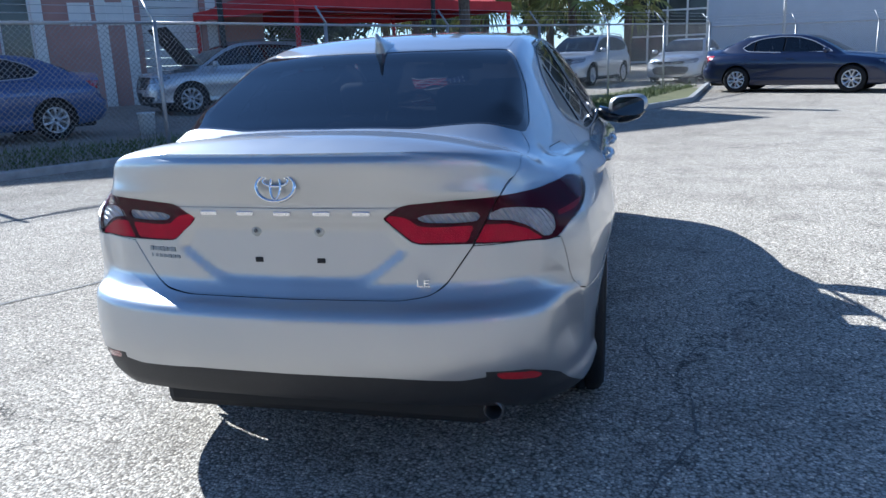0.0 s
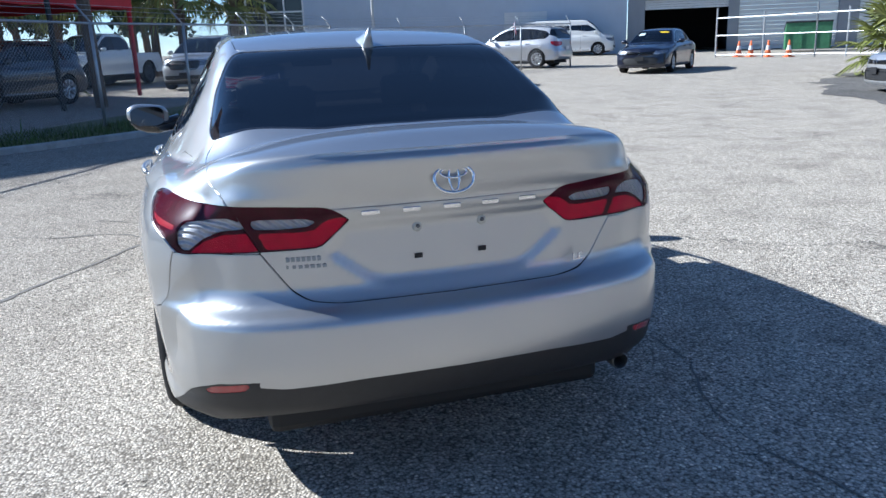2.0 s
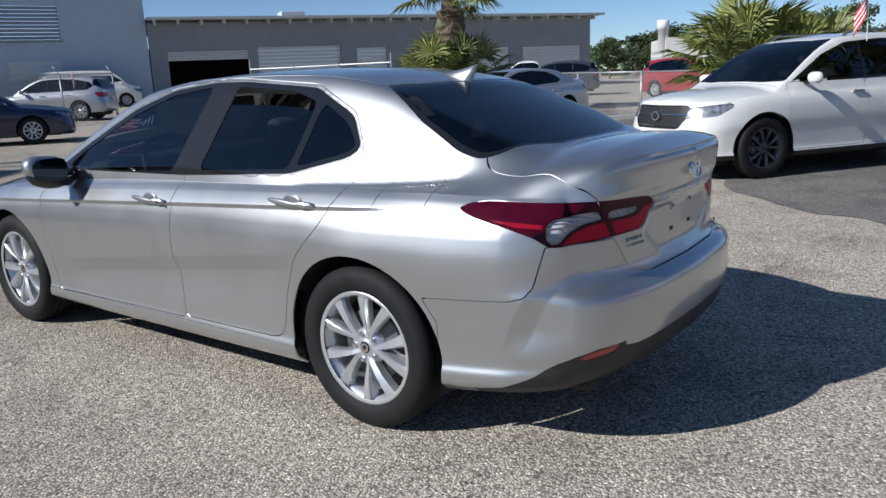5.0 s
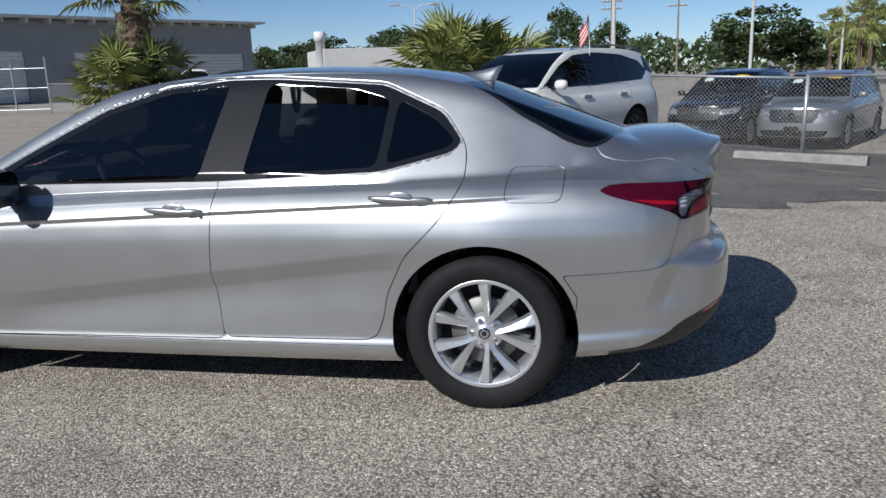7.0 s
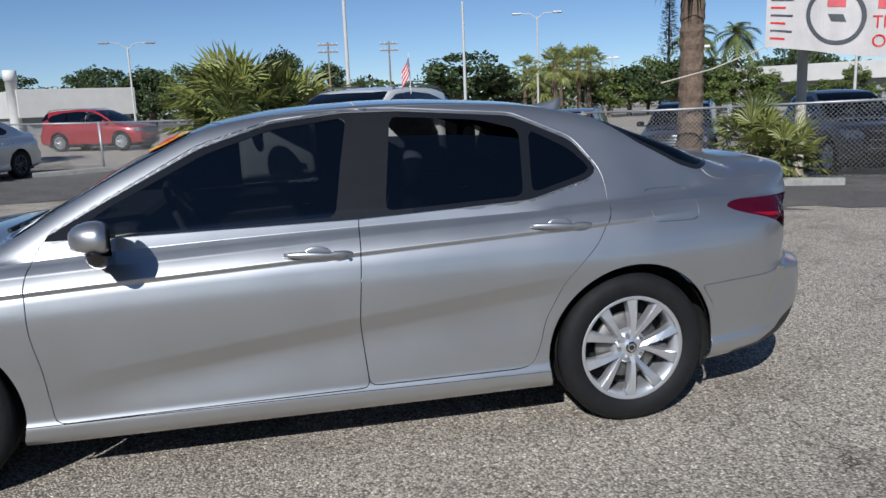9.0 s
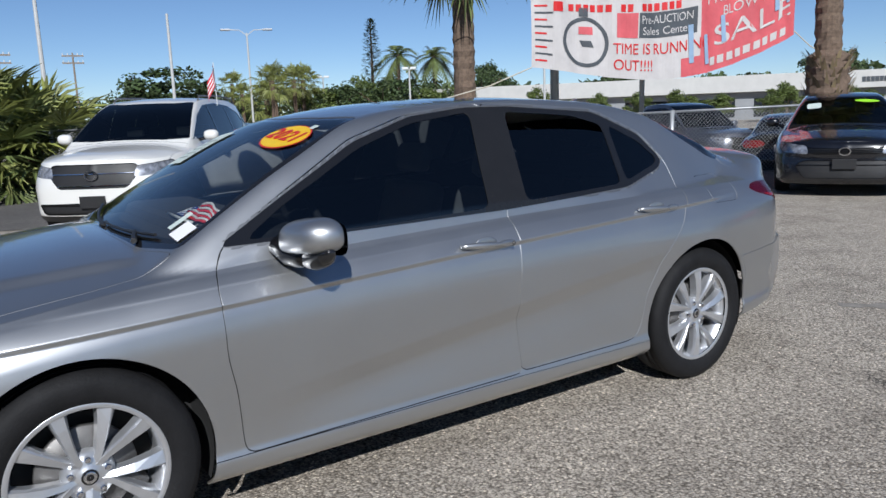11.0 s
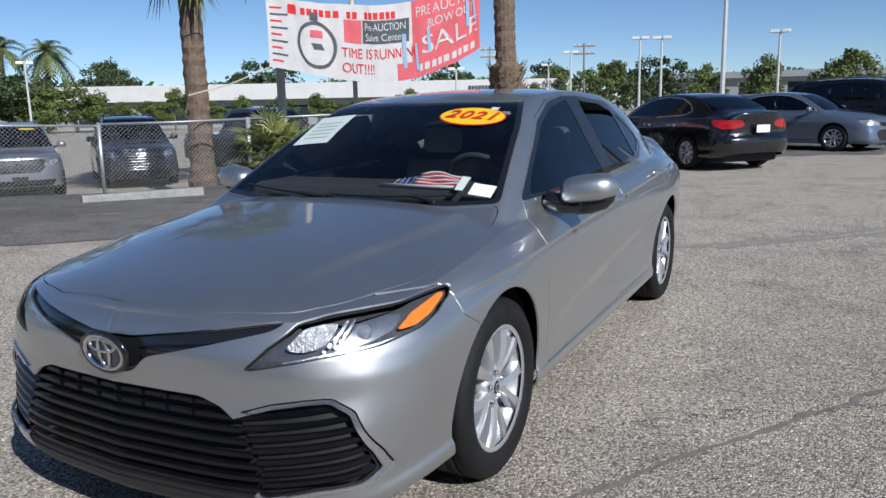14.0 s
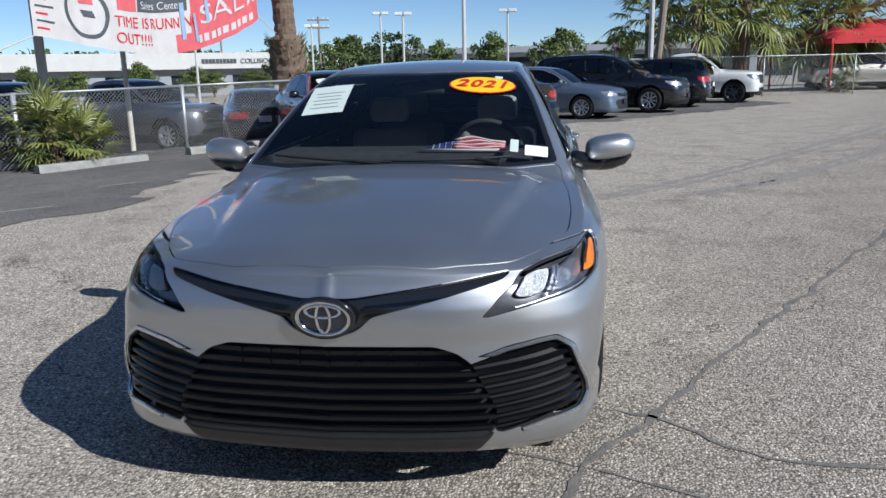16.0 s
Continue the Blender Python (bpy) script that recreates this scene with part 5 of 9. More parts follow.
    for k in range(8):
        rise = 0.0065 * k
        pts = [(-0.23 - 0.031 * i, 0.945 - 0.011 * k + 0.006 * math.sin(i * 1.3 + k), 1.013 + rise * math.sin(math.pi * (0.35 + 0.065 * i)) + 0.004 * math.sin(i * 1.1 + 0.7 * k)) for i in range(9)]
        tube(bm["flag_red" if k % 2 == 0 else "flag_white"], pts, 0.0058, 6)
    for k in range(5):
        tube(bm["flag_blue"], [(-0.10 - 0.03 * i, 0.94 - 0.011 * k, 1.010 + 0.0065 * k * min(1, 0.25 + 0.2 * i) + 0.003 * math.sin(i + k)) for i in range(6)], [0.003, 0.005, 0.006, 0.0065, 0.0065, 0.006], 6)
        for i in range(1, 5):
            z = 1.015 + 0.0065 * k * min(1, 0.25 + 0.2 * i)
            box(bm["flag_white"], -0.105 - 0.03 * i, -0.099 - 0.03 * i, 0.938 - 0.011 * k, 0.946 - 0.011 * k, z, z + 0.003)
    tube(bm["flag_white"], [(-0.07, 0.965, 1.012), (-0.30, 0.972, 1.010), (-0.49, 0.975, 1.010)], 0.006, 8)
    fl = thing("folded_flag", Matrix.Identity(4), "small striped flag folded on the sedan dashboard", "flag")
    for key, b in bm.items():
        part({"flag_red": "red_stripes", "flag_white": "white_stripes", "flag_blue": "blue_field"}[key], b, M[key], fl, smooth=True)
    return car


M["pillar"] = material("dark_grey_pillar", (0.016, 0.016, 0.017), 0.22, vary=0.1, scale=20)
M["satin_dark"] = material("satin_grey_trim", (0.22, 0.225, 0.235), 0.42, 0.7, vary=0.05)
M["grille_bar"] = material("gloss_grille_bar", (0.005, 0.005, 0.006), 0.10, vary=0.2, spec=0.35)
M["tail_red"] = material("tail_lamp_red", (0.60, 0.0, 0.035), 0.25, vary=0.25, scale=40, bump=0.25, bump_scale=220, spec=0.15)
M["tail_clear"] = material("tail_lamp_clear", (0.68, 0.68, 0.70), 0.3, 0.0, vary=0.2, scale=60, bump=0.9, bump_scale=90)
M["tail_deep"] = material("tail_lamp_deep_red", (0.30, 0.006, 0.02), 0.3, vary=0.25, scale=40, spec=0.15)
M["tail_dark"] = material("tail_lamp_smoked", (0.06, 0.003, 0.014), 0.22, vary=0.3, scale=30, spec=0.12)
M["lamp_chrome"] = material("lamp_reflector_chrome", (0.80, 0.81, 0.83), 0.2, 0.9, vary=0.15, scale=40, bump=0.4, bump_scale=110)
_nt = M["tail_clear"].node_tree
_wave = _nt.nodes.new("ShaderNodeTexWave")
_wave.inputs["Scale"].default_value, _wave.inputs["Distortion"].default_value = 26.0, 1.5
_wave.bands_direction = "DIAGONAL"
_co = _nt.nodes.new("ShaderNodeTexCoord")
_nt.links.new(_co.outputs["Object"], _wave.inputs["Vector"])
for _n in _nt.nodes:
    if _n.bl_idname == "ShaderNodeBump":
        _nt.links.new(_wave.outputs["Fac"], _n.inputs["Height"])
        _n.inputs["Distance"].default_value = 0.012
M["lamp_grey"] = material("lamp_bezel_grey", (0.50, 0.51, 0.53), 0.25, 0.85, vary=0.2, scale=30)
M["lamp_bowl"] = material("ribbed_reflector", (0.78, 0.79, 0.81), 0.28, 0.8, vary=0.35, scale=35, bump=1.0, bump_scale=130)
M["beam"] = material("beam_lens_glass", (0.30, 0.33, 0.38), 0.05, 0.3, vary=0.2, coat=1.0)
M["housing"] = material("wheel_housing_liner", (0.018, 0.018, 0.018), 0.9, vary=0.3, scale=12)
M["cup"] = material("handle_cup_silver", (0.40, 0.405, 0.41), 0.3, 0.8, vary=0.05)
# Mirror metal is darkened: its dark reflection is put into the base colour.
M["mirror"] = material("mirror_glass", (0.10, 0.11, 0.12), 0.03, 1.0)
M["lamp_housing"] = material("lamp_housing_grey", (0.16, 0.165, 0.175), 0.2, 0.6, vary=0.3, scale=30)
M["vent_bright"] = material("bright_satin_trim", (0.66, 0.67, 0.69), 0.22, 0.95, vary=0.05)
M["badge_blue"] = material("badge_blue_black", (0.01, 0.016, 0.03), 0.1, coat=1.0)
M["grommet"] = material("worn_grommet", (0.50, 0.49, 0.42), 0.6, vary=0.3, scale=80)
sedan = silver_sedan()



# ---------------------------------------------------------------- other parked cars
SUV = dict(
    plan=[(0, 2.38), (0.4, 2.34), (0.68, 2.24), (0.84, 2.0), (0.91, 1.6), (0.93, 1.0), (0.93, 0), (0.93, -1.2), (0.91, -1.8), (0.85, -2.18), (0.7, -2.34), (0.4, -2.39), (0, -2.40)],
    shoulder=[0.93, 0.93, 0.93, 0.94, 0.98, 1.01, 1.03, 1.05, 1.06, 1.07, 1.07, 1.07, 1.07],
    bottom=[0.24, 0.24, 0.24, 0.25, 0.26, 0.25, 0.24, 0.24, 0.26, 0.30, 0.32, 0.33, 0.33],
    front=[(0.24, -0.07), (0.36, 0), (0.6, 0), (0.8, -0.02), (0.93, -0.07)],
    side=[(0, -0.05), (0.06, -0.01), (0.14, -0.03), (0.4, -0.02), (0.6, 0), (0.8, -0.01), (0.93, -0.04), (1, -0.08)],
    rear=[(0.3, -0.08), (0.45, 0), (0.65, 0), (0.75, -0.03), (1.07, -0.05)],
    deck=[(2.36, 0.93), (2.15, 1.0), (1.6, 1.06), (1.2, 1.09), (0, 1.08), (-2.4, 1.07)],
    roof=[(1.5, 0.95), (1.2, 1.12), (0.45, 1.55), (0.15, 1.645), (-0.5, 1.69), (-1.3, 1.675), (-1.95, 1.61), (-2.2, 1.36), (-2.36, 1.06)],
    belt_w=[(1.3, 0.80), (0.9, 0.83), (0, 0.85), (-1.2, 0.84), (-1.9, 0.80), (-2.3, 0.75)],
    belt_z=[(1.3, 1.06), (0, 1.08), (-2.3, 1.10)], lean=2.7, crown=0.07, rail=0.08,
)
TRUCK = dict(SUV,
    plan=[(0, 2.75), (0.45, 2.72), (0.75, 2.64), (0.90, 2.45), (0.95, 2.1), (0.96, 1.5), (0.96, 0.5), (0.96, -1.0), (0.96, -2.0), (0.95, -2.6), (0.90, -2.72), (0.5, -2.75), (0, -2.75)],
    shoulder=[1.08, 1.08, 1.08, 1.09, 1.10, 1.11, 1.12, 1.13, 1.13, 1.13, 1.13, 1.13, 1.13],
    bottom=[0.32, 0.32, 0.32, 0.33, 0.34, 0.34, 0.34, 0.34, 0.36, 0.42, 0.45, 0.45, 0.45],
    front=[(0.32, -0.10), (0.45, 0), (0.9, 0), (1.0, -0.03), (1.08, -0.08)],
    rear=[(0.45, -0.03), (0.55, 0), (1.1, 0), (1.13, -0.01)],
    deck=[(2.72, 1.08), (2.4, 1.15), (1.7, 1.19), (1.3, 1.2), (0.0, 1.16), (-0.75, 1.14), (-2.75, 1.14)],
    roof=[(1.7, 1.0), (1.35, 1.2), (0.75, 1.66), (0.45, 1.79), (0.0, 1.84), (-0.45, 1.82), (-0.75, 1.70), (-0.92, 1.16), (-1.1, 0.9)],
    belt_w=[(1.3, 0.84), (0, 0.87), (-1, 0.86)], belt_z=[(1.3, 1.16), (-1, 1.18)])
VAN = dict(SUV,
    plan=[(0, 2.70), (0.5, 2.66), (0.8, 2.5), (0.93, 2.2), (0.98, 1.6), (1.0, 1.0), (1.0, 0), (1.0, -1.2), (1.0, -2.2), (0.99, -2.6), (0.9, -2.72), (0.5, -2.75), (0, -2.75)],
    shoulder=[1.05, 1.05, 1.06, 1.10, 1.16, 1.2, 1.2, 1.2, 1.2, 1.2, 1.2, 1.2, 1.2],
    deck=[(2.66, 1.05), (2.3, 1.18), (1.9, 1.24), (1.2, 1.2), (-2.7, 1.2)],
    roof=[(2.2, 1.1), (1.9, 1.3), (1.25, 1.92), (0.9, 2.03), (-1.0, 2.07), (-2.4, 2.05), (-2.68, 1.9), (-2.74, 1.2)],
    belt_w=[(2, 0.90), (0, 0.95), (-2.7, 0.94)], belt_z=[(2, 1.2), (-2.7, 1.2)], lean=6.0, crown=0.05)
COMPACT = dict(CAMRY)
COMPACT.pop("dent"), COMPACT.pop("sculpt"), COMPACT.pop("corner"), COMPACT.pop("lid")
KINDS = {
    "sedan": dict(spec=COMPACT, dlo=[(1.0, 0.965), (-0.2, 0.975), (-1.1, 1.02), (-1.28, 1.11), (-1.1, 1.25), (-0.8, 1.35), (-0.3, 1.385), (0.11, 1.355), (0.45, 1.25), (0.8, 1.07)], split=[-0.22, -0.95], doors=[(1.0, -0.2), (-0.2, -1.05)], wind=(1.16, 0.40, 0.715, 0.52), rear=(-1.30, -1.88, 0.50, 0.62), axles=(1.42, -1.35), wheel_r=0.325, arch=0.375, track=0.79, head=(0.60, 0.76, 0.50), tail=(0.78, 0.95), grille=[(0.0, 0.60), (0.42, 0.60), (0.50, 0.70), (0, 0.66)], lower=[(0, 0.27), (0.5, 0.27), (0.62, 0.45), (0.5, 0.52), (0, 0.52)], shelf=0.95),
    "suv": dict(spec=SUV, dlo=[(1.05, 1.11), (0, 1.115), (-1.7, 1.16), (-1.95, 1.30), (-1.75, 1.46), (-1.2, 1.565), (-0.5, 1.60), (0.1, 1.565), (0.5, 1.43)], split=[-0.12, -1.02], doors=[(1.1, -0.1), (-0.1, -1.1)], wind=(1.18, 0.30, 0.78, 0.60), rear=(-2.02, -2.33, 0.62, 0.72), axles=(1.45, -1.35), wheel_r=0.37, arch=0.425, track=0.80, head=(0.74, 0.90, 0.55), tail=(0.86, 1.06), grille=[(0, 0.62), (0.40, 0.62), (0.56, 0.82), (0.48, 0.90), (0, 0.90)], lower=[(0, 0.32), (0.62, 0.32), (0.70, 0.45), (0, 0.47)], shelf=1.0),
    "truck": dict(spec=TRUCK, dlo=[(1.2, 1.22), (-0.72, 1.23), (-0.78, 1.55), (-0.5, 1.70), (0.3, 1.72), (0.62, 1.60)], split=[0.15], doors=[(1.25, 0.12), (0.12, -0.82)], wind=(1.33, 0.52, 0.80, 0.62), rear=(-0.80, -0.90, 0.6, 0.66), axles=(1.80, -1.72), wheel_r=0.40, arch=0.47, track=0.82, head=(0.82, 1.02, 0.62), tail=(0.80, 1.10), grille=[(0, 0.70), (0.60, 0.70), (0.66, 1.0), (0, 1.0)], lower=[(0, 0.42), (0.62, 0.42), (0.62, 0.55), (0, 0.55)], shelf=1.1),
    "van": dict(spec=VAN, dlo=[(1.9, 1.28), (-2.3, 1.3), (-2.3, 1.72), (1.15, 1.74)], split=[0.75, 0.6, -0.7], doors=[(1.75, 0.72), (0.72, -0.6)], wind=(1.92, 1.2, 0.85, 0.8), rear=(-2.70, -2.73, 0.6, 0.7), axles=(1.75, -1.65), wheel_r=0.36, arch=0.42, track=0.86, head=(0.78, 0.98, 0.6), tail=(0.95, 1.4), grille=[(0, 0.78), (0.5, 0.78), (0.5, 0.98), (0, 0.98)], lower=[(0, 0.42), (0.6, 0.42), (0.6, 0.55), (0, 0.55)], shelf=1.1),
}
SKINS, WHEELS = {}, {}


def place_parts(root, m, parent):
    """Copies an assembled part with its pieces under another thing; the meshes are shared."""
    made = {}
    for o in (root, *root.children):
        made[o] = o.copy()
        scene.collection.objects.link(made[o])
        made[o].parent = made.get(o.parent, parent)
    made[root].matrix_local = m
    return made[root]


def parked_car(kind, mat, near_hub_front, near_hub_rear, side, label, name, length=None, rim="alloy", sticker=True, height=1.0, group="parked cars", fine=False, open_hood=False, tint="glass_dark"):
    """side: +1 if the given hubs are those of the car's right side, -1 for its left."""
    K = KINDS[kind]
    f, r = Vector(near_hub_front), Vector(near_hub_rear)
    h = (f - r).normalized()
    right = Vector((h.y, -h.x))
    axf, axr = K["axles"]
    mid = (f + r) / 2 - right * side * (K["track"] + 0.07)
    scale_y = (f - r).length / (axf - axr) if length is None else length
    scale_y = min(max(scale_y, 0.88), 1.10)
    org = mid - h * ((axf + axr) / 2 * scale_y)
    yaw = math.atan2(-h.x, h.y)
    car = thing(name, Matrix.Translation((org.x, org.y, float(ground_z(org.x, org.y)))) @ Matrix.Rotation(yaw, 4, "Z"), label, "car", group)
    res = (150, 26, 36) if fine else (96, 16, 26)
    key = (kind, res)
    if key not in SKINS:
        SKINS[key] = body_skin(K["spec"], *res)
    base = SKINS[key]
    S = np.array([1, 1, 1.0])
    rest = base

    def fin(sk):
        return Skin(sk.v * np.array([1, scale_y, height]), sk.n, sk.t)

    def both(sk, nm, mt, move=0.0, lab="", rim=0.0, parent=None):
        if len(sk.t):
            for q in (sk, sk.mirrored()):
                fin(q.moved(move) if move else q).make(nm, M[mt] if isinstance(mt, str) else mt, parent or car, lab, rim)

    def whole(sk, nm, mt, move=0.0, lab="", rim=0.0):
        if len(sk.t):
            q = sk.plus(sk.mirrored())
            return fin(q.moved(move) if move else q).make(nm, M[mt] if isinstance(mt, str) else mt, car, lab, rim)

    def take(fn, nm, mt, pair=True, move=0.0, lab="", gap=0.0, rim=0.0):
        nonlocal rest
        v = fn(rest)
        piece = rest.cut(v + gap)
        rest = rest.cut(-v + gap)
        (both if pair else whole)(piece, nm, mt, move, lab, rim)
        return piece

    for wy in (axf, axr):
        rest = rest.cut(np.where(rest.v[:, 0] > 0.45, K["arch"] - np.hypot(rest.v[:, 1] - wy, rest.v[:, 2] - K["wheel_r"]), -1.0))
    under = rest
    dlo = rounded(K["dlo"])
    zmin = min(p[1] for p in K["dlo"]) - 0.02
    fd = lambda s: sd_poly(dlo, s.v[:, 1], s.v[:, 2]) + np.where((s.v[:, 0] > 0.4) & (s.v[:, 2] > zmin), 0.0, 1.0)
    win = rest.cut(fd(rest))
    rest = rest.cut(-fd(rest))
    cut_y = K["split"]
    frame = win.cut(-(fd(win) + 0.016))
    glass = win.cut(fd(win) + 0.016)
    edges = [9] + cut_y + [-9]
    for a, b in zip(edges, edges[1:]):
        pane = glass.cut(np.maximum(glass.v[:, 1] - a + 0.022, b + 0.022 - glass.v[:, 1]))
        both(pane, "side_window", tint if a != 9 else "glass_mid", -0.004)
    for y in cut_y:
        both(glass.cut(np.maximum(glass.v[:, 1] - y - 0.022, y - 0.022 - glass.v[:, 1])), "window_pillar", "gloss_black")
    both(frame, "window_frame", "gloss_black" if kind != "sedan" else "satin")
    y0, y1, w0, w1 = K["wind"]
    poly = rounded([(-0.6, y1 + 0.02), (w1 * 0.6, y1), (w1, y1 - 0.09), (w0, y0 - 0.07), (w0 * 0.6, y0 - 0.01), (-0.6, y0 + 0.01)])
    take(lambda s: sd_poly(poly, s.v[:, 0], s.v[:, 1]) + np.where(s.v[:, 2] > zmin - 0.02, 0.0, 1.0), "windshield", "glass_mid", False, -0.003)
    y0, y1, w0, w1 = K["rear"]
    if kind == "sedan":
        poly2 = rounded([(-0.6, y0), (w0, y0 + 0.05), (w1, y1 + 0.10), (w1 * 0.8, y1 + 0.03), (-0.6, y1 - 0.06)])
        take(lambda s: sd_poly(poly2, s.v[:, 0], s.v[:, 1]) + np.where(s.v[:, 2] > zmin, 0.0, 1.0), "rear_window", "glass_dark", False, -0.003)
    else:
        zr0, zr1 = zmin + 0.06, K["dlo"][-2][1] - 0.02
        take(lambda s: np.maximum(np.maximum(np.maximum(s.v[:, 2] - zr1, zr0 - s.v[:, 2]), s.v[:, 0] - w1), s.v[:, 1] - (y0 + 0.12)), "rear_window", "glass_dark", False, -0.003)
    # lamps
    z0, z1, x0 = K["head"]
    front_y = K["spec"]["plan"][0][1]
    hu = lambda s: s.v[:, 0] + front_y - s.v[:, 1]
    hp = rounded([(x0, z0), (x0 + 0.08, z1 - 0.03), (x0 + 0.75, z1 + 0.015), (x0 + 0.82, z1 - 0.02), (x0 + 0.55, z0 + 0.03)])
    piece = take(lambda s: sd_poly(hp, hu(s), s.v[:, 2]) + np.where(s.v[:, 1] > front_y - 0.95, 0.0, 1.0), "headlamp", "lens_clear", True, 0.001, "clear headlamp")
    both(piece, "lamp_reflector", "lamp_bright", -0.012)
    z0, z1 = K["tail"]
    rear_y = K["spec"]["plan"][-1][1]
    tu = lambda s: s.v[:, 0] + s.v[:, 1] - rear_y
    if kind in ("truck", "van"):
        tp = [(0.74, z0), (0.74, z1), (1.05, z1), (1.05, z0)]
    else:
        tp = rounded([(0.42, z0 + 0.06), (0.48, z1 - 0.01), (1.25, z1), (1.22, z0 + 0.08), (0.98, z0), (0.60, z0 + 0.01)])
    take(lambda s: sd_poly(tp, tu(s), s.v[:, 2]) + np.where(s.v[:, 1] < rear_y + 0.75, 0.0, 1.0), "tail_lamp", "red_reflector", True, 0.002, "red tail lamp")
    # grilles
    for nm, pts in (("grille", K["grille"]), ("lower_grille", K["lower"])):
        pp = rounded([(-0.4 if x == 0 else x, z) for x, z in pts])
        hole = rest.cut(sd_poly(pp, rest.v[:, 0], rest.v[:, 2]) + np.where(rest.v[:, 1] > front_y - 0.5, 0.0, 1.0))
        rest = rest.cut(-(sd_poly(pp, rest.v[:, 0], rest.v[:, 2]) + np.where(rest.v[:, 1] > front_y - 0.5, 0.0, 1.0)))
        whole(hole, nm, "black_plastic", -0.02)
        zs = [z for _, z in pts]
        n = 4 if nm == "grille" else 2
        for i in range(n):
            zc = min(zs) + (max(zs) - min(zs)) * (i + 0.5) / n
            bar = hole.cut(np.maximum(hole.v[:, 2] - zc - 0.006, zc - 0.006 - hole.v[:, 2]))
            whole(bar, "grille_bar", "chrome" if (kind != "sedan" and nm == "grille") else "grille_bar", -0.006, rim=0.012)
    # doors, lid
    bz = (min(K["spec"]["bottom"]) + 0.09)
    for nm, (a, b) in zip(("front_door", "rear_door"), K["doors"]):
        dp = rounded([(a, zmin + 0.03), (a + 0.02, bz + 0.2), (a - 0.02, bz), (b + (0.10 if nm == "rear_door" else 0), bz), (b + (0.03 if nm == "rear_door" else 0.02), bz + 0.2), (b - (0.1 if nm == "rear_door" else 0), zmin - 0.10), (b - (0.1 if nm == "rear_door" else 0), zmin + 0.03)])
        take(lambda s: sd_poly(dp, s.v[:, 1], s.v[:, 2]) + np.where(s.v[:, 0] > 0.4, 0.0, 1.0), nm, mat, True, 0.0, gap=0.003, rim=0.01)
    hood_y = K["wind"][0] + 0.03
    hx = 0.72 if kind == "sedan" else 0.78
    take(lambda s: np.maximum(np.maximum(hood_y - s.v[:, 1], s.v[:, 0] - hx), np.where(s.n[:, 2] > 0.55, -1.0, 1.0)), "hood", mat, False, 0.0, gap=0.002, rim=0.008)
    if kind == "sedan":
        take(lambda s: np.maximum(np.maximum(s.v[:, 1] + 1.86, s.v[:, 0] - 0.62), 0.66 - s.v[:, 2]), "trunk_lid", mat, False, 0.0, gap=0.003, rim=0.01)
    if kind in ("suv", "truck"):
        take(lambda s: s.v[:, 2] - K["spec"]["bottom"][6] - 0.07, "lower_cladding", "black_plastic", False)
    whole(rest, "body", mat)
    dark = under
    for fn in (fd, lambda s: sd_poly(poly, s.v[:, 0], s.v[:, 1]) + np.where(s.v[:, 2] > zmin - 0.02, 0.0, 1.0)):
        dark = dark.cut(-fn(dark) - 0.004)
    whole(dark, "inner_shell", "shadow_gap", -0.028)
    # cabin: seats and dashboard as dark upholstery
    bm = bmesh.new()
    sh = K["shelf"] * height
    w0 = K["wind"][0] * scale_y
    box(bm, -0.66, 0.66, w0 - 0.45, w0 - 0.05, sh - 0.25, sh - 0.03, 0.04)
    part("dashboard", bm, M["cloth_dark"], car)
    for sx in (-0.36, 0.36):
        for yy in ((w0 - 1.15, w0 - 2.0) if kind != "truck" else (w0 - 1.15,)):
            bm = bmesh.new()
            box(bm, sx - 0.24, sx + 0.24, yy - 0.12, yy + 0.02, sh - 0.4, sh + 0.12, 0.04)
            box(bm, sx - 0.12, sx + 0.12, yy - 0.10, yy, sh + 0.15, sh + 0.28, 0.03)
            part("seat", bm, M["cloth_grey"], car)
    # wheels
    wr = K["wheel_r"]
    for s in (-1, 1):
        for wy in (axf, axr):
            m = pose(s * K["track"], wy * scale_y, wr * height, random.uniform(0, 60))
            wk = (rim, s, wr, fine)
            if wk not in WHEELS:
                WHEELS[wk] = wheel(car, m, M[rim], s, wr, 0.215, wr * 0.67, 10, False)
            else:
                place_parts(WHEELS[wk], m, car)
    for wy in (axf, axr):
        for s in (-1, 1):
            bm = bmesh.new()
            lathe(bm, [(0.01, 0.66 * s), (K["arch"] * height, 0.66 * s), (K["arch"] * height * 1.01, 0.86 * s)], 24, "X", Matrix.Translation((0, wy * scale_y, wr * height)))
            bmesh.ops.delete(bm, geom=[v for v in bm.verts if v.co.z < 0.24], context="VERTS")
            part("wheel_housing", bm, M["housing"], car)
    bm = bmesh.new()
    ln = -rear_y * scale_y
    box(bm, -0.62, 0.62, -ln + 0.3, ln - 0.35, 0.17 * height, 0.36, 0.03)
    part("underbody", bm, M["shadow_gap"], car)
    for s in (-1, 1):
        bm = bmesh.new()
        my = (K["wind"][0] - 0.35) * scale_y
        mz = (zmin + 0.07) * height
        vs = bmesh.ops.create_uvsphere(bm, u_segments=14, v_segments=8, radius=1.0)["verts"]
        for v in vs:
            v.co = Vector((s * (0.985 + 0.10 * math.copysign(abs(v.co.x) ** 0.7, v.co.x)), my + v.co.y * (0.08 if v.co.y > 0 else 0.04), mz + 0.07 * math.copysign(abs(v.co.z) ** 0.75, v.co.z)))
        mr = part("side_mirror", bm, mat, car, smooth=True)
        bm = bmesh.new()
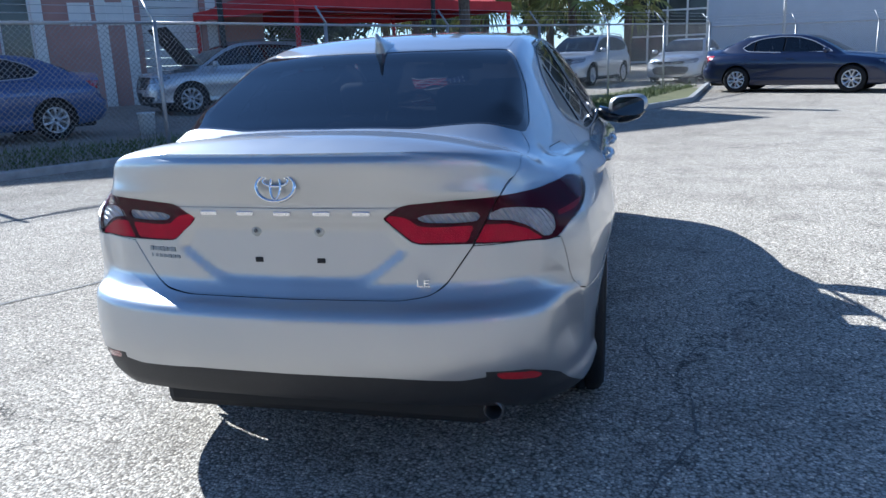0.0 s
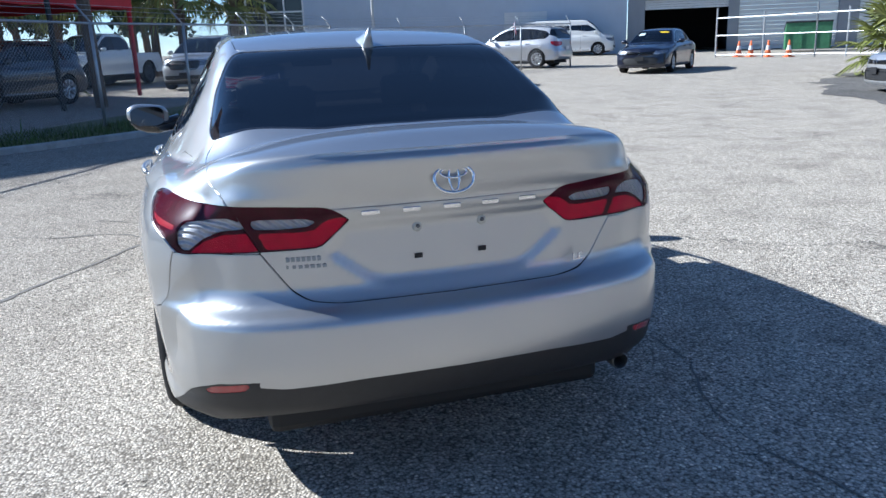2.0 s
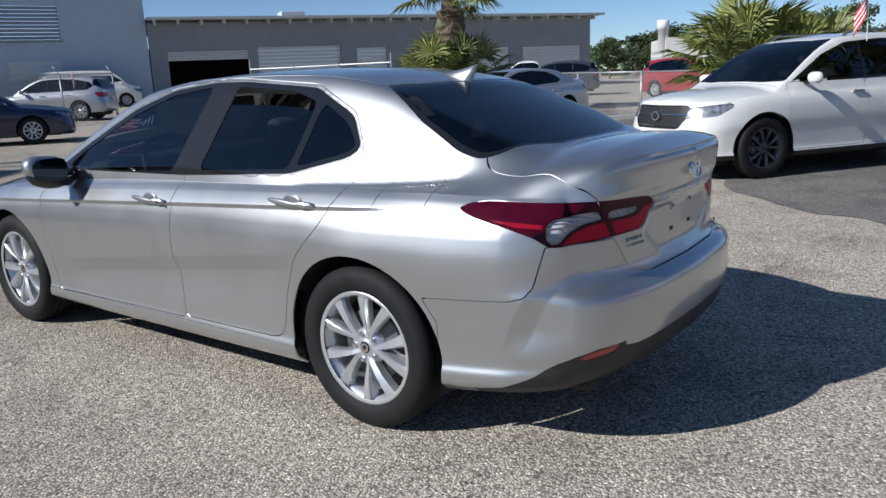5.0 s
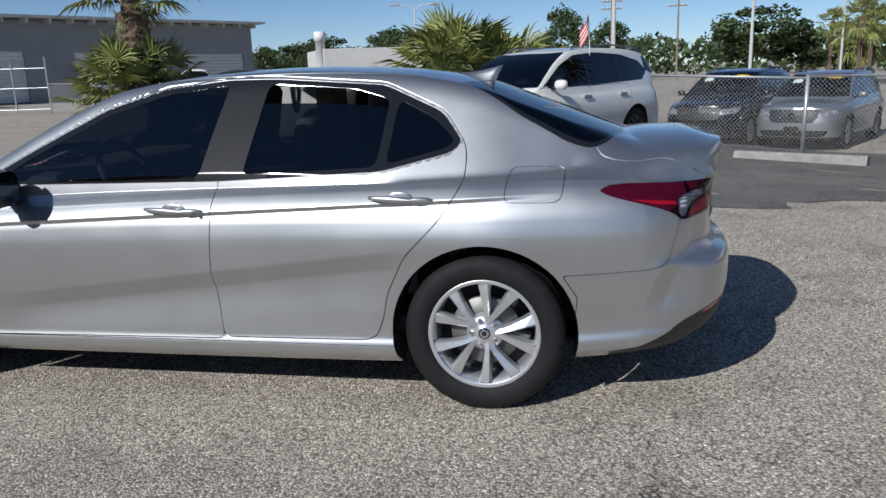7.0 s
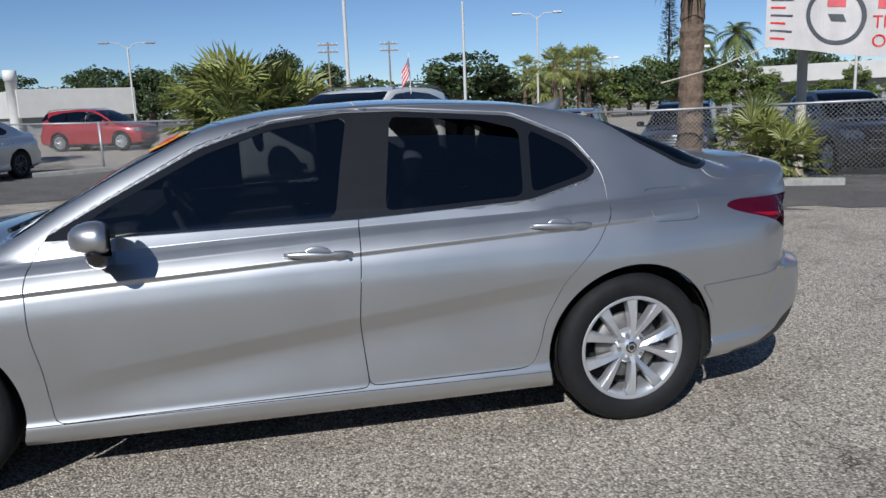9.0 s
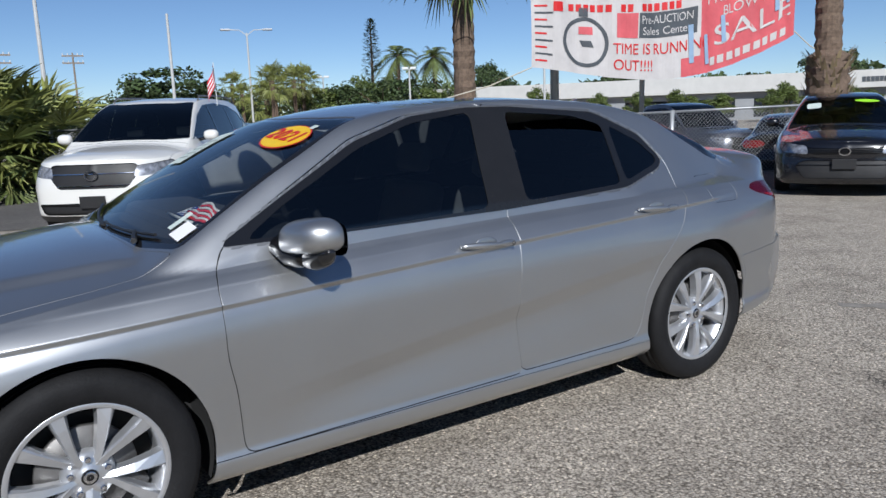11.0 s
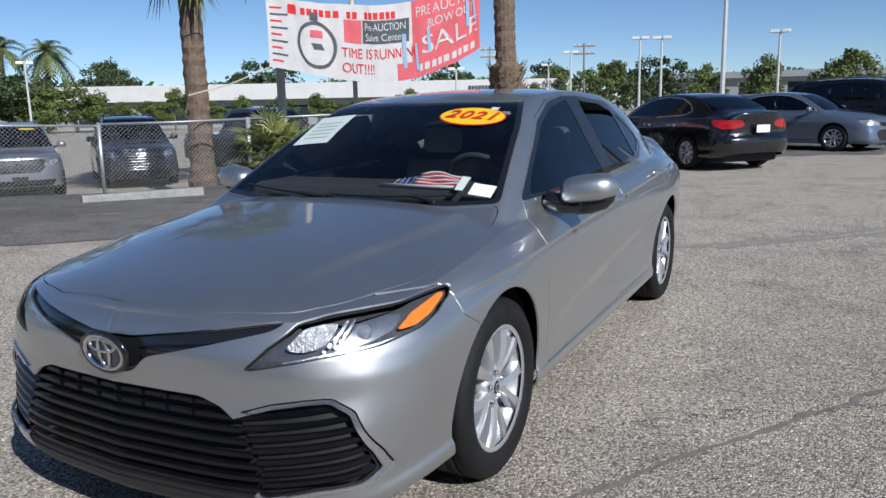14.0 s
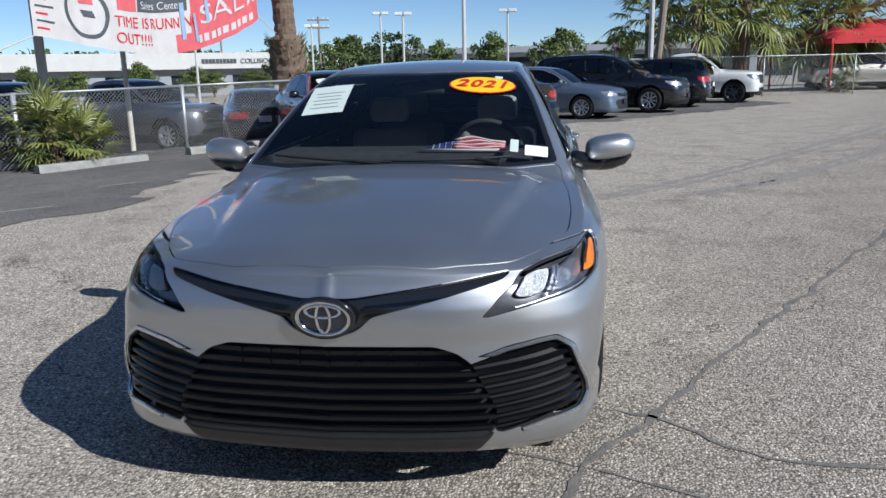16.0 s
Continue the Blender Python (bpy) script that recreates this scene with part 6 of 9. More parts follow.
        tube(bm, [(s * 0.82, my, mz - 0.06), (s * 0.95, my, mz - 0.03)], 0.025, 6)
        part("mirror_foot", bm, M["gloss_black"], mr)
        for (a, b) in K["doors"]:
            bm = bmesh.new()
            yb = (b + 0.17) * scale_y
            j = np.argmin(np.abs(base.v[:, 1] - yb) + np.abs(base.v[:, 2] - (zmin - 0.11)))
            box(bm, s * (base.v[j, 0] + 0.0), s * (base.v[j, 0] + 0.03), yb - 0.09, yb + 0.09, (zmin - 0.125) * height, (zmin - 0.10) * height, 0.006)
            part("door_handle", bm, M["satin"] if fine else mat, car)
    # plate holder and badge
    for s, yy, zz in ((1, front_y * scale_y + 0.006, 0.47 * height), (-1, rear_y * scale_y - 0.006, 0.78 * height)):
        bm = bmesh.new()
        box(bm, -0.15, 0.15, yy - 0.008, yy + 0.008, zz - 0.07, zz + 0.07, 0.004)
        part("plate_panel", bm, M["black_plastic"] if s > 0 else M["plastic_white"], car)
    bm = bmesh.new()
    gz = sum(z for _, z in K["grille"]) / len(K["grille"]) * height
    ellipse_ring(bm, 0.07, 0.05, 0.02, 0.012, Matrix.Translation((0, (front_y - 0.02) * scale_y, gz)) @ Matrix.Rotation(math.pi, 4, "Z"))
    part("front_badge", bm, M["chrome"], car)
    if kind == "suv":
        for s in (-1, 1):
            bm = bmesh.new()
            tube(bm, [(s * 0.60, y, float(pchip(K["spec"]["roof"])(y)) * height + dz) for y, dz in ((0.05, -0.02), (-0.05, 0.03), (-1.0, 0.03), (-1.75, 0.03), (-1.9, -0.03))], 0.016, 6)
            part("roof_rail", bm, M["satin_dark"], car)
    if sticker:
        wy0, wy1 = K["wind"][0], K["wind"][1]
        fr = pchip(K["spec"]["roof"])
        for cx, t, w, hh, mt, nm, shape in ((-0.33, 0.20, 0.34, 0.12, sticker if isinstance(sticker, str) else "yellow", "year_sticker", 1), (0.40, 0.35, 0.20, 0.20, "paper", "window_sheet", 0)):
            yc = wy1 + (wy0 - wy1) * t
            bm = bmesh.new()
            ring = []
            for k in range(20):
                a = 2 * math.pi * k / 20
                ca, sa = math.cos(a), math.sin(a)
                if not shape:
                    q = 1 / max(abs(ca), abs(sa))
                    ca, sa = ca * q, sa * q
                x, y = cx + ca * w / 2, yc - sa * hh / 2 * 0.8
                ring.append(bm.verts.new((x, y * scale_y, (float(fr(y)) - K["spec"].get("crown", 0.09) * x * x + 0.005) * height)))
            bm.faces.new(ring[::-1])
            part(nm, bm, M[mt], car)
    if open_hood:
        bm = bmesh.new()
        box(bm, -0.72, 0.72, 0, 1.05, -0.02, 0.02, 0.015, Matrix.Translation((0, 1.15 * scale_y, 1.12)) @ Matrix.Rotation(radians(52), 4, "X"))
        part("raised_hood", bm, M["shadow_gap"], car, "raised hood seen from below")
    return car


def chrome_bars(car, half, heights):
    """Bright bars across the grille of a parked car."""
    skin = [v.co.copy() for o in car.children if o.type == "MESH" for v in o.data.vertices if v.co.y > 1.2]
    for z in heights:
        bm = bmesh.new()
        rows = []
        for k in range(9):
            x = half * (k / 4 - 1)
            y = max([v.y for v in skin if abs(v.x - x) < 0.12 and abs(v.z - z) < 0.12] or [0.0])
            if y:
                rows.append((x, y + 0.004, z))
        if len(rows) > 2:
            tube(bm, rows, 0.013, 6)
            part("chrome_bar", bm, M["vent_bright"], car, "chrome grille bar", smooth=True)


M["lamp_bright"] = material("lamp_reflector_pale", (0.62, 0.64, 0.67), 0.25, 0.6, vary=0.5, scale=14, dark=(0.08, 0.08, 0.09))
M["navy"] = paint("navy_paint", (0.004, 0.011, 0.045), 0.3, 0.3)
M["navy_dark"] = paint("dark_navy_paint", (0.007, 0.010, 0.026), 0.3, 0.3)
M["silver2"] = paint("light_silver_paint", (0.52, 0.53, 0.55), 0.7, 0.34)
M["white_car"] = paint("pearl_white_paint", (0.74, 0.73, 0.69), 0.0, 0.35)
M["black_car"] = paint("black_paint", (0.006, 0.006, 0.008), 0.1, 0.25)
M["grey_car"] = paint("slate_grey_paint", (0.06, 0.065, 0.075), 0.5, 0.32)
M["bluegrey_car"] = paint("blue_grey_paint", (0.14, 0.175, 0.23), 0.55, 0.32)
M["blue_car"] = paint("blue_paint", (0.05, 0.10, 0.26), 0.4, 0.32)
M["red_car"] = paint("dark_red_paint", (0.30, 0.015, 0.02), 0.2, 0.32)
M["pewter_car"] = paint("pewter_paint", (0.33, 0.34, 0.36), 0.7, 0.34)
M["slate_car"] = paint("slate_blue_paint", (0.15, 0.16, 0.19), 0.6, 0.34)
M["beige_car"] = paint("beige_paint", (0.42, 0.39, 0.32), 0.5, 0.36)

random.seed(11)
parked_car("sedan", M["navy"], (6.29, 15.98), (3.85, 17.20), 1, "dark blue compact sedan parked beside the chain-link fence", "blue_sedan", sticker=False)
parked_car("sedan", M["navy_dark"], (14.44, 18.25), (16.40, 20.05), -1, "dark navy compact sedan with a yellow windshield sticker", "navy_sedan")
parked_car("suv", M["silver2"], (10.9, 27.2), (12.6, 25.2), -1, "light silver sport utility vehicle parked at the yard fence", "silver_suv", sticker=False, height=0.99)
parked_car("van", M["white_car"], (21.7, 36.8), (18.9, 38.6), 1, "old white passenger van behind the yard fence", "white_van", sticker=False)
parked_car("suv", M["silver2"], (-8.6, 11.6), (-6.8, 13.65), -1, "silver crossover with its hood raised behind the fence", "silver_crossover", sticker=False, height=0.96, open_hood=True)
parked_car("sedan", M["blue_car"], (-9.7, 4.4), (-8.3, 6.8), -1, "mid blue sedan in the shade behind the fence", "blue_saloon", sticker=False)
parked_car("suv", M["grey_car"], (-5.2, 15.2), (-3.9, 17.45), -1, "dark grey small crossover behind the chain-link fence", "grey_crossover", rim="alloy", sticker=False, height=0.93)
parked_car("suv", M["silver2"], (0.0, 21.9), (0.98, 24.53), -1, "pale silver crossover facing the grass strip", "pale_crossover", sticker=False)
parked_car("truck", M["white_car"], (-4.2, 24.2), (-2.5, 27.2), -1, "white pickup truck behind the fence", "white_pickup", sticker=False, rim="dark_alloy")
parked_car("sedan", M["silver2"], (3.6, 22.9), (4.5, 25.4), -1, "silver sedan parked behind the fence", "silver_saloon", sticker=False)
parked_car("sedan", M["white_car"], (6.6, 26.6), (7.5, 29.1), -1, "white sedan parked behind the fence", "white_saloon", sticker=False)
parked_car("sedan", M["silver2"], (13.42, 7.36), (15.94, 6.34), -1, "silver compact sedan with dark alloy wheels on asphalt", "silver_compact", rim="dark_alloy", sticker=False, fine=True)
parked_car("suv", M["white_car"], (6.65, -1.02), (9.0, -2.58), -1, "pearl white three-row sport utility vehicle with a window flag", "white_suv", rim="dark_alloy", sticker=False, fine=True, height=1.01)
parked_car("suv", M["pewter_car"], (13.6, -7.25), (15.9, -8.6), -1, "silver compact luxury crossover behind the fence", "silver_luxury_crossover", height=0.96)
parked_car("suv", M["black_car"], (14.1, -5.4), (16.4, -6.75), -1, "black sport utility vehicle with a yellow windshield sticker", "black_suv")
chrome_bars(parked_car("suv", M["grey_car"], (14.04, -8.6), (16.33, -10.21), 1, "dark grey sport utility vehicle behind the fence", "grey_suv", sticker=False), 0.34, [0.46 + 0.062 * k for k in range(7)])
chrome_bars(parked_car("truck", M["grey_car"], (10.9, -11.5), (14.3, -12.28), 1, "dark grey pickup truck behind the fence", "grey_pickup", sticker=False), 0.5, (0.62, 0.80, 0.98))
chrome_bars(parked_car("truck", M["slate_car"], (8.88, -13.94), (12.39, -14.74), 1, "slate grey pickup truck with a barred grille behind the fence", "slate_pickup", sticker=False), 0.5, (0.62, 0.80, 0.98))
parked_car("sedan", M["black_car"], (6.6, -16.2), (5.4, -13.8), 1, "black sedan with dark red tint behind the fence", "black_saloon", sticker=False)
parked_car("sedan", M["black_car"], (2.1, -9.9), (3.45, -12.2), -1, "black sedan with a lime green windshield sticker", "black_sedan", sticker="lime", fine=True)
parked_car("sedan", M["black_car"], (2.7, -13.1), (0.74, -11.28), -1, "black sedan seen from its rear with a blank plate", "black_mid_sedan", sticker=False, fine=True)
parked_car("sedan", M["bluegrey_car"], (-1.68, -16.8), (0.75, -17.75), 1, "blue grey compact sedan parked in a row", "blue_grey_sedan", sticker=False)
parked_car("suv", M["black_car"], (-3.8, -19.3), (-1.1, -20.4), 1, "black large sport utility vehicle in the row", "large_black_suv", height=1.06, sticker=False)
parked_car("suv", M["black_car"], (-2.7, -22.9), (-5.1, -22.0), -1, "black crossover with red tail lamps in the row", "black_crossover", sticker=False, height=0.97)
parked_car("truck", M["white_car"], (-7.5, -24.8), (-4.4, -26.0), 1, "white pickup truck parked in the row", "white_row_pickup", rim="dark_alloy", sticker=False)
parked_car("truck", M["beige_car"], (-18.0, -36.2), (-14.7, -36.0), 1, "beige pickup truck behind the far fence", "beige_pickup", sticker=False)
parked_car("suv", M["red_car"], (28.7, 6.6), (29.7, 9.15), 1, "bright red sport utility vehicle beyond the fence", "red_suv", sticker=False)
parked_car("suv", M["grey_car"], (31.0, 16.5), (32.2, 14.0), -1, "dark sport utility vehicle beyond the fence", "far_dark_suv", sticker=False)
parked_car("truck", M["white_car"], (36.5, 21.5), (38.3, 18.6), -1, "white covered pickup truck by the warehouse", "far_white_pickup", sticker=False)



# ---------------------------------------------------------------- ground
def strip_mesh(name, mat, outline, lift, label, category, step=2.0, kind="structure", ragged=0.0):
    """A patch of ground inside a convex or concave outline, draped over the lot."""
    xs, ys = [p[0] for p in outline], [p[1] for p in outline]
    gx, gy = np.arange(math.floor(min(xs) / 2) * 2, max(xs) + 2, step), np.arange(math.floor(min(ys) / 2) * 2, max(ys) + 2, step)
    X, Y = np.meshgrid(gx, gy, indexing="ij")
    v = np.stack([X.ravel(), Y.ravel(), ground_z(X, Y).ravel() + lift], 1)
    n = len(gy)
    i, j = np.meshgrid(np.arange(len(gx) - 1), np.arange(n - 1), indexing="ij")
    a = i * n + j
    t = np.concatenate([np.stack([a, a + n, a + n + 1], -1).reshape(-1, 3), np.stack([a, a + n + 1, a + 1], -1).reshape(-1, 3)])
    sk = Skin(v, np.tile(np.array([0, 0, 1.0]), (len(v), 1)), t)
    wob = np.array([noise.noise(Vector((x * 0.9, y * 0.9, 3.0))) + 0.5 * noise.noise(Vector((x * 3.1, y * 3.1, 7.0))) for x, y in sk.v[:, :2]]) * ragged
    sk = sk.cut(sd_poly(outline, sk.v[:, 0], sk.v[:, 1]) + wob)
    ob = sk.make(name, mat, None)
    return tagged(ob, label, category, "", kind)


def ground_sheet():
    xs = np.unique(np.concatenate([[-2500, -600, -200, -100, -70], np.arange(-50, 71, 2.0), [100, 200, 600, 2500]]))
    ys = np.unique(np.concatenate([[-2500, -600, -200, -120, -80], np.arange(-60, 61, 2.0), [100, 200, 600, 2500]]))
    bm = bmesh.new()
    g = [[bm.verts.new((x, y, float(ground_z(x, y)))) for y in ys] for x in xs]
    for i in range(len(xs) - 1):
        for j in range(len(ys) - 1):
            bm.faces.new((g[i][j], g[i + 1][j], g[i + 1][j + 1], g[i][j + 1]))
    part("ground", bm, M["asphalt"], smooth=True, label="worn pale grey asphalt car park with cracks", category="ground", kind="structure")


ground_sheet()
strip_mesh("pavement", M["asphalt_dark"], [(4.0, -2.6), (4.3, -6.4), (3.2, -10.5), (-0.5, -14), (-5.0, -19), (-9.5, -24.5), (-7.5, -29), (6, -21), (10, -12), (11.0, -5.0), (14.5, 0), (18.0, 5.0), (21.5, 12.5), (17.0, 14.0), (12, 9.0), (9.6, 2.3)], 0.007, "darker asphalt parking strip along the fence", "pavement", step=0.4, ragged=0.75)
strip_mesh("lawn", M["soil"], [(-13, -4.5), (-9.2, -1.0), (-4.4, 6.9), (0.3, 10.9), (2.4, 14.5), (3.4, 20.6), (2.3, 21.2), (-3.2, 11.4), (-8.2, 2.4), (-14, -3)], 0.03, "patchy grass strip along the chain-link fence", "grass")


def kerb(points, name, label):
    bm = bmesh.new()
    for (x0, y0), (x1, y1) in zip(points, points[1:]):
        d = Vector((x1 - x0, y1 - y0, 0))
        n = max(2, int(d.length / 1.5))
        u = d.normalized()
        w = Vector((-u.y, u.x, 0)) * 0.07
        prev = None
        for k in range(n + 1):
            p = Vector((x0, y0, 0)) + d * k / n
            z = float(ground_z(p.x, p.y))
            ring = [bm.verts.new((*(p + w * s).xy, z + h)) for s, h in ((-1, -0.05), (-1, 0.085), (-0.8, 0.10), (0.8, 0.10), (1, 0.085), (1, -0.05))]
            if prev:
                for i in range(5):
                    bm.faces.new((prev[i], prev[i + 1], ring[i + 1], ring[i]))
            prev = ring
    part(name, bm, M["concrete"], label=label, category="kerb", kind="structure")


kerb([(-13, -4.4), (-9.1, -1.0), (-4.3, 6.9), (0.4, 10.9), (2.5, 14.5), (3.5, 20.6)], "kerb_1", "worn concrete kerb of the grass strip")


def grass_tufts():
    rnd = random.Random(5)
    v, t = [], []
    line = [((-9.2, -0.8), (-4.4, 7.0), 2.0), ((-4.4, 7.0), (0.2, 10.9), 1.8), ((0.2, 10.9), (3.3, 20.4), 1.2)]
    for (a, b, w) in line:
        for _ in range(5200):
            s = rnd.random()
            x, y = a[0] + (b[0] - a[0]) * s, a[1] + (b[1] - a[1]) * s
            dx, dy = b[0] - a[0], b[1] - a[1]
            l = math.hypot(dx, dy)
            o = rnd.random() * w + 0.1
            x, y = x - dy / l * o, y + dx / l * o
            h = 0.04 + 0.16 * rnd.random() ** 3
            if rnd.random() < 0.02:
                h *= 2.2
            an = rnd.random() * math.pi
            z = float(ground_z(x, y)) + 0.01
            k = len(v)
            c, s2 = math.cos(an) * 0.012, math.sin(an) * 0.012
            v += [(x - c, y - s2, z), (x + c, y + s2, z), (x + rnd.uniform(-0.05, 0.05), y + rnd.uniform(-0.05, 0.05), z + h)]
            t.append((k, k + 1, k + 2))
    me = bpy.data.meshes.new("grass")
    me.from_pydata(v, [], t)
    me.materials.append(M["grass"])
    tagged(new("grass", me), "rough green and dry grass blades", "grass", "", "stuff")


grass_tufts()


# ---------------------------------------------------------------- fences
def chain_fence(name, points, height, label, spacing=3.1, arms=False, mesh=True, pitch=0.075, rail=True, group="chain-link fences"):
    fence = thing(name, Matrix.Translation((points[0][0], points[0][1], 0)), label, "fence", group)
    o = Vector((points[0][0], points[0][1], 0))
    wires = ([], [])
    for (x0, y0), (x1, y1) in zip(points, points[1:]):
        a, b = Vector((x0, y0, 0)) - o, Vector((x1, y1, 0)) - o
        L = (b - a).length
        u = (b - a) / L
        side = Vector((-u.y, u.x, 0))
        n = max(1, round(L / spacing))
        gz = lambda p: float(ground_z(p.x + o.x, p.y + o.y))
        for k in range(n + 1):
            p = a + u * L * k / n
            z = gz(p)
            bm = bmesh.new()
            lean = random.uniform(-0.03, 0.03)
            tube(bm, [(p.x, p.y, z - 0.1), (p.x + lean * u.x, p.y + lean * u.y, z + height + 0.03)], 0.03, 10)
            if arms:
                top = Vector((p.x, p.y, z + height + 0.02))
                tube(bm, [top, top + side * 0.26 + Vector((0, 0, 0.30))], 0.018, 6)
            part("post", bm, M["galv"], fence, smooth=True)
        if rail:
            bm = bmesh.new()
            m = max(2, int(L / 2))
            tube(bm, [(*(a + u * L * k / m).xy, gz(a + u * L * k / m) + height) for k in range(m + 1)], 0.021, 8)
            part("top_rail", bm, M["galv"], fence, smooth=True)
        if arms:
            bm = bmesh.new()
            for q in (0.35, 0.7, 1.0):
                tube(bm, [(*(a + u * L * k / 4 + side * 0.26 * q).xy, gz(a + u * L * k / 4) + height + 0.02 + 0.30 * q) for k in range(5)], 0.0045, 4)
            part("barbed_wire", bm, M["galv"], fence)
        if mesh:
            k = -height
            while k < L:
                for s in (0, 1):
                    s0, s1 = max(0.0, k), min(L, k + height)
                    h0, h1 = s0 - k, s1 - k
                    if s:
                        h0, h1 = height - h0, height - h1
                    p0, p1 = a + u * s0, a + u * s1
                    q0, q1 = Vector((p0.x, p0.y, gz(p0) + 0.03 + h0)), Vector((p1.x, p1.y, gz(p1) + 0.03 + h1))
                    d = (q1 - q0).normalized()
                    w = d.cross(side) * 0.0029
                    f = side * 0.0029
                    i = len(wires[0])
                    wires[0].extend([tuple(q0 + w), tuple(q0 + f), tuple(q0 - w), tuple(q0 - f), tuple(q1 + w), tuple(q1 + f), tuple(q1 - w), tuple(q1 - f)])
                    for e in range(4):
                        wires[1].append((i + e, i + (e + 1) % 4, i + 4 + (e + 1) % 4, i + 4 + e))
                k += pitch
    if mesh:
        me = bpy.data.meshes.new("wire_mesh")
        me.from_pydata(wires[0], [], wires[1])
        me.materials.append(M["wire"])
        ob = new("wire_mesh", me)
        ob.parent = fence
        tagged(ob, "woven wire mesh", kind="stuff")
    return fence


random.seed(3)
chain_fence("chain_link_fence", [(-9.9, -2.6), (-5.4, 5.5), (3.6, 21.6)], 1.85, "tall galvanised chain-link fence with angled post arms", 3.2, True)
chain_fence("chain_link_fence", [(3.6, 21.6), (14.34, 25.6)], 1.75, "tall chain-link fence with barbed wire at the yard", 3.0, True)
chain_fence("chain_link_fence", [(25.3, 20.3), (21.3, 12.5), (17.3, 4.8), (13.6, -0.3), (9.9, -5.4)], 1.25, "low chain-link fence beside the parking strip", 3.1)
chain_fence("chain_link_fence", [(9.9, -5.4), (8.2, -7.4), (6.5, -10.1), (3.6, -15.4)], 1.28, "low chain-link fence with sagging wire beside palms", 3.2)
chain_fence("chain_link_fence", [(1.5, -24.5), (-6.0, -29.5), (-22.0, -33.0)], 1.7, "distant chain-link fence behind the parked row", 4.0, pitch=0.12)


def yard_gate(points, h):
    gate = thing("yard_gate", Matrix.Translation((points[0][0], points[0][1], float(ground_z(*points[0])))), "galvanised swing gate with tube frames", "gate")
    o = Vector((points[0][0], points[0][1], 0))
    for (x0, y0), (x1, y1) in zip(points, points[1:]):
        a, b = Vector((x0, y0, 0)) - o, Vector((x1, y1, 0)) - o
        for p in (a, b, (a + b) / 2):
            bm = bmesh.new()
            tube(bm, [(p.x, p.y, 0), (p.x, p.y, h + (0.25 if p != (a + b) / 2 else 0))], 0.04, 8)
            part("gate_post", bm, M["galv"], gate)
        for z in (0.12, h * 0.5, h * 0.9):
            bm = bmesh.new()
            tube(bm, [(a.x, a.y, z), (b.x, b.y, z)], 0.028, 8)
            part("gate_rail", bm, M["galv"], gate)


yard_gate([(23.0, 27.6), (24.6, 23.0), (25.3, 20.3)], 2.0)


def wheel_stop(x, y, a):
    ws = thing("wheel_stop", Matrix.Translation((x, y, float(ground_z(x, y)))) @ Matrix.Rotation(a, 4, "Z"), "white weathered concrete wheel stop at the fence", "wheel stop", "wheel stops")
    bm = bmesh.new()
    pts = [(-0.10, 0), (-0.085, 0.10), (-0.06, 0.13), (0.06, 0.13), (0.085, 0.10), (0.10, 0)]
    prism(bm, pts, 1.9, Matrix.Translation((0, -0.95, 0)))
    bmesh.ops.recalc_face_normals(bm, faces=bm.faces[:])
    part("stop_block", bm, M["white_stop"], ws)
    return ws


M["white_stop"] = material("white_worn_concrete", (0.30, 0.292, 0.27), 0.9, vary=0.3, scale=7, bump=0.4, bump_scale=60)
first = None
for (x, y) in ((8.35, -4.95), (6.93, -7.5), (5.45, -9.8), (4.4, -11.9), (13.0, 0.6), (16.6, 5.4)):
    wheel_stop(x, y, math.atan2(-0.53, 0.85) + (math.pi if x > 10 else 0) if x < 10 else math.atan2(-0.57, -0.82))


# ---------------------------------------------------------------- buildings
def wall_frame(a, b):
    """Pose whose x runs from a to b along the ground and whose -y looks to the right of that way."""
    d = Vector((b[0] - a[0], b[1] - a[1], 0))
    return Matrix.Translation((a[0], a[1], float(ground_z(*a)))) @ Matrix.Rotation(math.atan2(d.y, d.x), 4, "Z"), d.length


def wall_with_holes(bm, L, z0, z1, holes, thick=0.3):
    """A wall along x with rectangular holes (x0, x1, z0, z1) through it."""
    xs = sorted({0, L, *[h[0] for h in holes], *[h[1] for h in holes]})
    zs = sorted({z0, z1, *[h[2] for h in holes], *[h[3] for h in holes]})
    solid = lambda i, k: 0 <= i < len(xs) - 1 and 0 <= k < len(zs) - 1 and not any(h[0] < (xs[i] + xs[i + 1]) / 2 < h[1] and h[2] < (zs[k] + zs[k + 1]) / 2 < h[3] for h in holes)
    made = {}

    def at(i, k, y):
        if (i, k, y) not in made:
            made[i, k, y] = bm.verts.new((xs[i], y, zs[k]))
        return made[i, k, y]

    for i in range(len(xs) - 1):
        for k in range(len(zs) - 1):
            if not solid(i, k):
                continue
            c = ((i, k), (i + 1, k), (i + 1, k + 1), (i, k + 1))
            bm.faces.new([at(*q, 0) for q in c])
            bm.faces.new([at(*q, thick) for q in c[::-1]])
            for n, (a, b) in enumerate(((c[0], c[1]), (c[1], c[2]), (c[2], c[3]), (c[3], c[0]))):
                if not solid(i + (0, 1, 0, -1)[n], k + (-1, 0, 1, 0)[n]):
                    bm.faces.new([at(*b, 0), at(*a, 0), at(*a, thick), at(*b, thick)])


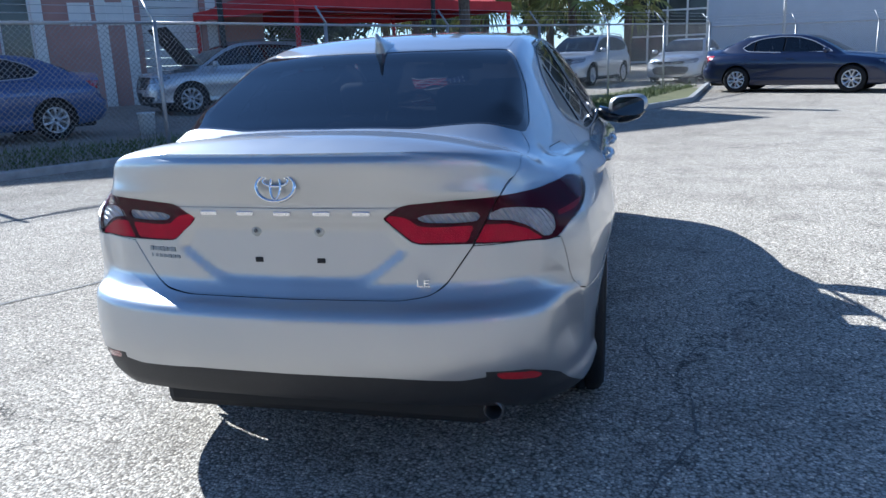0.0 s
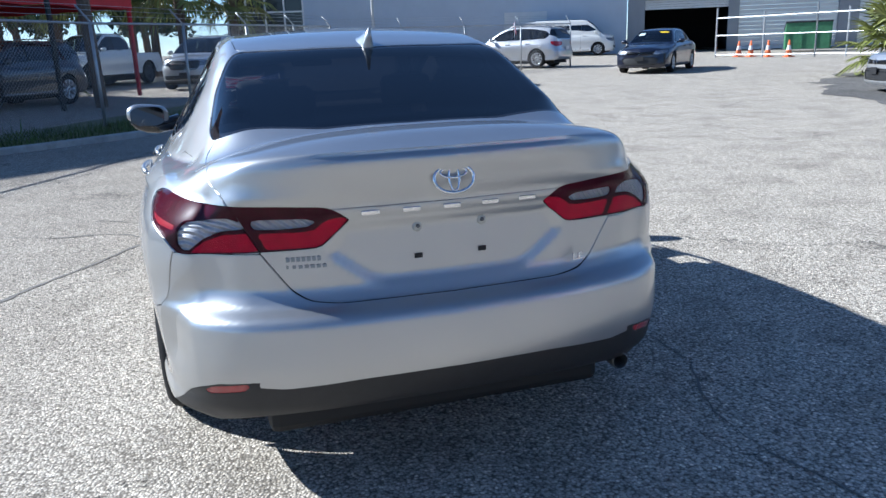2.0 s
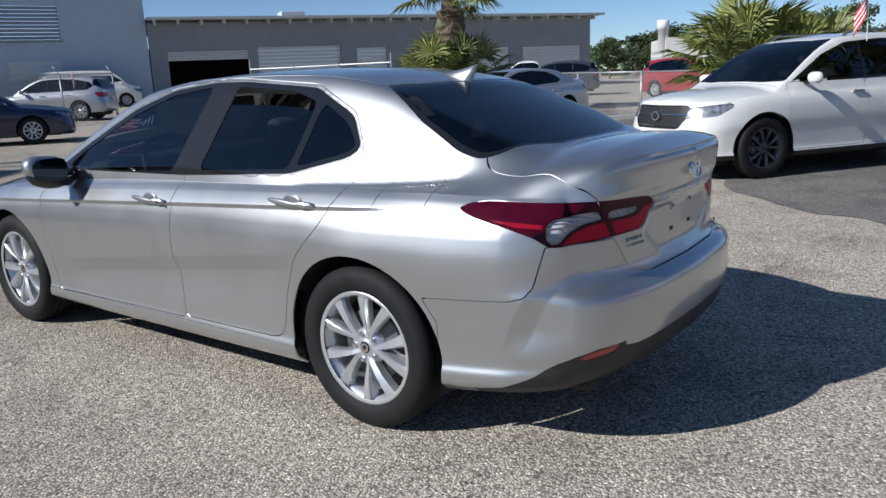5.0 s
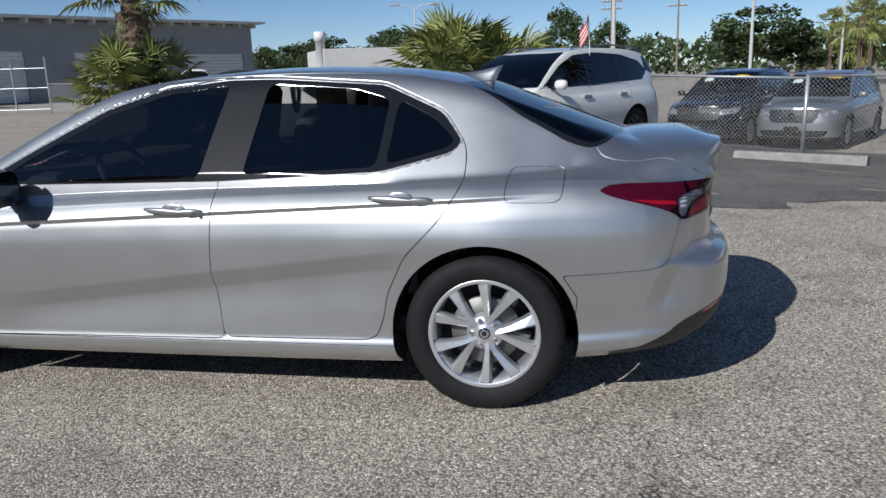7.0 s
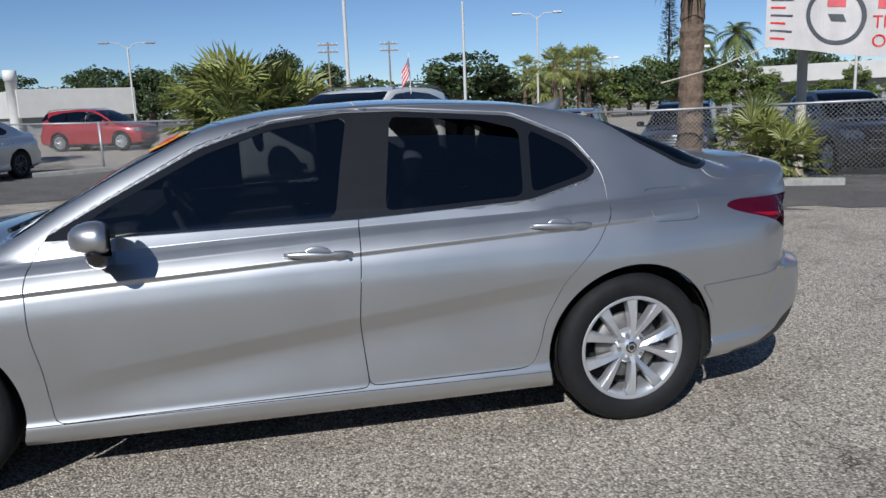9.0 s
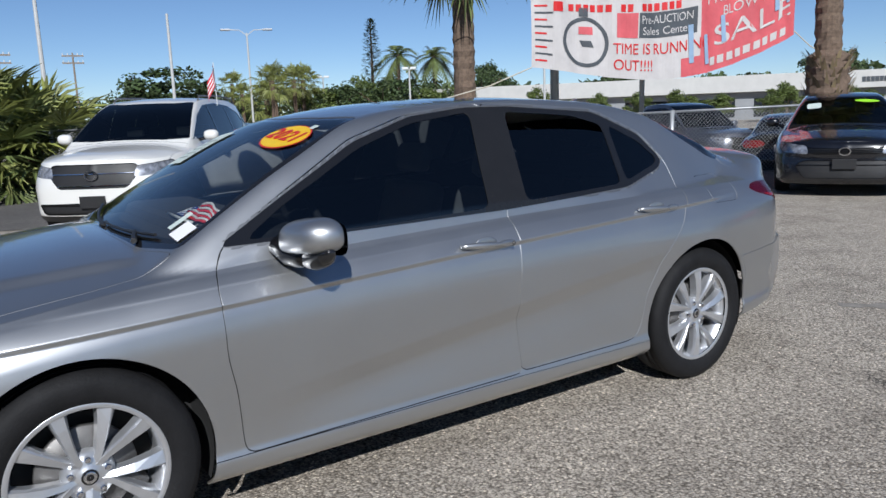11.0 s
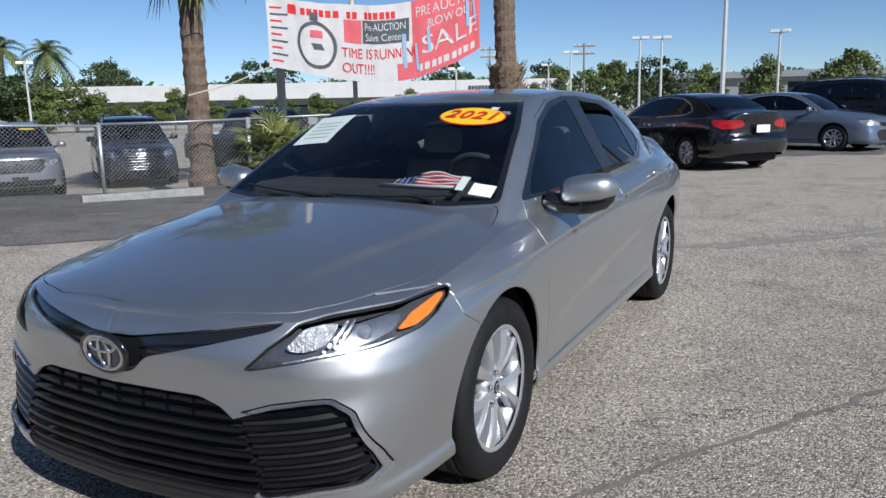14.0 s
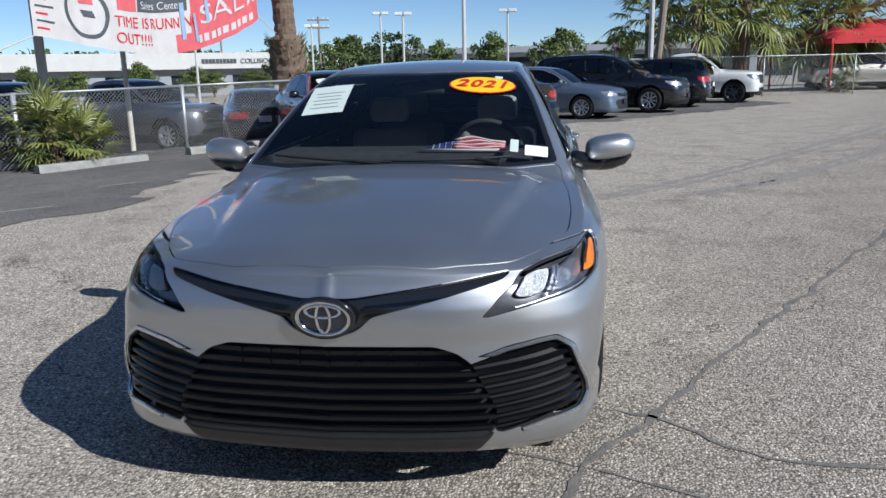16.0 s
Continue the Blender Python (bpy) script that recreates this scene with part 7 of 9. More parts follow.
def roller_door(parent, x0, x1, z0, z1, mat, y=0.12):
    d = thing_part("roller_door", parent, Matrix.Identity(4), "white roll-up door")
    n = max(4, int((z1 - z0) / 0.22))
    for k in range(n):
        bm = bmesh.new()
        za, zb = z0 + (z1 - z0) * k / n, z0 + (z1 - z0) * (k + 1) / n
        box(bm, x0, x1, y, y + 0.05, za + 0.006, zb - 0.006, 0.012)
        part("slat", bm, mat, d)


def warehouse():
    m, L = wall_frame((5.9, 45.3), (24.5, 38.4))
    b = thing("warehouse", m, "tall plain blue-grey warehouse with a vent", "building")
    bm = bmesh.new()
    wall_with_holes(bm, L, -0.3, 9.0, [(12.2, 15.2, 3.75, 5.6)], 0.3)
    part("front_wall", bm, M["grey_wall"], b)
    for k in range(9):
        bm = bmesh.new()
        box(bm, 12.2, 15.2, 0.08, 0.14, 3.78 + k * 0.2, 3.94 + k * 0.2, 0.01, Matrix.Identity(4))
        part("vent_slat", bm, M["grey_wall2"], b)
    bm = bmesh.new()
    box(bm, 12.1, 15.3, -0.06, 0.0, 3.62, 3.74)
    part("vent_sill", bm, M["grey_wall2"], b)
    bm = bmesh.new()
    box(bm, 12.4, 15.0, -0.04, 0.0, 1.6, 2.6, 0.02)
    part("wall_panel", bm, M["door_white"], b)
    bm = bmesh.new()
    box(bm, L - 0.3, L, 0.3, 24, -0.3, 9.0)
    part("side_wall", bm, M["grey_wall"], b)
    bm = bmesh.new()
    box(bm, 0, 0.3, 0.3, 24, -0.3, 9.0)
    part("side_wall", bm, M["grey_wall"], b)
    bm = bmesh.new()
    box(bm, -0.1, L + 0.1, -0.1, 24, 9.0, 9.2)
    part("roof", bm, M["grey_wall2"], b)
    for x in (4.5,):
        bm = bmesh.new()
        tube(bm, [(x, -1.5, -0.3), (x, -1.5, 12)], 0.09, 10)
        pp = thing("lamp_pole", m, "slim pale light pole before the warehouse", "lamp pole")
        part("pole", bm, M["lamp_pole"], pp)
    # glazed front beside it
    m2, L2 = wall_frame((1.3, 45.9), (5.85, 45.3))
    g = thing("glazed_office", m2, "office front with dark glass panes and white frames", "building")
    bm = bmesh.new()
    box(bm, 0, L2, 0.35, 8, -0.3, 8)
    part("office_wall", bm, M["grey_wall2"], g)
    for i in range(4):
        for j in range(5):
            bm = bmesh.new()
            box(bm, 0.08 + i * L2 / 4, (i + 1) * L2 / 4 - 0.06, 0.10, 0.14, 0.2 + j * 1.5, 1.6 + j * 1.5)
            part("pane", bm, M["office_glass"], g)
    for i in range(5):
        bm = bmesh.new()
        box(bm, i * L2 / 4 - 0.05, i * L2 / 4 + 0.05, 0, 0.2, -0.3, 8)
        part("mullion", bm, M["trim_white"], g)
    for j in range(6):
        bm = bmesh.new()
        box(bm, 0, L2, 0.02, 0.18, 0.1 + j * 1.5, 0.2 + j * 1.5)
        part("transom", bm, M["trim_white"], g)


M["office_glass"] = material("dark_office_glass", (0.03, 0.035, 0.04), 0.08, vary=0.2, scale=1.0)
warehouse()


def garage_block():
    m, L = wall_frame((24.55, 38.36), (51.7, 22.7))
    b = thing("garage_block", m, "low grey workshop block with roll-up doors and roof eave", "building")
    doors = [(6.4, 11.8, 3.2), (12.9, 15.0, 3.0), (18.0, 20.4, 2.9), (21.9, 24.4, 2.8), (25.5, 30.5, 2.75)]
    bm = bmesh.new()
    wall_with_holes(bm, L, -0.5, 4.75, [(1.0, 5.8, -0.5, 3.05)] + [(a, c, -0.5, z) for a, c, z in doors], 0.3)
    part("front_wall", bm, M["grey_wall2"], b)
    for a, c, z in doors:
        roller_door(b, a, c, 0.0, z, M["door_white"])
    roller_door(b, 1.0, 5.8, 2.5, 3.05, M["door_white"])
    # Bay lining is near-black: the shade indoors is put into its colour.
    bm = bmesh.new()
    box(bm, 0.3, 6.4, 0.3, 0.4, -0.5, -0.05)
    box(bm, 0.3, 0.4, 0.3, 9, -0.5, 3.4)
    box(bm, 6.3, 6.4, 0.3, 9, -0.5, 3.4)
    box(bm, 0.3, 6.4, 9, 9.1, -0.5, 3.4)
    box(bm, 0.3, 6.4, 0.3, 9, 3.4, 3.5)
    part("workshop_bay", bm, M["bay_shade"], b, "open workshop bay with its shade painted near-black")
    bm = bmesh.new()
    box(bm, L - 0.3, L, 0.3, 14, -0.5, 4.75)
    part("end_wall", bm, M["grey_wall2"], b)
    bm = bmesh.new()
    box(bm, -0.0, L + 0.7, -0.9, 14, 4.85, 5.0)
    part("roof", bm, M["roof_edge"], b, "pale roof slab")
    n = 24
    for k in range(n):
        bm = bmesh.new()
        x = 0.4 + (L - 0.6) * k / (n - 1)
        box(bm, x - 0.07, x + 0.07, -0.85, 0.0, 4.55, 4.85)
        part("rafter", bm, M["roof_edge"], b)
    bm = bmesh.new()
    box(bm, 9.0, 10.6, 4, 5.4, 5.0, 5.7, 0.03)
    part("roof_unit", bm, M["grey_wall"], b, "grey rooftop unit")


M["roof_edge"] = material("pale_roof_edge", (0.55, 0.54, 0.50), 0.8, vary=0.15, scale=2)
garage_block()


def pink_building():
    a, c = (-20.5, 8.8), (-9.4, 17.3)
    m, L = wall_frame(a, c)
    b = thing("pink_building", m, "dusty pink shop building with white pilasters and windows", "building")
    wins = [(5.9, 6.75, 0.4, 3.2), (7.1, 7.9, 0.4, 3.2), (10.6, 12.2, 0.0, 3.6)]
    bm = bmesh.new()
    wall_with_holes(bm, L, -0.6, 9.6, wins, 0.3)
    part("front_wall", bm, M["pink_wall"], b)
    for x in (2.5, 9.6, 6.92, 8.05, 10.3, 12.5):
        bm = bmesh.new()
        box(bm, x - 0.14, x + 0.14, -0.06, 0.0, -0.6, 9.6, 0.01)
        part("pilaster", bm, M["trim_white"], b)
    for a0, a1, z0, z1 in wins[:2]:
        w = thing_part("window", b, Matrix.Identity(4))
        bm = bmesh.new()
        box(bm, a0, a1, 0.12, 0.16, z0, z1)
        part("pane", bm, M["office_glass"], w)
        bm = bmesh.new()
        for q in ((a0, a0 + 0.06, z0, z1), (a1 - 0.06, a1, z0, z1), (a0, a1, z0, z0 + 0.06), (a0, a1, z1 - 0.06, z1)):
            box(bm, q[0], q[1], 0.04, 0.16, q[2], q[3])
        part("frame", bm, M["trim_white"], w)
    roller_door(b, 10.6, 12.2, 0.0, 3.6, M["door_white"])
    for x in (8.8, 9.7):
        bm = bmesh.new()
        box(bm, x, x + 0.55, -0.03, 0.0, 2.25, 2.85, 0.01)
        part("wall_plaque", bm, M["trim_white"], b, "white wall plaque")
    for x in (0, L - 0.3):
        bm = bmesh.new()
        box(bm, x, x + 0.3, 0.3, 10, -0.6, 9.6)
        part("side_wall", bm, M["pink_wall"], b)
    bm = bmesh.new()
    box(bm, -0.15, L + 0.15, -0.15, 10, 9.6, 9.85, 0.02)
    part("cornice", bm, M["trim_white"], b)


pink_building()


def canopy(cx, cy, w, d, eave, peak, turn, label, mat):
    z = float(ground_z(cx, cy))
    tnt = thing("canopy_tent", Matrix.Translation((cx, cy, z)) @ Matrix.Rotation(turn, 4, "Z"), label, "canopy", "canopies")
    bm = bmesh.new()
    n = 12
    ridge = w * 0.22
    rows = []
    for i in range(n + 1):
        u = i / n * 2 - 1
        row = []
        for j in range(n + 1):
            v = j / n * 2 - 1
            h = 1 - max(max(0, (abs(u) * w / 2 - ridge) / (w / 2 - ridge)), abs(v))
            row.append(bm.verts.new((u * w / 2, v * d / 2, eave + (peak - eave) * h - 0.10 * h * (1 - h) + 0.015 * math.sin(7 * u + 5 * v))))
        rows.append(row)
    for i in range(n):
        for j in range(n):
            bm.faces.new((rows[i][j], rows[i + 1][j], rows[i + 1][j + 1], rows[i][j + 1]))
    part("canopy_top", bm, mat, tnt)
    for s in range(4):
        bm = bmesh.new()
        e = [(-w / 2, -d / 2), (w / 2, -d / 2), (w / 2, d / 2), (-w / 2, d / 2)]
        p, q = e[s], e[(s + 1) % 4]
        prev = None
        for k in range(15):
            x, y = p[0] + (q[0] - p[0]) * k / 14, p[1] + (q[1] - p[1]) * k / 14
            ring = [bm.verts.new((x, y, eave)), bm.verts.new((x * 1.002, y * 1.002, eave - 0.26 - 0.02 * math.sin(k * 2)))]
            if prev:
                bm.faces.new((prev[0], ring[0], ring[1], prev[1]))
            prev = ring
        part("valance", bm, mat, tnt)
        bm = bmesh.new()
        tube(bm, [(p[0] * 0.98, p[1] * 0.98, 0), (p[0] * 0.98, p[1] * 0.98, eave)], 0.06, 8)
        part("leg", bm, mat, tnt)


canopy(-6.6, 17.4, 7.2, 5.6, 2.55, 3.45, math.atan2(5.5, 4.0), "red canvas canopy tent on red legs", M["red_canvas"])
canopy(-17.5, -38.5, 8.0, 6.0, 2.5, 3.5, 0.2, "dark red canvas canopy over the far lot", M["red_canvas"])


def white_block(name, a, c, h, depth, label, band=1.1, sign=False):
    m, L = wall_frame(a, c)
    b = thing(name, m, label, "building")
    bm = bmesh.new()
    n = int(L / 5)
    holes = [(2 + k * 5, 5.6 + k * 5, 0.2, h - band - 0.5) for k in range(n)]
    wall_with_holes(bm, L, -0.5, h - band, holes, 0.3)
    part("front_wall", bm, M["grey_wall2"], b)
    for q in holes:
        bm = bmesh.new()
        box(bm, q[0], q[1], 0.18, 0.22, q[2], q[3])
        part("window", bm, M["office_glass"], b)
    bm = bmesh.new()
    box(bm, -0.3, L + 0.3, -0.7, depth, h - band, h, 0.03)
    part("parapet", bm, M["white_wall"] if band > 0.75 else M["grey_wall2"], b, "plain parapet")
    for x in (0, L - 0.3):
        bm = bmesh.new()
        box(bm, x, x + 0.3, 0.3, depth, -0.5, h - band)
        part("end_wall", bm, M["grey_wall2"], b)
    if sign:
        bm = bmesh.new()
        for k in range(10):
            box(bm, sign + k * 0.29, sign + 0.24 + k * 0.29, -0.75, -0.70, h - 0.86, h - 0.50)
        part("name_bars", bm, M["banner_dark"], b, "black bar lettering")
        lettering("sign_text", "COLLISION CENTER", 0.56, Matrix.Translation((sign + 5.7, -0.75, h - 0.70)) @ Matrix.Rotation(radians(90), 4, "X"), M["banner_dark"], b, 0.02)
    return b


white_block("white_shop_block", (55.5, -37), (20.5, -62.4), 3.45, 14, "long low white-topped shop building with a sign", 1.3, sign=34.4)
white_block("grey_shop_block", (16, -88), (-42, -92), 4.2, 12, "low grey shop building far behind the lot", 0.7)
white_block("white_depot", (62.5, 20.6), (66.5, 13.2), 3.5, 9, "small white depot building beyond the fence", 2.2)


def flue():
    f = thing("flue_stack", Matrix.Translation((62.3, 21.0, 0)), "fat white metal flue stack on the depot", "flue")
    bm = bmesh.new()
    lathe(bm, [(0.42, -0.3), (0.42, 4.4), (0.50, 4.42), (0.50, 5.2), (0.40, 5.22), (0.001, 5.2)], 20, "Z")
    part("flue_pipe", bm, M["trim_white"], f, smooth=True)


flue()


# ---------------------------------------------------------------- plants
def frond_fan(v, t, base, direction, size, rnd, droop=0.35, blades=17):
    """One fan leaf: a stalk and folded blades that spread from its end."""
    d = direction.normalized()
    up = Vector((0, 0, 1))
    s = d.cross(up)
    s = s.normalized() if s.length > 1e-3 else Vector((1, 0, 0))
    nrm = s.cross(d).normalized()
    end = base + d * size * 0.75 + Vector((0, 0, -droop * size * 0.18))
    k = len(v)
    w = s * size * 0.016
    v += [tuple(base + w), tuple(base - w), tuple(end - w * 0.6), tuple(end + w * 0.6)]
    t.append((k, k + 1, k + 2, k + 3))
    for i in range(blades):
        a = (i / (blades - 1) - 0.5) * 3.7 + rnd.uniform(-0.06, 0.06)
        l = size * (0.80 - 0.22 * abs(a) / 1.85) * rnd.uniform(0.85, 1.1)
        o = d * math.cos(a) + s * math.sin(a)
        tip = end + o * l + Vector((0, 0, -droop * l * (0.35 + 0.5 * rnd.random())))
        midp = end + o * l * 0.55 + nrm * 0.03 * size
        q = o.cross(nrm).normalized() * size * 0.036
        k = len(v)
        v += [tuple(end), tuple(midp + q), tuple(tip), tuple(midp - q), tuple(midp - nrm * 0.025 * size)]
        t += [(k, k + 1, k + 4), (k + 1, k + 2, k + 4), (k, k + 4, k + 3), (k + 4, k + 2, k + 3)]


def frond_feather(v, t, base, direction, size, rnd):
    """One feather leaf: an arched rib with leaflets down both sides."""
    d = direction.normalized()
    side = d.cross(Vector((0, 0, 1)))
    side = side.normalized() if side.length > 1e-3 else Vector((1, 0, 0))
    pts = [base + d * size * s + Vector((0, 0, -0.75 * size * s * s)) for s in [i / 12 for i in range(13)]]
    for i in range(1, 13):
        for sg in (-1, 1):
            l = size * 0.32 * math.sin(math.pi * (0.12 + 0.8 * i / 12))
            tip = pts[i] + side * sg * l + d * l * 0.5 + Vector((0, 0, -l * 0.55))
            k = len(v)
            v += [tuple(pts[i - 1]), tuple(pts[i]), tuple(tip)]
            t.append((k, k + 1, k + 2))
        k = len(v)
        v += [tuple(pts[i - 1] + side * 0.02), tuple(pts[i - 1] - side * 0.02), tuple(pts[i] - side * 0.02), tuple(pts[i] + side * 0.02)]
        t.append((k, k + 1, k + 2, k + 3))


def mesh_part(name, v, t, mat, parent, label=""):
    me = bpy.data.meshes.new(name)
    me.from_pydata(v, [], t)
    me.materials.append(mat)
    ob = new(name, me)
    ob.parent = parent
    return tagged(ob, label)


def crown_of(kind, n, size, seed, low=-0.5, droop=0.35):
    rnd = random.Random(seed)
    v, t = [], []
    for i in range(n):
        az = i * 2.39996 + rnd.uniform(-0.2, 0.2)
        el = low + (1.45 - low) * (1 - (i + 0.5) / n) ** 1.0
        d = Vector((math.cos(az) * math.cos(el), math.sin(az) * math.cos(el), math.sin(el)))
        if kind == "fan":
            frond_fan(v, t, d * 0.08 * size, d, size * rnd.uniform(0.8, 1.1) * 0.62, rnd, droop)
        else:
            frond_feather(v, t, d * 0.05, d, size * rnd.uniform(0.85, 1.1), rnd)
    return v, t


def rough_trunk(parent, h, r0, r1, lean=(0, 0), boots=None, seed=1):
    rnd = random.Random(seed)
    bm = bmesh.new()
    n, sides = int(h / 0.12) + 3, 16
    rows = []
    for k in range(n):
        s = k / (n - 1)
        r = (r0 + (r1 - r0) * s) * (1 + 0.07 * (k % 2)) * (1.25 - 0.25 * min(1, s * 8))
        if boots and boots[0] < s * h < boots[1]:
            r *= 1.55
        rows.append([bm.verts.new((lean[0] * s * s + r * rnd.uniform(0.92, 1.08) * math.cos(2 * math.pi * i / sides), lean[1] * s * s + r * rnd.uniform(0.92, 1.08) * math.sin(2 * math.pi * i / sides), h * s)) for i in range(sides)])
    for p, q in zip(rows, rows[1:]):
        for i in range(sides):
            bm.faces.new((p[i], p[(i + 1) % sides], q[(i + 1) % sides], q[i]))
    part("trunk", bm, M["bark"], parent, "ringed brown trunk")
    if boots:
        v, t = [], []
        for _ in range(130):
            a, z = rnd.uniform(0, 2 * math.pi), rnd.uniform(*boots)
            r = r0 * 1.5
            c, s = math.cos(a), math.sin(a)
            p = Vector((c * r, s * r, z))
            k = len(v)
            q = Vector((-s, c, 0)) * 0.05
            tip = p + Vector((c * 0.16, s * 0.16, rnd.uniform(0.12, 0.3)))
            v += [tuple(p - q), tuple(p + q), tuple(tip)]
            t.append((k, k + 1, k + 2))
        mesh_part("leaf_bases", v, t, M["frond_dry"], parent, "old dry leaf bases")


def big_palm(x, y, h, r, label, crown=2.3, seed=1, lean=(0, 0), boots=None, skirt=False):
    p = thing("palm_tree", Matrix.Translation((x, y, float(ground_z(x, y)))), label, "palm tree", "palms of the lot")
    rough_trunk(p, h, r * 1.08, r * 0.92, lean, boots, seed)
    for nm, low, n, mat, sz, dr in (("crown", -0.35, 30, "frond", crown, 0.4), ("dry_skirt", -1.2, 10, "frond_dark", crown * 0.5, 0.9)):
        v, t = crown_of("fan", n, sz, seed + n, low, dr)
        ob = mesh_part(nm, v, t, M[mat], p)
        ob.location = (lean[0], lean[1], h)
    return p


big_palm(9.4, -7.35, 4.55, 0.21, "palm with a ringed brown trunk standing in the fence strip", 2.2, 2)
big_palm(5.4, -13.5, 6.2, 0.24, "tall palm with shaggy leaf bases low on its trunk", 2.4, 3, (0.1, 0.2), (1.2, 2.3))
big_palm(18.3, 11.8, 4.0, 0.30, "palm with a rough scaly trunk beside the fence", 2.2, 4, (0, 0), (0.4, 3.4))


def palm_bush(x, y, size, n, label, heads=5, seed=1, dry=0.2):
    p = thing("palm_bush", Matrix.Translation((x, y, float(ground_z(x, y)))), label, "palm bush", "palm bushes")
    rnd = random.Random(seed)
    for k in range(heads):
        a = 2 * math.pi * k / heads + rnd.uniform(0, 1)
        o = Vector((math.cos(a), math.sin(a), 0)) * size * (0.22 if heads > 1 else 0)
        hh = size * rnd.uniform(0.10, 0.42)
        bm = bmesh.new()
        tube(bm, [(o.x * 0.6, o.y * 0.6, 0), (o.x, o.y, hh)], [0.10 * size ** 0.5, 0.08 * size ** 0.5], 9)
        part("stem", bm, M["bark"], p)
        v, t = crown_of("fan", n, size * 0.62, seed * 10 + k, -0.55, 0.25)
        ob = mesh_part("fronds", v, t, M["frond"] if k % 3 else M["frond_dark"], p)
        ob.location = (o.x, o.y, hh)
    v, t = crown_of("fan", max(4, int(n * dry)), size * 0.55, seed + 77, -1.0, 0.8)
    ob = mesh_part("dry_fronds", v, t, M["frond_dry"], p)
    ob.location = (0, 0, size * 0.18)
    return p


palm_bush(13.9, 0.6, 3.0, 26, "large clump of green fan palm by the fence", 7, 5)
palm_bush(18.2, 11.8, 3.2, 24, "shaggy fan palm clump round a palm trunk", 4, 6, 0.4)
palm_bush(7.75, -7.9, 1.55, 20, "dense saw palmetto behind the chain-link fence", 4, 8, 0.4)
palm_bush(-14.5, -34.0, 1.3, 16, "low spiky palm shrub at the far fence", 2, 9, 0.3)
palm_bush(-19.0, -34.5, 1.5, 16, "low spiky palm shrub at the far fence", 2, 10, 0.5)
palm_bush(-5.0, 20.6, 1.6, 14, "green palm shrub behind the red canopy", 2, 12)


def leafy_tree(label, seed, mat, airy=0.5):
    """A unit tree, 1 m high: trunk, limbs and a crown of leaf clumps."""
    rnd = random.Random(seed)
    t0 = thing("tree", Matrix.Identity(4), label, "tree", "trees round the lot")
    bm = bmesh.new()
    tube(bm, [(0, 0, -0.05), (0.01, 0, 0.2), (0.0, 0.02, 0.42)], [0.035, 0.028, 0.018], 7)
    for k in range(6):
        a = k * 1.05 + rnd.uniform(-0.3, 0.3)
        tube(bm, [(0, 0, 0.24 + 0.03 * k), (0.14 * math.cos(a), 0.14 * math.sin(a), 0.45 + 0.03 * k), (0.30 * math.cos(a), 0.30 * math.sin(a), 0.58 + 0.04 * k)], [0.014, 0.009, 0.004], 5)
    part("trunk", bm, M["bark"], t0)
    v, t = [], []
    clumps = []
    for k in range(34):
        a, r = rnd.uniform(0, 2 * math.pi), rnd.random() ** 0.6
        zz = rnd.uniform(0.30, 0.95)
        lim = 0.50 * math.sin(math.pi * min(1, max(0.06, (zz - 0.22) / 0.80)) ** 0.8)
        clumps.append((Vector((math.cos(a) * r * lim, math.sin(a) * r * lim, zz)), rnd.uniform(0.07, 0.15)))
    for c, r in clumps:
        for _ in range(120):
            d = Vector((rnd.gauss(0, 1), rnd.gauss(0, 1), rnd.gauss(0, 0.7)))
            p = c + d.normalized() * r * rnd.random() ** 0.4
            q = Vector((rnd.gauss(0, 1), rnd.gauss(0, 1), rnd.gauss(0, 1))).normalized() * rnd.uniform(0.014, 0.030)
            w = q.cross(Vector((rnd.gauss(0, 1), rnd.gauss(0, 1), rnd.gauss(0, 1)))).normalized() * rnd.uniform(0.010, 0.020)
            k = len(v)
            v += [tuple(p - q), tuple(p + w), tuple(p + q), tuple(p - w)]
            t.append((k, k + 1, k + 2, k + 3))
    mesh_part("crown", v, t, M[mat], t0)
    return t0


TREES_EAST = [(71.1, 0.7, 6.9, 5.0, 0), (81.1, -4.8, 6.2, 6.3, 0), (74.0, 16.7, 5.6, 4.2, 0), (68.0, -16.0, 6.3, 9.8, 0), (68.6, -21.3, 3.7, 5.0, 0), (74.5, 31.3, 4.3, 4.4, 0), (76.1, 27.1, 4.6, 3.2, 0), (79.8, 14.0, 5.3, 3.8, 0), (73.1, 12.6, 5.2, 5.2, 0), (65.6, 8.6, 5.2, 3.6, 1), (58.2, -32.3, 4.1, 4.2, 1), (47.5, -31.0, 3.3, 3.6, 1), (51.0, -23.8, 3.5, 4.9, 1), (54.1, -28.6, 4.5, 4.3, 1), (60.4, -46.2, 5.9, 5.9, 0), (72.2, -25.2, 3.4, 5.4, 0), (64.3, -49.6, 6.5, 5.7, 0), (86.0, 27.5, 5.7, 8.0, 0), (88.0, 19.3, 6.5, 9.0, 0), (82.0, 13.8, 6.0, 8.5, 0), (61.5, 5.8, 5.3, 5.0, 0), (85.0, 32.5, 4.9, 7.5, 0), (52.5, -26.2, 4.0, 5.5, 0), (50.0, -28.6, 4.2, 5.5, 0), (54.5, -33.6, 4.6, 6.0, 0), (47.5, -33.2, 3.2, 4.5, 1)]
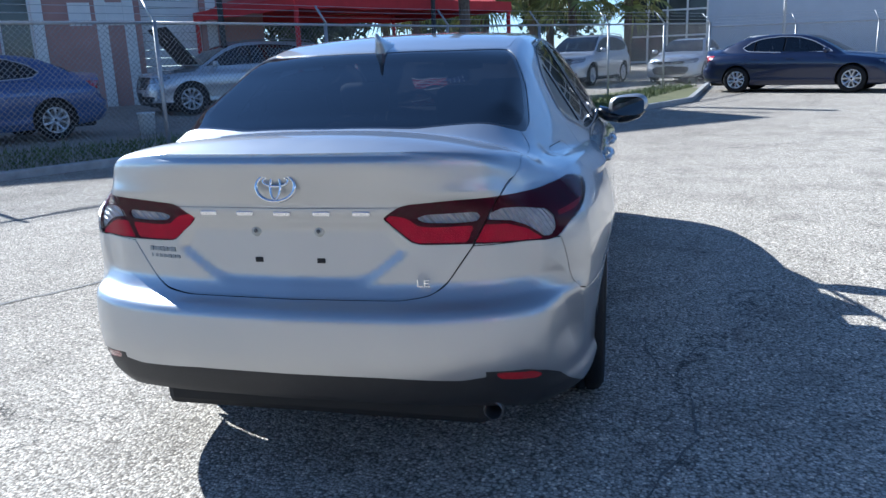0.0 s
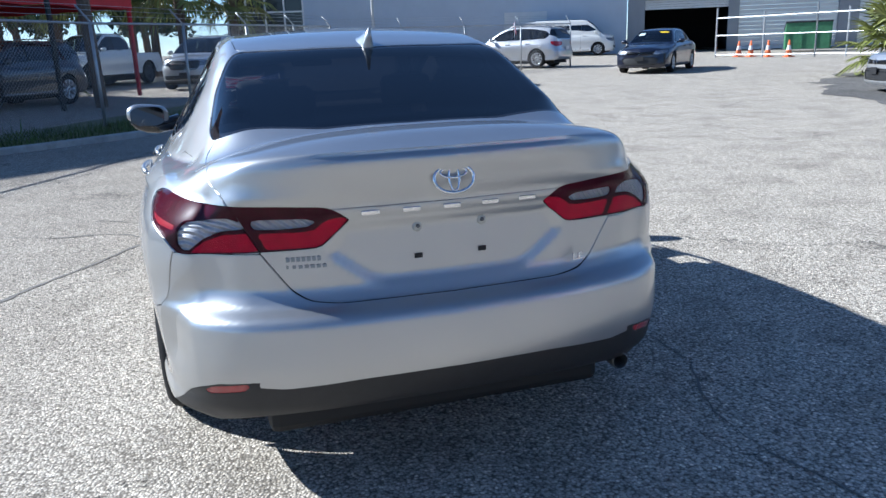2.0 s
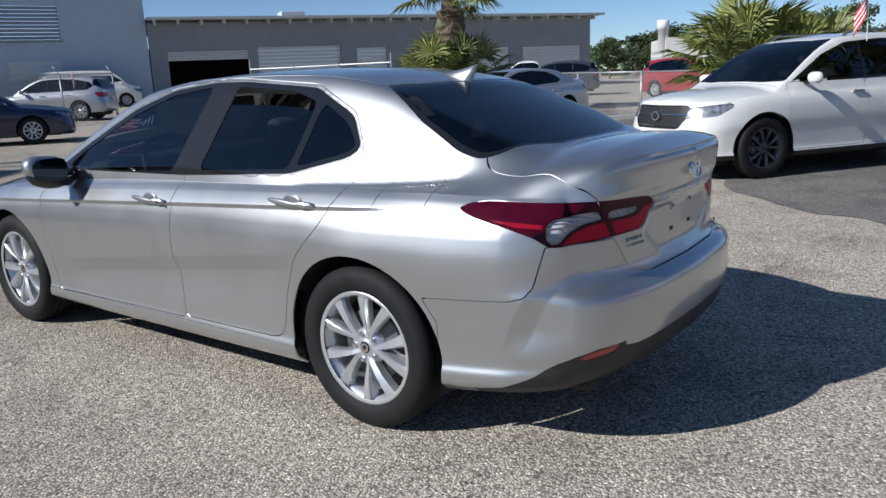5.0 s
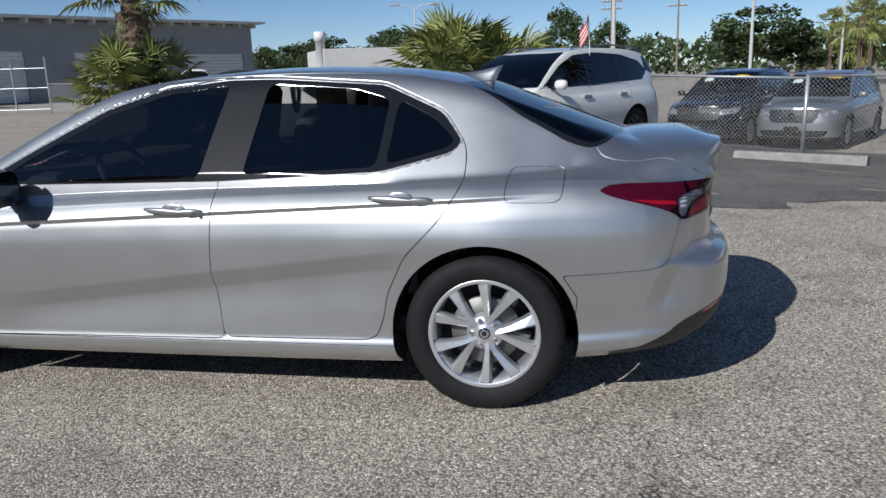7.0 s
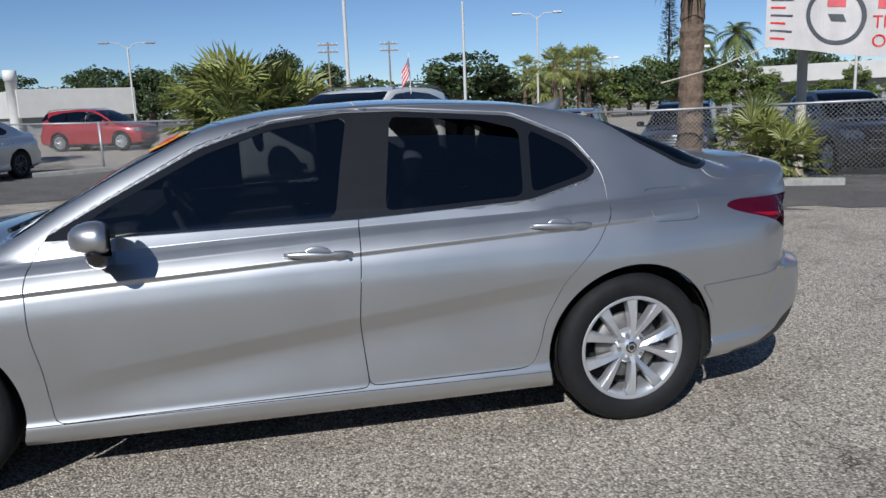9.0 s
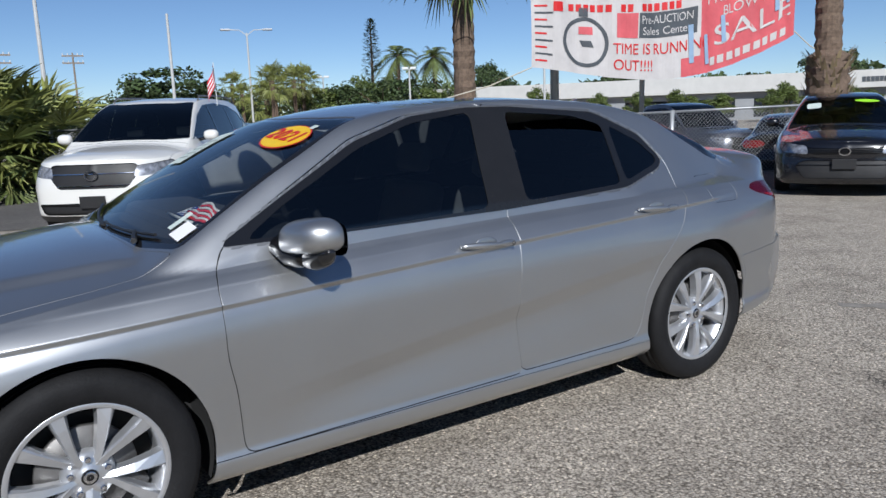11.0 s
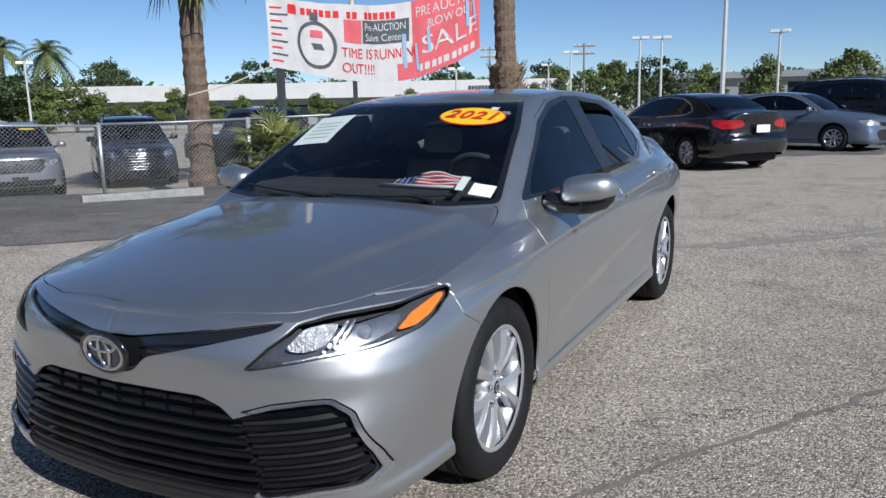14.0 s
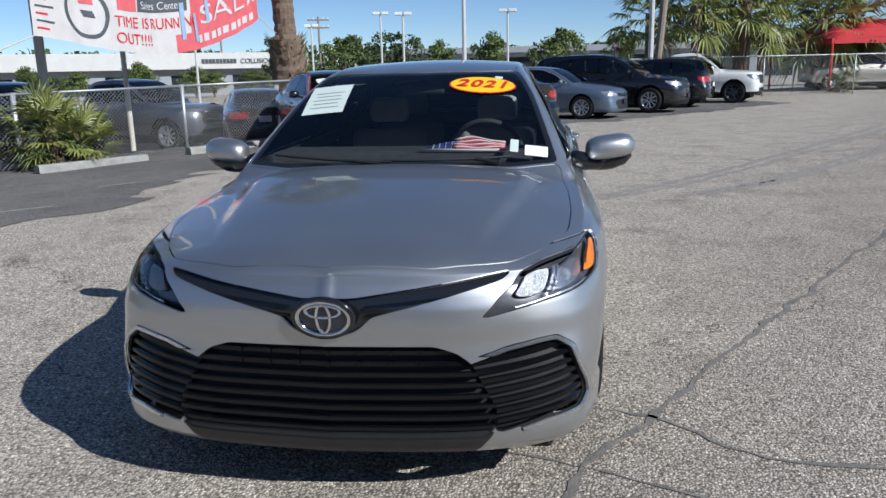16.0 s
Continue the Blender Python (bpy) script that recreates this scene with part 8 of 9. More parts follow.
TREES_SOUTH = [(35.5, -67.4, 5.9, 5.9, 0), (24.4, -67.0, 5.2, 5.6, 0), (21.1, -62.9, 4.4, 4.7, 1), (17.2, -64.2, 5.1, 4.7, 1), (11.6, -60.5, 5.2, 5.3, 0), (53.1, -61.0, 6.6, 7.0, 0), (7.5, -55.0, 4.0, 3.0, 1), (3.4, -55.5, 4.4, 3.4, 1), (-1.4, -55.6, 4.8, 4.2, 1), (-6.6, -60.2, 4.6, 2.9, 1), (-22.0, -58.0, 6.0, 6.0, 0), (-30.0, -52.0, 6.5, 7.0, 0)]
TREES_NORTH = [(-16.0, 27.0, 6.5, 6.0, 0), (-11.5, 25.0, 6.0, 5.5, 0), (-20.5, 24.0, 6.5, 6.5, 0), (-10.0, 44.0, 7.0, 7.0, 0), (-3.5, 47.0, 7.5, 7.0, 0), (-17.0, 40.0, 7.0, 7.0, 0), (-24.0, 34.0, 6.5, 6.0, 0)]
protos = {}
for x, y, h, w, k in TREES_EAST + TREES_SOUTH + TREES_NORTH:
    m = Matrix.Translation((x, y, float(ground_z(x, y)) - 0.05)) @ Matrix.Rotation((x * 7.3 + y) % 6.28, 4, "Z") @ Matrix.Diagonal((w * 1.15, w * 1.15, h * 1.03, 1))
    variant = (k, int(abs(x) + abs(y)) % 2)
    if variant not in protos:
        protos[variant] = leafy_tree(("dark green broad tree" if k == 0 else "light green young tree") + " with an uneven leafy crown", 20 + k * 3 + variant[1], "leaf" if k == 0 else "leaf_light")
        protos[variant].matrix_world = m
    else:
        made = copy_thing(protos[variant], Matrix.Identity(4))
        made.matrix_basis = m


def far_palm(kind, label):
    p = thing("far_palm", Matrix.Identity(4), label, "palm tree", "palms round the lot")
    bm = bmesh.new()
    tube(bm, [(0, 0, -6.0), (0.02, 0.02, -3), (0, 0, 0.05)], [0.16, 0.13, 0.10] if kind == "fan" else [0.12, 0.09, 0.07], 8)
    part("trunk", bm, M["bark"], p)
    v, t = crown_of(kind, 30 if kind == "fan" else 18, 1.0, 31 if kind == "fan" else 32, -0.9, 0.5)
    mesh_part("crown", v, t, M["frond"] if kind == "fan" else M["frond_dark"], p)
    return p


PALMS = [(47.3, -20.0, 3.7, 1.6, "fan"), (50.6, -19.9, 3.5, 1.5, "fan"), (68.3, -20.4, 3.3, 1.5, "fan"), (62.7, -21.7, 3.3, 1.5, "fan"), (52.9, -20.1, 2.5, 2.2, "fan"), (50.1, -21.9, 3.8, 1.8, "fan"), (45.1, -17.5, 3.6, 1.7, "fan"), (56.7, -34.1, 6.3, 2.6, "coco"), (55.0, -36.8, 6.1, 2.6, "coco"), (59.0, -34.3, 4.0, 1.8, "coco"), (60.4, -37.7, 3.8, 1.8, "coco"), (66.0, -22.0, 4.3, 1.7, "fan")]
PALMS_SOUTH = [(-7.0, -29.8, 3.7, 2.3, "fan"), (-9.2, -30.6, 4.0, 2.3, "fan"), (-5.2, -30.6, 3.5, 2.1, "fan"), (-7.6, -31.6, 4.5, 2.4, "fan"), (-10.3, -32.0, 3.3, 2.2, "fan"), (-14.4, -37.2, 3.3, 3.2, "fan"), (-16.6, -39.0, 3.6, 3.2, "fan"), (-11.5, -41.5, 4.2, 3.0, "fan")]
PALMS_NORTH = [(-9.5, 30.0, 4.6, 2.4, "fan"), (-6.4, 33.5, 4.9, 2.4, "fan"), (-5.0, 30.2, 4.4, 2.4, "fan"), (-2.4, 33.6, 4.6, 2.4, "fan"), (-1.2, 30.6, 4.3, 2.4, "fan"), (1.2, 34.6, 4.2, 2.3, "fan"), (-7.6, 28.2, 4.2, 2.4, "fan"), (-3.6, 36.5, 5.2, 2.4, "fan")]
kinds = {}
for x, y, z, s, k in PALMS + PALMS_SOUTH + PALMS_NORTH:
    m = Matrix.Translation((x, y, z)) @ Matrix.Rotation((x * 5.1 + y) % 6.28, 4, "Z") @ Matrix.Diagonal((s, s, s, 1))
    if k not in kinds:
        kinds[k] = far_palm(k, "fan palm with a rounded green crown" if k == "fan" else "slender coconut palm with feather leaves")
        kinds[k].matrix_world = m
    else:
        made = copy_thing(kinds[k], Matrix.Identity(4))
        made.matrix_basis = m


def pine(x, y, h):
    p = thing("column_pine", Matrix.Translation((x, y, 0)), "slim columnar pine above the trees", "pine tree")
    bm = bmesh.new()
    tube(bm, [(0, 0, -0.3), (0, 0, h)], [0.25, 0.04], 8)
    part("trunk", bm, M["bark"], p)
    rnd = random.Random(8)
    v, t = [], []
    for k in range(1500):
        z = h * (0.25 + 0.75 * rnd.random())
        r = 1.5 * (1.1 - z / h) ** 0.6 * rnd.random() ** 0.5
        a = rnd.uniform(0, 6.28)
        c = Vector((r * math.cos(a), r * math.sin(a), z))
        q = Vector((math.cos(a), math.sin(a), rnd.uniform(-0.2, 0.5))) * 0.22
        w = Vector((-math.sin(a), math.cos(a), rnd.uniform(-0.3, 0.3))) * 0.07
        i = len(v)
        v += [tuple(c - q), tuple(c + w), tuple(c + q), tuple(c - w)]
        t.append((i, i + 1, i + 2, i + 3))
    mesh_part("crown", v, t, M["leaf"], p)


pine(64.0, -35.5, 10.4)


def far_woods():
    rnd = random.Random(12)
    v, t = [], []
    for _ in range(20000):
        a = radians(rnd.uniform(-118, 42))
        d = rnd.uniform(96, 116)
        top = 4.5 + 1.6 * noise.noise(Vector((a * 14, 0, 0))) + 0.8 * noise.noise(Vector((a * 50, 3, 0)))
        z = rnd.random() ** 0.8 * max(1.2, top)
        c = Vector((d * math.cos(a), d * math.sin(a), z))
        q = Vector((rnd.gauss(0, 1), rnd.gauss(0, 1), rnd.gauss(0, 1))).normalized() * rnd.uniform(0.3, 0.6)
        w = q.cross(Vector((rnd.gauss(0, 1), rnd.gauss(0, 1), rnd.gauss(0, 1)))).normalized() * rnd.uniform(0.2, 0.4)
        i = len(v)
        v += [tuple(c - q), tuple(c + w), tuple(c + q), tuple(c - w)]
        t.append((i, i + 1, i + 2, i + 3))
    ob = mesh_part("far_woods", v, t, M["leaf"], None)
    tagged(ob, "dark green belt of distant trees", "trees", "", "stuff")


far_woods()


def shrub_row():
    """Loose shrubs before the white building."""
    rnd = random.Random(14)
    for k in range(20):
        s = k / 19
        x, y = 17 + (50 - 17) * s + rnd.uniform(-1, 1), -57.5 + (-30 + 57.5) * s + rnd.uniform(-1, 1)
        m = Matrix.Translation((x, y, -0.1)) @ Matrix.Rotation(rnd.uniform(0, 6), 4, "Z") @ Matrix.Diagonal((2.4 + 1.0 * rnd.random(), 2.6, 1.7 + 1.3 * rnd.random(), 1))
        made = copy_thing(protos[(1, 0)] if (1, 0) in protos else protos[(1, 1)], Matrix.Identity(4))
        made.matrix_basis = m


shrub_row()


# ---------------------------------------------------------------- poles and lamps
LAMPS = [(53.5, 10.5, 6.1, "double"), (52.0, -18.6, 7.7, "double"), (19.2, -38.3, 3.8, "flood"), (17.0, -48.5, 4.2, "flood"), (9.5, -44.0, 5.4, "flood"), (15.2, -48.0, 5.0, "flood"), (7.4, -40.2, 5.0, "flood"), (1.4, -40.3, 4.9, "flood"), (51.3, -22.1, 5.0, "flood"), (55.5, -26.1, 4.6, "flood"), (44.5, -27.7, 4.6, "flood"), (30.2, -27.9, 4.4, "flood"), (38.0, -3.3, 9.0, "mast"), (3.2, -33.5, 7.5, "mast"), (-5.0, -28.5, 6.6, "mast"), (50.0, -12.5, 8.5, "mast"), (76.0, -4.5, 8.0, "utility"), (82.0, -11.5, 8.5, "utility"), (20.5, -68.0, 6.8, "utility"), (30.5, -68.5, 7.0, "utility")]
for x, y, z, k in LAMPS:
    wood = k == "utility"
    lp = thing("street_lamp" if not wood else "utility_pole", Matrix.Translation((x, y, float(ground_z(x, y)))), {"double": "pale street lamp with two curved arms", "flood": "parking lot lamp post with flood heads", "mast": "tall pale metal light pole", "utility": "wooden utility pole with cross arms"}[k], "street lamp" if not wood else "utility pole", "lamps of the lot" if not wood else "utility poles")
    lp.rotation_euler = (0, 0, math.atan2(y, x) + math.pi / 2)
    bm = bmesh.new()
    r = 0.10 if k in ("mast", "utility") else 0.07
    tube(bm, [(0, 0, -0.3), (0, 0, z if k != "double" else z - 0.1)], [r * 1.2, r * 0.8], 8)
    part("pole", bm, M["wood_pole"] if wood else M["lamp_pole"], lp)
    if k == "double":
        for s in (-1, 1):
            bm = bmesh.new()
            tube(bm, [(0, 0, z - 0.3), (0.5 * s, 0, z + 0.1), (1.5 * s, 0, z + 0.15)], 0.035, 6)
            part("arm", bm, M["lamp_pole"], lp)
            bm = bmesh.new()
            box(bm, 1.5 * s - 0.35, 1.5 * s + 0.35, -0.14, 0.14, z + 0.06, z + 0.20, 0.05)
            part("lamp_head", bm, M["galv"], lp)
    if k == "flood":
        for s in (-1, 1):
            bm = bmesh.new()
            box(bm, 0.28 * s - 0.22, 0.28 * s + 0.22, -0.3, 0.12, z - 0.05, z + 0.12, 0.03)
            part("lamp_head", bm, M["plastic_white"], lp)
    if k == "utility":
        for zz in (0.3, 1.0):
            bm = bmesh.new()
            box(bm, -1.0, 1.0, -0.06, 0.06, z - zz - 0.07, z - zz + 0.07)
            part("cross_arm", bm, M["wood_pole"], lp)
            for q in (-0.9, -0.45, 0.45, 0.9):
                bm = bmesh.new()
                tube(bm, [(q, 0, z - zz + 0.05), (q, 0, z - zz + 0.25)], 0.045, 6)
                part("insulator", bm, M["plastic_white"], lp)


def plain_pole(name, pts, r, mat, label, category):
    p = thing(name, Matrix.Translation((pts[0][0], pts[0][1], 0)), label, category)
    bm = bmesh.new()
    tube(bm, [Vector(q) - Vector((pts[0][0], pts[0][1], 0)) for q in pts], r, 10)
    part("pole", bm, M[mat], p)


plain_pole("wood_post", [(8.9, -9.3, -0.2), (8.8, -9.2, 6.0)], 0.09, "cream_post", "pale painted post behind the banner", "post")
plain_pole("steel_post", [(8.4, -11.4, -0.2), (8.4, -11.4, 5.2)], 0.055, "cream_post", "thin steel post behind the banner", "post")
plain_pole("leaning_pole", [(-4.4, -23.0, -0.2), (-4.9, -23.2, 6.5)], 0.13, "wood_pole", "leaning grey wooden pole in the parked row", "pole")
plain_pole("dark_post", [(-3.75, 15.3, 0), (-3.75, 15.3, 6)], 0.06, "black_plastic", "thin black post beside the canopy", "post")
plain_pole("bare_tree", [(-3.0, 16.0, 0), (-3.1, 16.0, 3), (-3.3, 15.9, 6.5)], 0.15, "bark", "dark bare tree trunk behind the fence", "tree")
plain_pole("shop_post", [(-8.3, 12.8, 0), (-8.35, 12.8, 6)], 0.07, "black_plastic", "black steel post before the pink building", "post")


# ---------------------------------------------------------------- banner
def banner():
    P0, P1 = Vector((8.0, -7.9, 0)), Vector((5.85, -13.0, 0))
    L = (P1 - P0).length
    u = (P1 - P0) / L
    n = Vector((u.y, -u.x, 0))
    if n.dot(Vector((-2.4, 3.3, 0)) - P0) < 0:
        n = -n
    b = thing("sale_banner", Matrix.Identity(4), "torn red and white vinyl sale banner hung between palms", "banner")

    def at(s, t, lift=0.0):
        """s along the banner, t up it, both from 0 to 1."""
        sag = -math.sin(math.pi * s ** 1.15)
        z0 = 2.12 + 0.52 * s + 0.55 * sag
        z1 = 3.40 + 0.80 * s + 0.36 * sag
        ripple = 0.06 * math.sin(s * 23) * (0.4 + 0.6 * t) + 0.03 * math.sin(s * 61 + 3 * t)
        p = P0 + u * L * s + n * (ripple + lift)
        return Vector((p.x, p.y, z0 + (z1 - z0) * t))

    def patch(name, s0, s1, t0, t1, mat, lift, ns=24, nt=8, skew=0.0, label=""):
        bm = bmesh.new()
        g = [[bm.verts.new(at(s0 + (s1 - s0) * i / ns + skew * (1 - j / nt), t0 + (t1 - t0) * j / nt, lift)) for j in range(nt + 1)] for i in range(ns + 1)]
        for i in range(ns):
            for j in range(nt):
                bm.faces.new((g[i][j], g[i + 1][j], g[i + 1][j + 1], g[i][j + 1]))
        return part(name, bm, M[mat], b, label)

    def words(name, text, s, t, size, mat, width=None):
        """Letters bent onto the cloth."""
        cu = bpy.data.curves.new(name, "FONT")
        cu.body, cu.size, cu.align_x, cu.align_y = text, 1.0, "CENTER", "CENTER"
        tmp = new(name + "_tmp", cu)
        me = bpy.data.meshes.new_from_object(tmp)
        bpy.data.objects.remove(tmp)
        bpy.data.curves.remove(cu)
        xs = [v.co.x for v in me.vertices]
        w = max(xs) - min(xs)
        k = (width * L / w) if width else size
        for v in me.vertices:
            v.co = at(s + v.co.x * k / L, t + v.co.y * size / 1.45, 0.012)
        me.materials.clear()
        me.materials.append(M[mat])
        ob = new(name, me)
        ob.parent = b

    patch("white_cloth", 0, 0.62, 0, 1, "banner_white", 0.0, 60, 10, 0.0, "white vinyl half")
    patch("red_cloth", 0.62, 1.0, 0.0, 1, "banner_red", 0.0, 50, 10, 0.0, "red vinyl half")
    patch("red_corner", 0.55, 0.622, 0, 0.22, "banner_red", 0.005, 8, 4, 0.0)
    for k in range(16):
        s = 0.135 + k * 0.0265
        if k in (6, 9):
            continue
        patch("name_bar", s, s + 0.019, 0.815, 0.905, "sticker_red", 0.008, 2, 2)
    patch("logo_oval", 0.075, 0.112, 0.80, 0.93, "sticker_red", 0.008, 3, 3)
    patch("red_panel", 0.305, 0.385, 0.50, 0.80, "banner_red", 0.008, 6, 4)
    patch("dark_panel", 0.39, 0.605, 0.50, 0.80, "banner_dark", 0.008, 14, 4)
    words("panel_word", "Pre-AUCTION", 0.495, 0.71, 0.20, "banner_white", 0.19)
    words("panel_word", "Sales Center", 0.495, 0.575, 0.19, "banner_white", 0.185)
    words("slogan", "TIME IS RUNNING", 0.475, 0.36, 0.27, "sticker_red", 0.36)
    words("slogan", "OUT!!!!", 0.37, 0.16, 0.27, "sticker_red", 0.145)
    words("offer", "PRE AUCTION", 0.815, 0.84, 0.27, "banner_white", 0.33)
    words("offer", "BLOW OUT", 0.83, 0.66, 0.24, "banner_white", 0.24)
    words("offer", "SALE", 0.83, 0.39, 0.50, "banner_white", 0.30)
    for k in range(9):
        patch("number_bar", 0.66 + k * 0.034, 0.683 + k * 0.034, 0.07, 0.165, "banner_white", 0.008, 2, 2)
    # stopwatch drawing
    bm = bmesh.new()
    prev = None
    for k in range(49):
        a = 2 * math.pi * k / 48
        ring = [bm.verts.new(at(0.195 + r * math.cos(a) / L, 0.42 + r * math.sin(a) / 1.45, 0.010)) for r in (0.40, 0.47)]
        if prev:
            bm.faces.new((prev[0], ring[0], ring[1], prev[1]))
        prev = ring
    part("watch_ring", bm, M["banner_dark"], b)
    patch("watch_crown", 0.172, 0.205, 0.75, 0.86, "banner_dark", 0.009, 3, 3)
    patch("watch_hand", 0.175, 0.215, 0.36, 0.44, "banner_dark", 0.009, 3, 3, 0.01)
    patch("watch_mark", 0.172, 0.222, 0.52, 0.62, "banner_red", 0.009, 3, 3)
    for k in range(9):
        patch("edge_tick", 0.012, 0.055 + 0.02 * (k % 2), 0.10 + k * 0.095, 0.125 + k * 0.095, "banner_dark" if k % 2 else "sticker_red", 0.008, 3, 1)
    # tears, as loose hanging strips: the sky seen through is put into their colour
    for s, t0, t1 in ((0.70, 0.30, 0.62), (0.90, 0.42, 0.80), (0.95, 0.45, 0.78), (0.575, 0.15, 0.60), (0.63, 0.10, 0.45)):
        patch("torn_strip", s, s + 0.016, t0, t1, "tear", 0.02, 3, 8, 0.008, "pale blue strip painted as sky seen through a tear")
    for k, (p, q) in enumerate(((at(0, 1), Vector((8.55, -6.3, 3.5))), (at(0, 0), Vector((8.55, -6.3, 1.6))), (at(1, 1), Vector((5.4, -13.5, 4.4))), (at(1, 0.05), Vector((5.4, -13.4, 2.2))))):
        bm = bmesh.new()
        tube(bm, [p, (p + q) / 2 - Vector((0, 0, 0.06)), q], 0.012, 5)
        part("rope", bm, M["rope"], b)


# Flat blue that paints the sky seen through the banner's tears.
M["tear"] = material("torn_banner_backing", (0.28, 0.40, 0.55), 0.7, vary=0.15)
M["rope"] = material("pale_rope", (0.55, 0.50, 0.40), 0.9, vary=0.2)
banner()


# ---------------------------------------------------------------- small things
def stick_flag(x, y, z, size, turn, label):
    f = thing("car_flag", Matrix.Translation((x, y, z)) @ Matrix.Rotation(turn, 4, "Z"), label, "flag", "car window flags")
    bm = bmesh.new()
    tube(bm, [(0, 0, -0.05), (0.02, 0, size * 1.4)], 0.006, 6)
    part("staff", bm, M["plastic_white"], f)
    for k in range(7):
        bm = bmesh.new()
        rows = []
        for i in range(9):
            s = i / 8
            rows.append([bm.verts.new((0.02 + 0.30 * size * s + 0.02, 0.03 * math.sin(4 * s + k * 0.2), size * 1.35 - (k + d) * size * 0.10 - 0.65 * size * s)) for d in (0, 1)])
        for p, q in zip(rows, rows[1:]):
            bm.faces.new((p[0], q[0], q[1], p[1]))
        part("stripe", bm, M["flag_red" if k % 2 == 0 else "flag_white"], f)
    bm = bmesh.new()
    rows = [[bm.verts.new((0.018 + 0.12 * size * s, -0.012 + 0.03 * math.sin(2 * s), size * 1.36 - d * size * 0.36 - 0.26 * size * s)) for d in (0, 1)] for s in (0, 0.5, 1)]
    for p, q in zip(rows, rows[1:]):
        bm.faces.new((p[0], q[0], q[1], p[1]))
    part("blue_field", bm, M["flag_blue"], f)


stick_flag(7.95, -1.85, 1.62, 0.40, 2.2, "small striped flag on the white vehicle window")
stick_flag(8.9, 18.6, 1.55, 0.34, 1.0, "small striped flag beyond the blue sedan")
stick_flag(-2.8, -20.6, 1.65, 0.34, 2.5, "small striped flag on the dark vehicle window")
stick_flag(-5.6, -22.3, 1.55, 0.34, 2.5, "small striped flag on the black crossover")


def cone(x, y):
    c = thing("traffic_cone", Matrix.Translation((x, y, float(ground_z(x, y)))), "orange traffic cone with a white band by the gate", "traffic cone", "traffic cones")
    bm = bmesh.new()
    box(bm, -0.19, 0.19, -0.19, 0.19, 0, 0.04, 0.01)
    part("base", bm, M["cone"], c)
    bm = bmesh.new()
    lathe(bm, [(0.15, 0.04), (0.105, 0.32)], 16, "Z")
    lathe(bm, [(0.07, 0.52), (0.03, 0.75), (0.001, 0.75)], 16, "Z")
    part("cone_body", bm, M["cone"], c, smooth=True)
    bm = bmesh.new()
    lathe(bm, [(0.106, 0.32), (0.071, 0.52)], 16, "Z")
    part("white_band", bm, M["plastic_white"], c, smooth=True)


for x, y in ((24.2, 26.6), (24.6, 25.9), (24.9, 24.9), (24.0, 27.2)):
    cone(x, y)


def dumpster(x, y, a):
    d = thing("dumpster", Matrix.Translation((x, y, float(ground_z(x, y)))) @ Matrix.Rotation(a, 4, "Z"), "green steel dumpster with a sloped dark lid", "dumpster")
    bm = bmesh.new()
    prism(bm, [(-1.0, 0.15), (-1.0, 1.5), (1.0, 1.15), (1.0, 0.15)], 2.2)
    bmesh.ops.recalc_face_normals(bm, faces=bm.faces[:])
    part("bin", bm, M["green_bin"], d)
    for k in range(4):
        bm = bmesh.new()
        box(bm, -1.04, 1.04, 0.1 + k * 0.65, 0.16 + k * 0.65, 0.2, 1.1)
        part("rib", bm, M["green_bin"], d)
    bm = bmesh.new()
    prism(bm, [(-1.05, 1.5), (-1.05, 1.57), (1.05, 1.22), (1.05, 1.15)], 2.25, Matrix.Translation((0, -0.02, 0)))
    bmesh.ops.recalc_face_normals(bm, faces=bm.faces[:])
    part("lid", bm, M["black_plastic"], d)


dumpster(31.5, 29.5, 0.9)


def bucket(x, y):
    b = thing("bucket", Matrix.Translation((x, y, float(ground_z(x, y)))), "white plastic bucket standing behind the fence", "bucket")
    bm = bmesh.new()
    lathe(bm, [(0.001, 0.0), (0.13, 0.0), (0.155, 0.36), (0.165, 0.37), (0.165, 0.39), (0.145, 0.385), (0.12, 0.03)], 20, "Z")
    part("pail", bm, M["plastic_white"], b, smooth=True)
    bm = bmesh.new()
    tube(bm, [(0.16 * math.cos(a), 0.02, 0.34 - 0.14 * math.sin(a)) for a in [math.pi * k / 10 for k in range(11)]], 0.004, 5)
    part("wire_handle", bm, M["galv"], b)


bucket(-7.4, 8.0)


# ---------------------------------------------------------------- seams and marks in the asphalt
M["tar"] = material("tar_seam", (0.19, 0.175, 0.155), 0.85, vary=0.4, scale=9, bump=0.4, bump_scale=90)
M["tyre_mark"] = material("rubber_mark", (0.30, 0.275, 0.24), 0.9, vary=0.3, scale=14, bump=0.4, bump_scale=110)


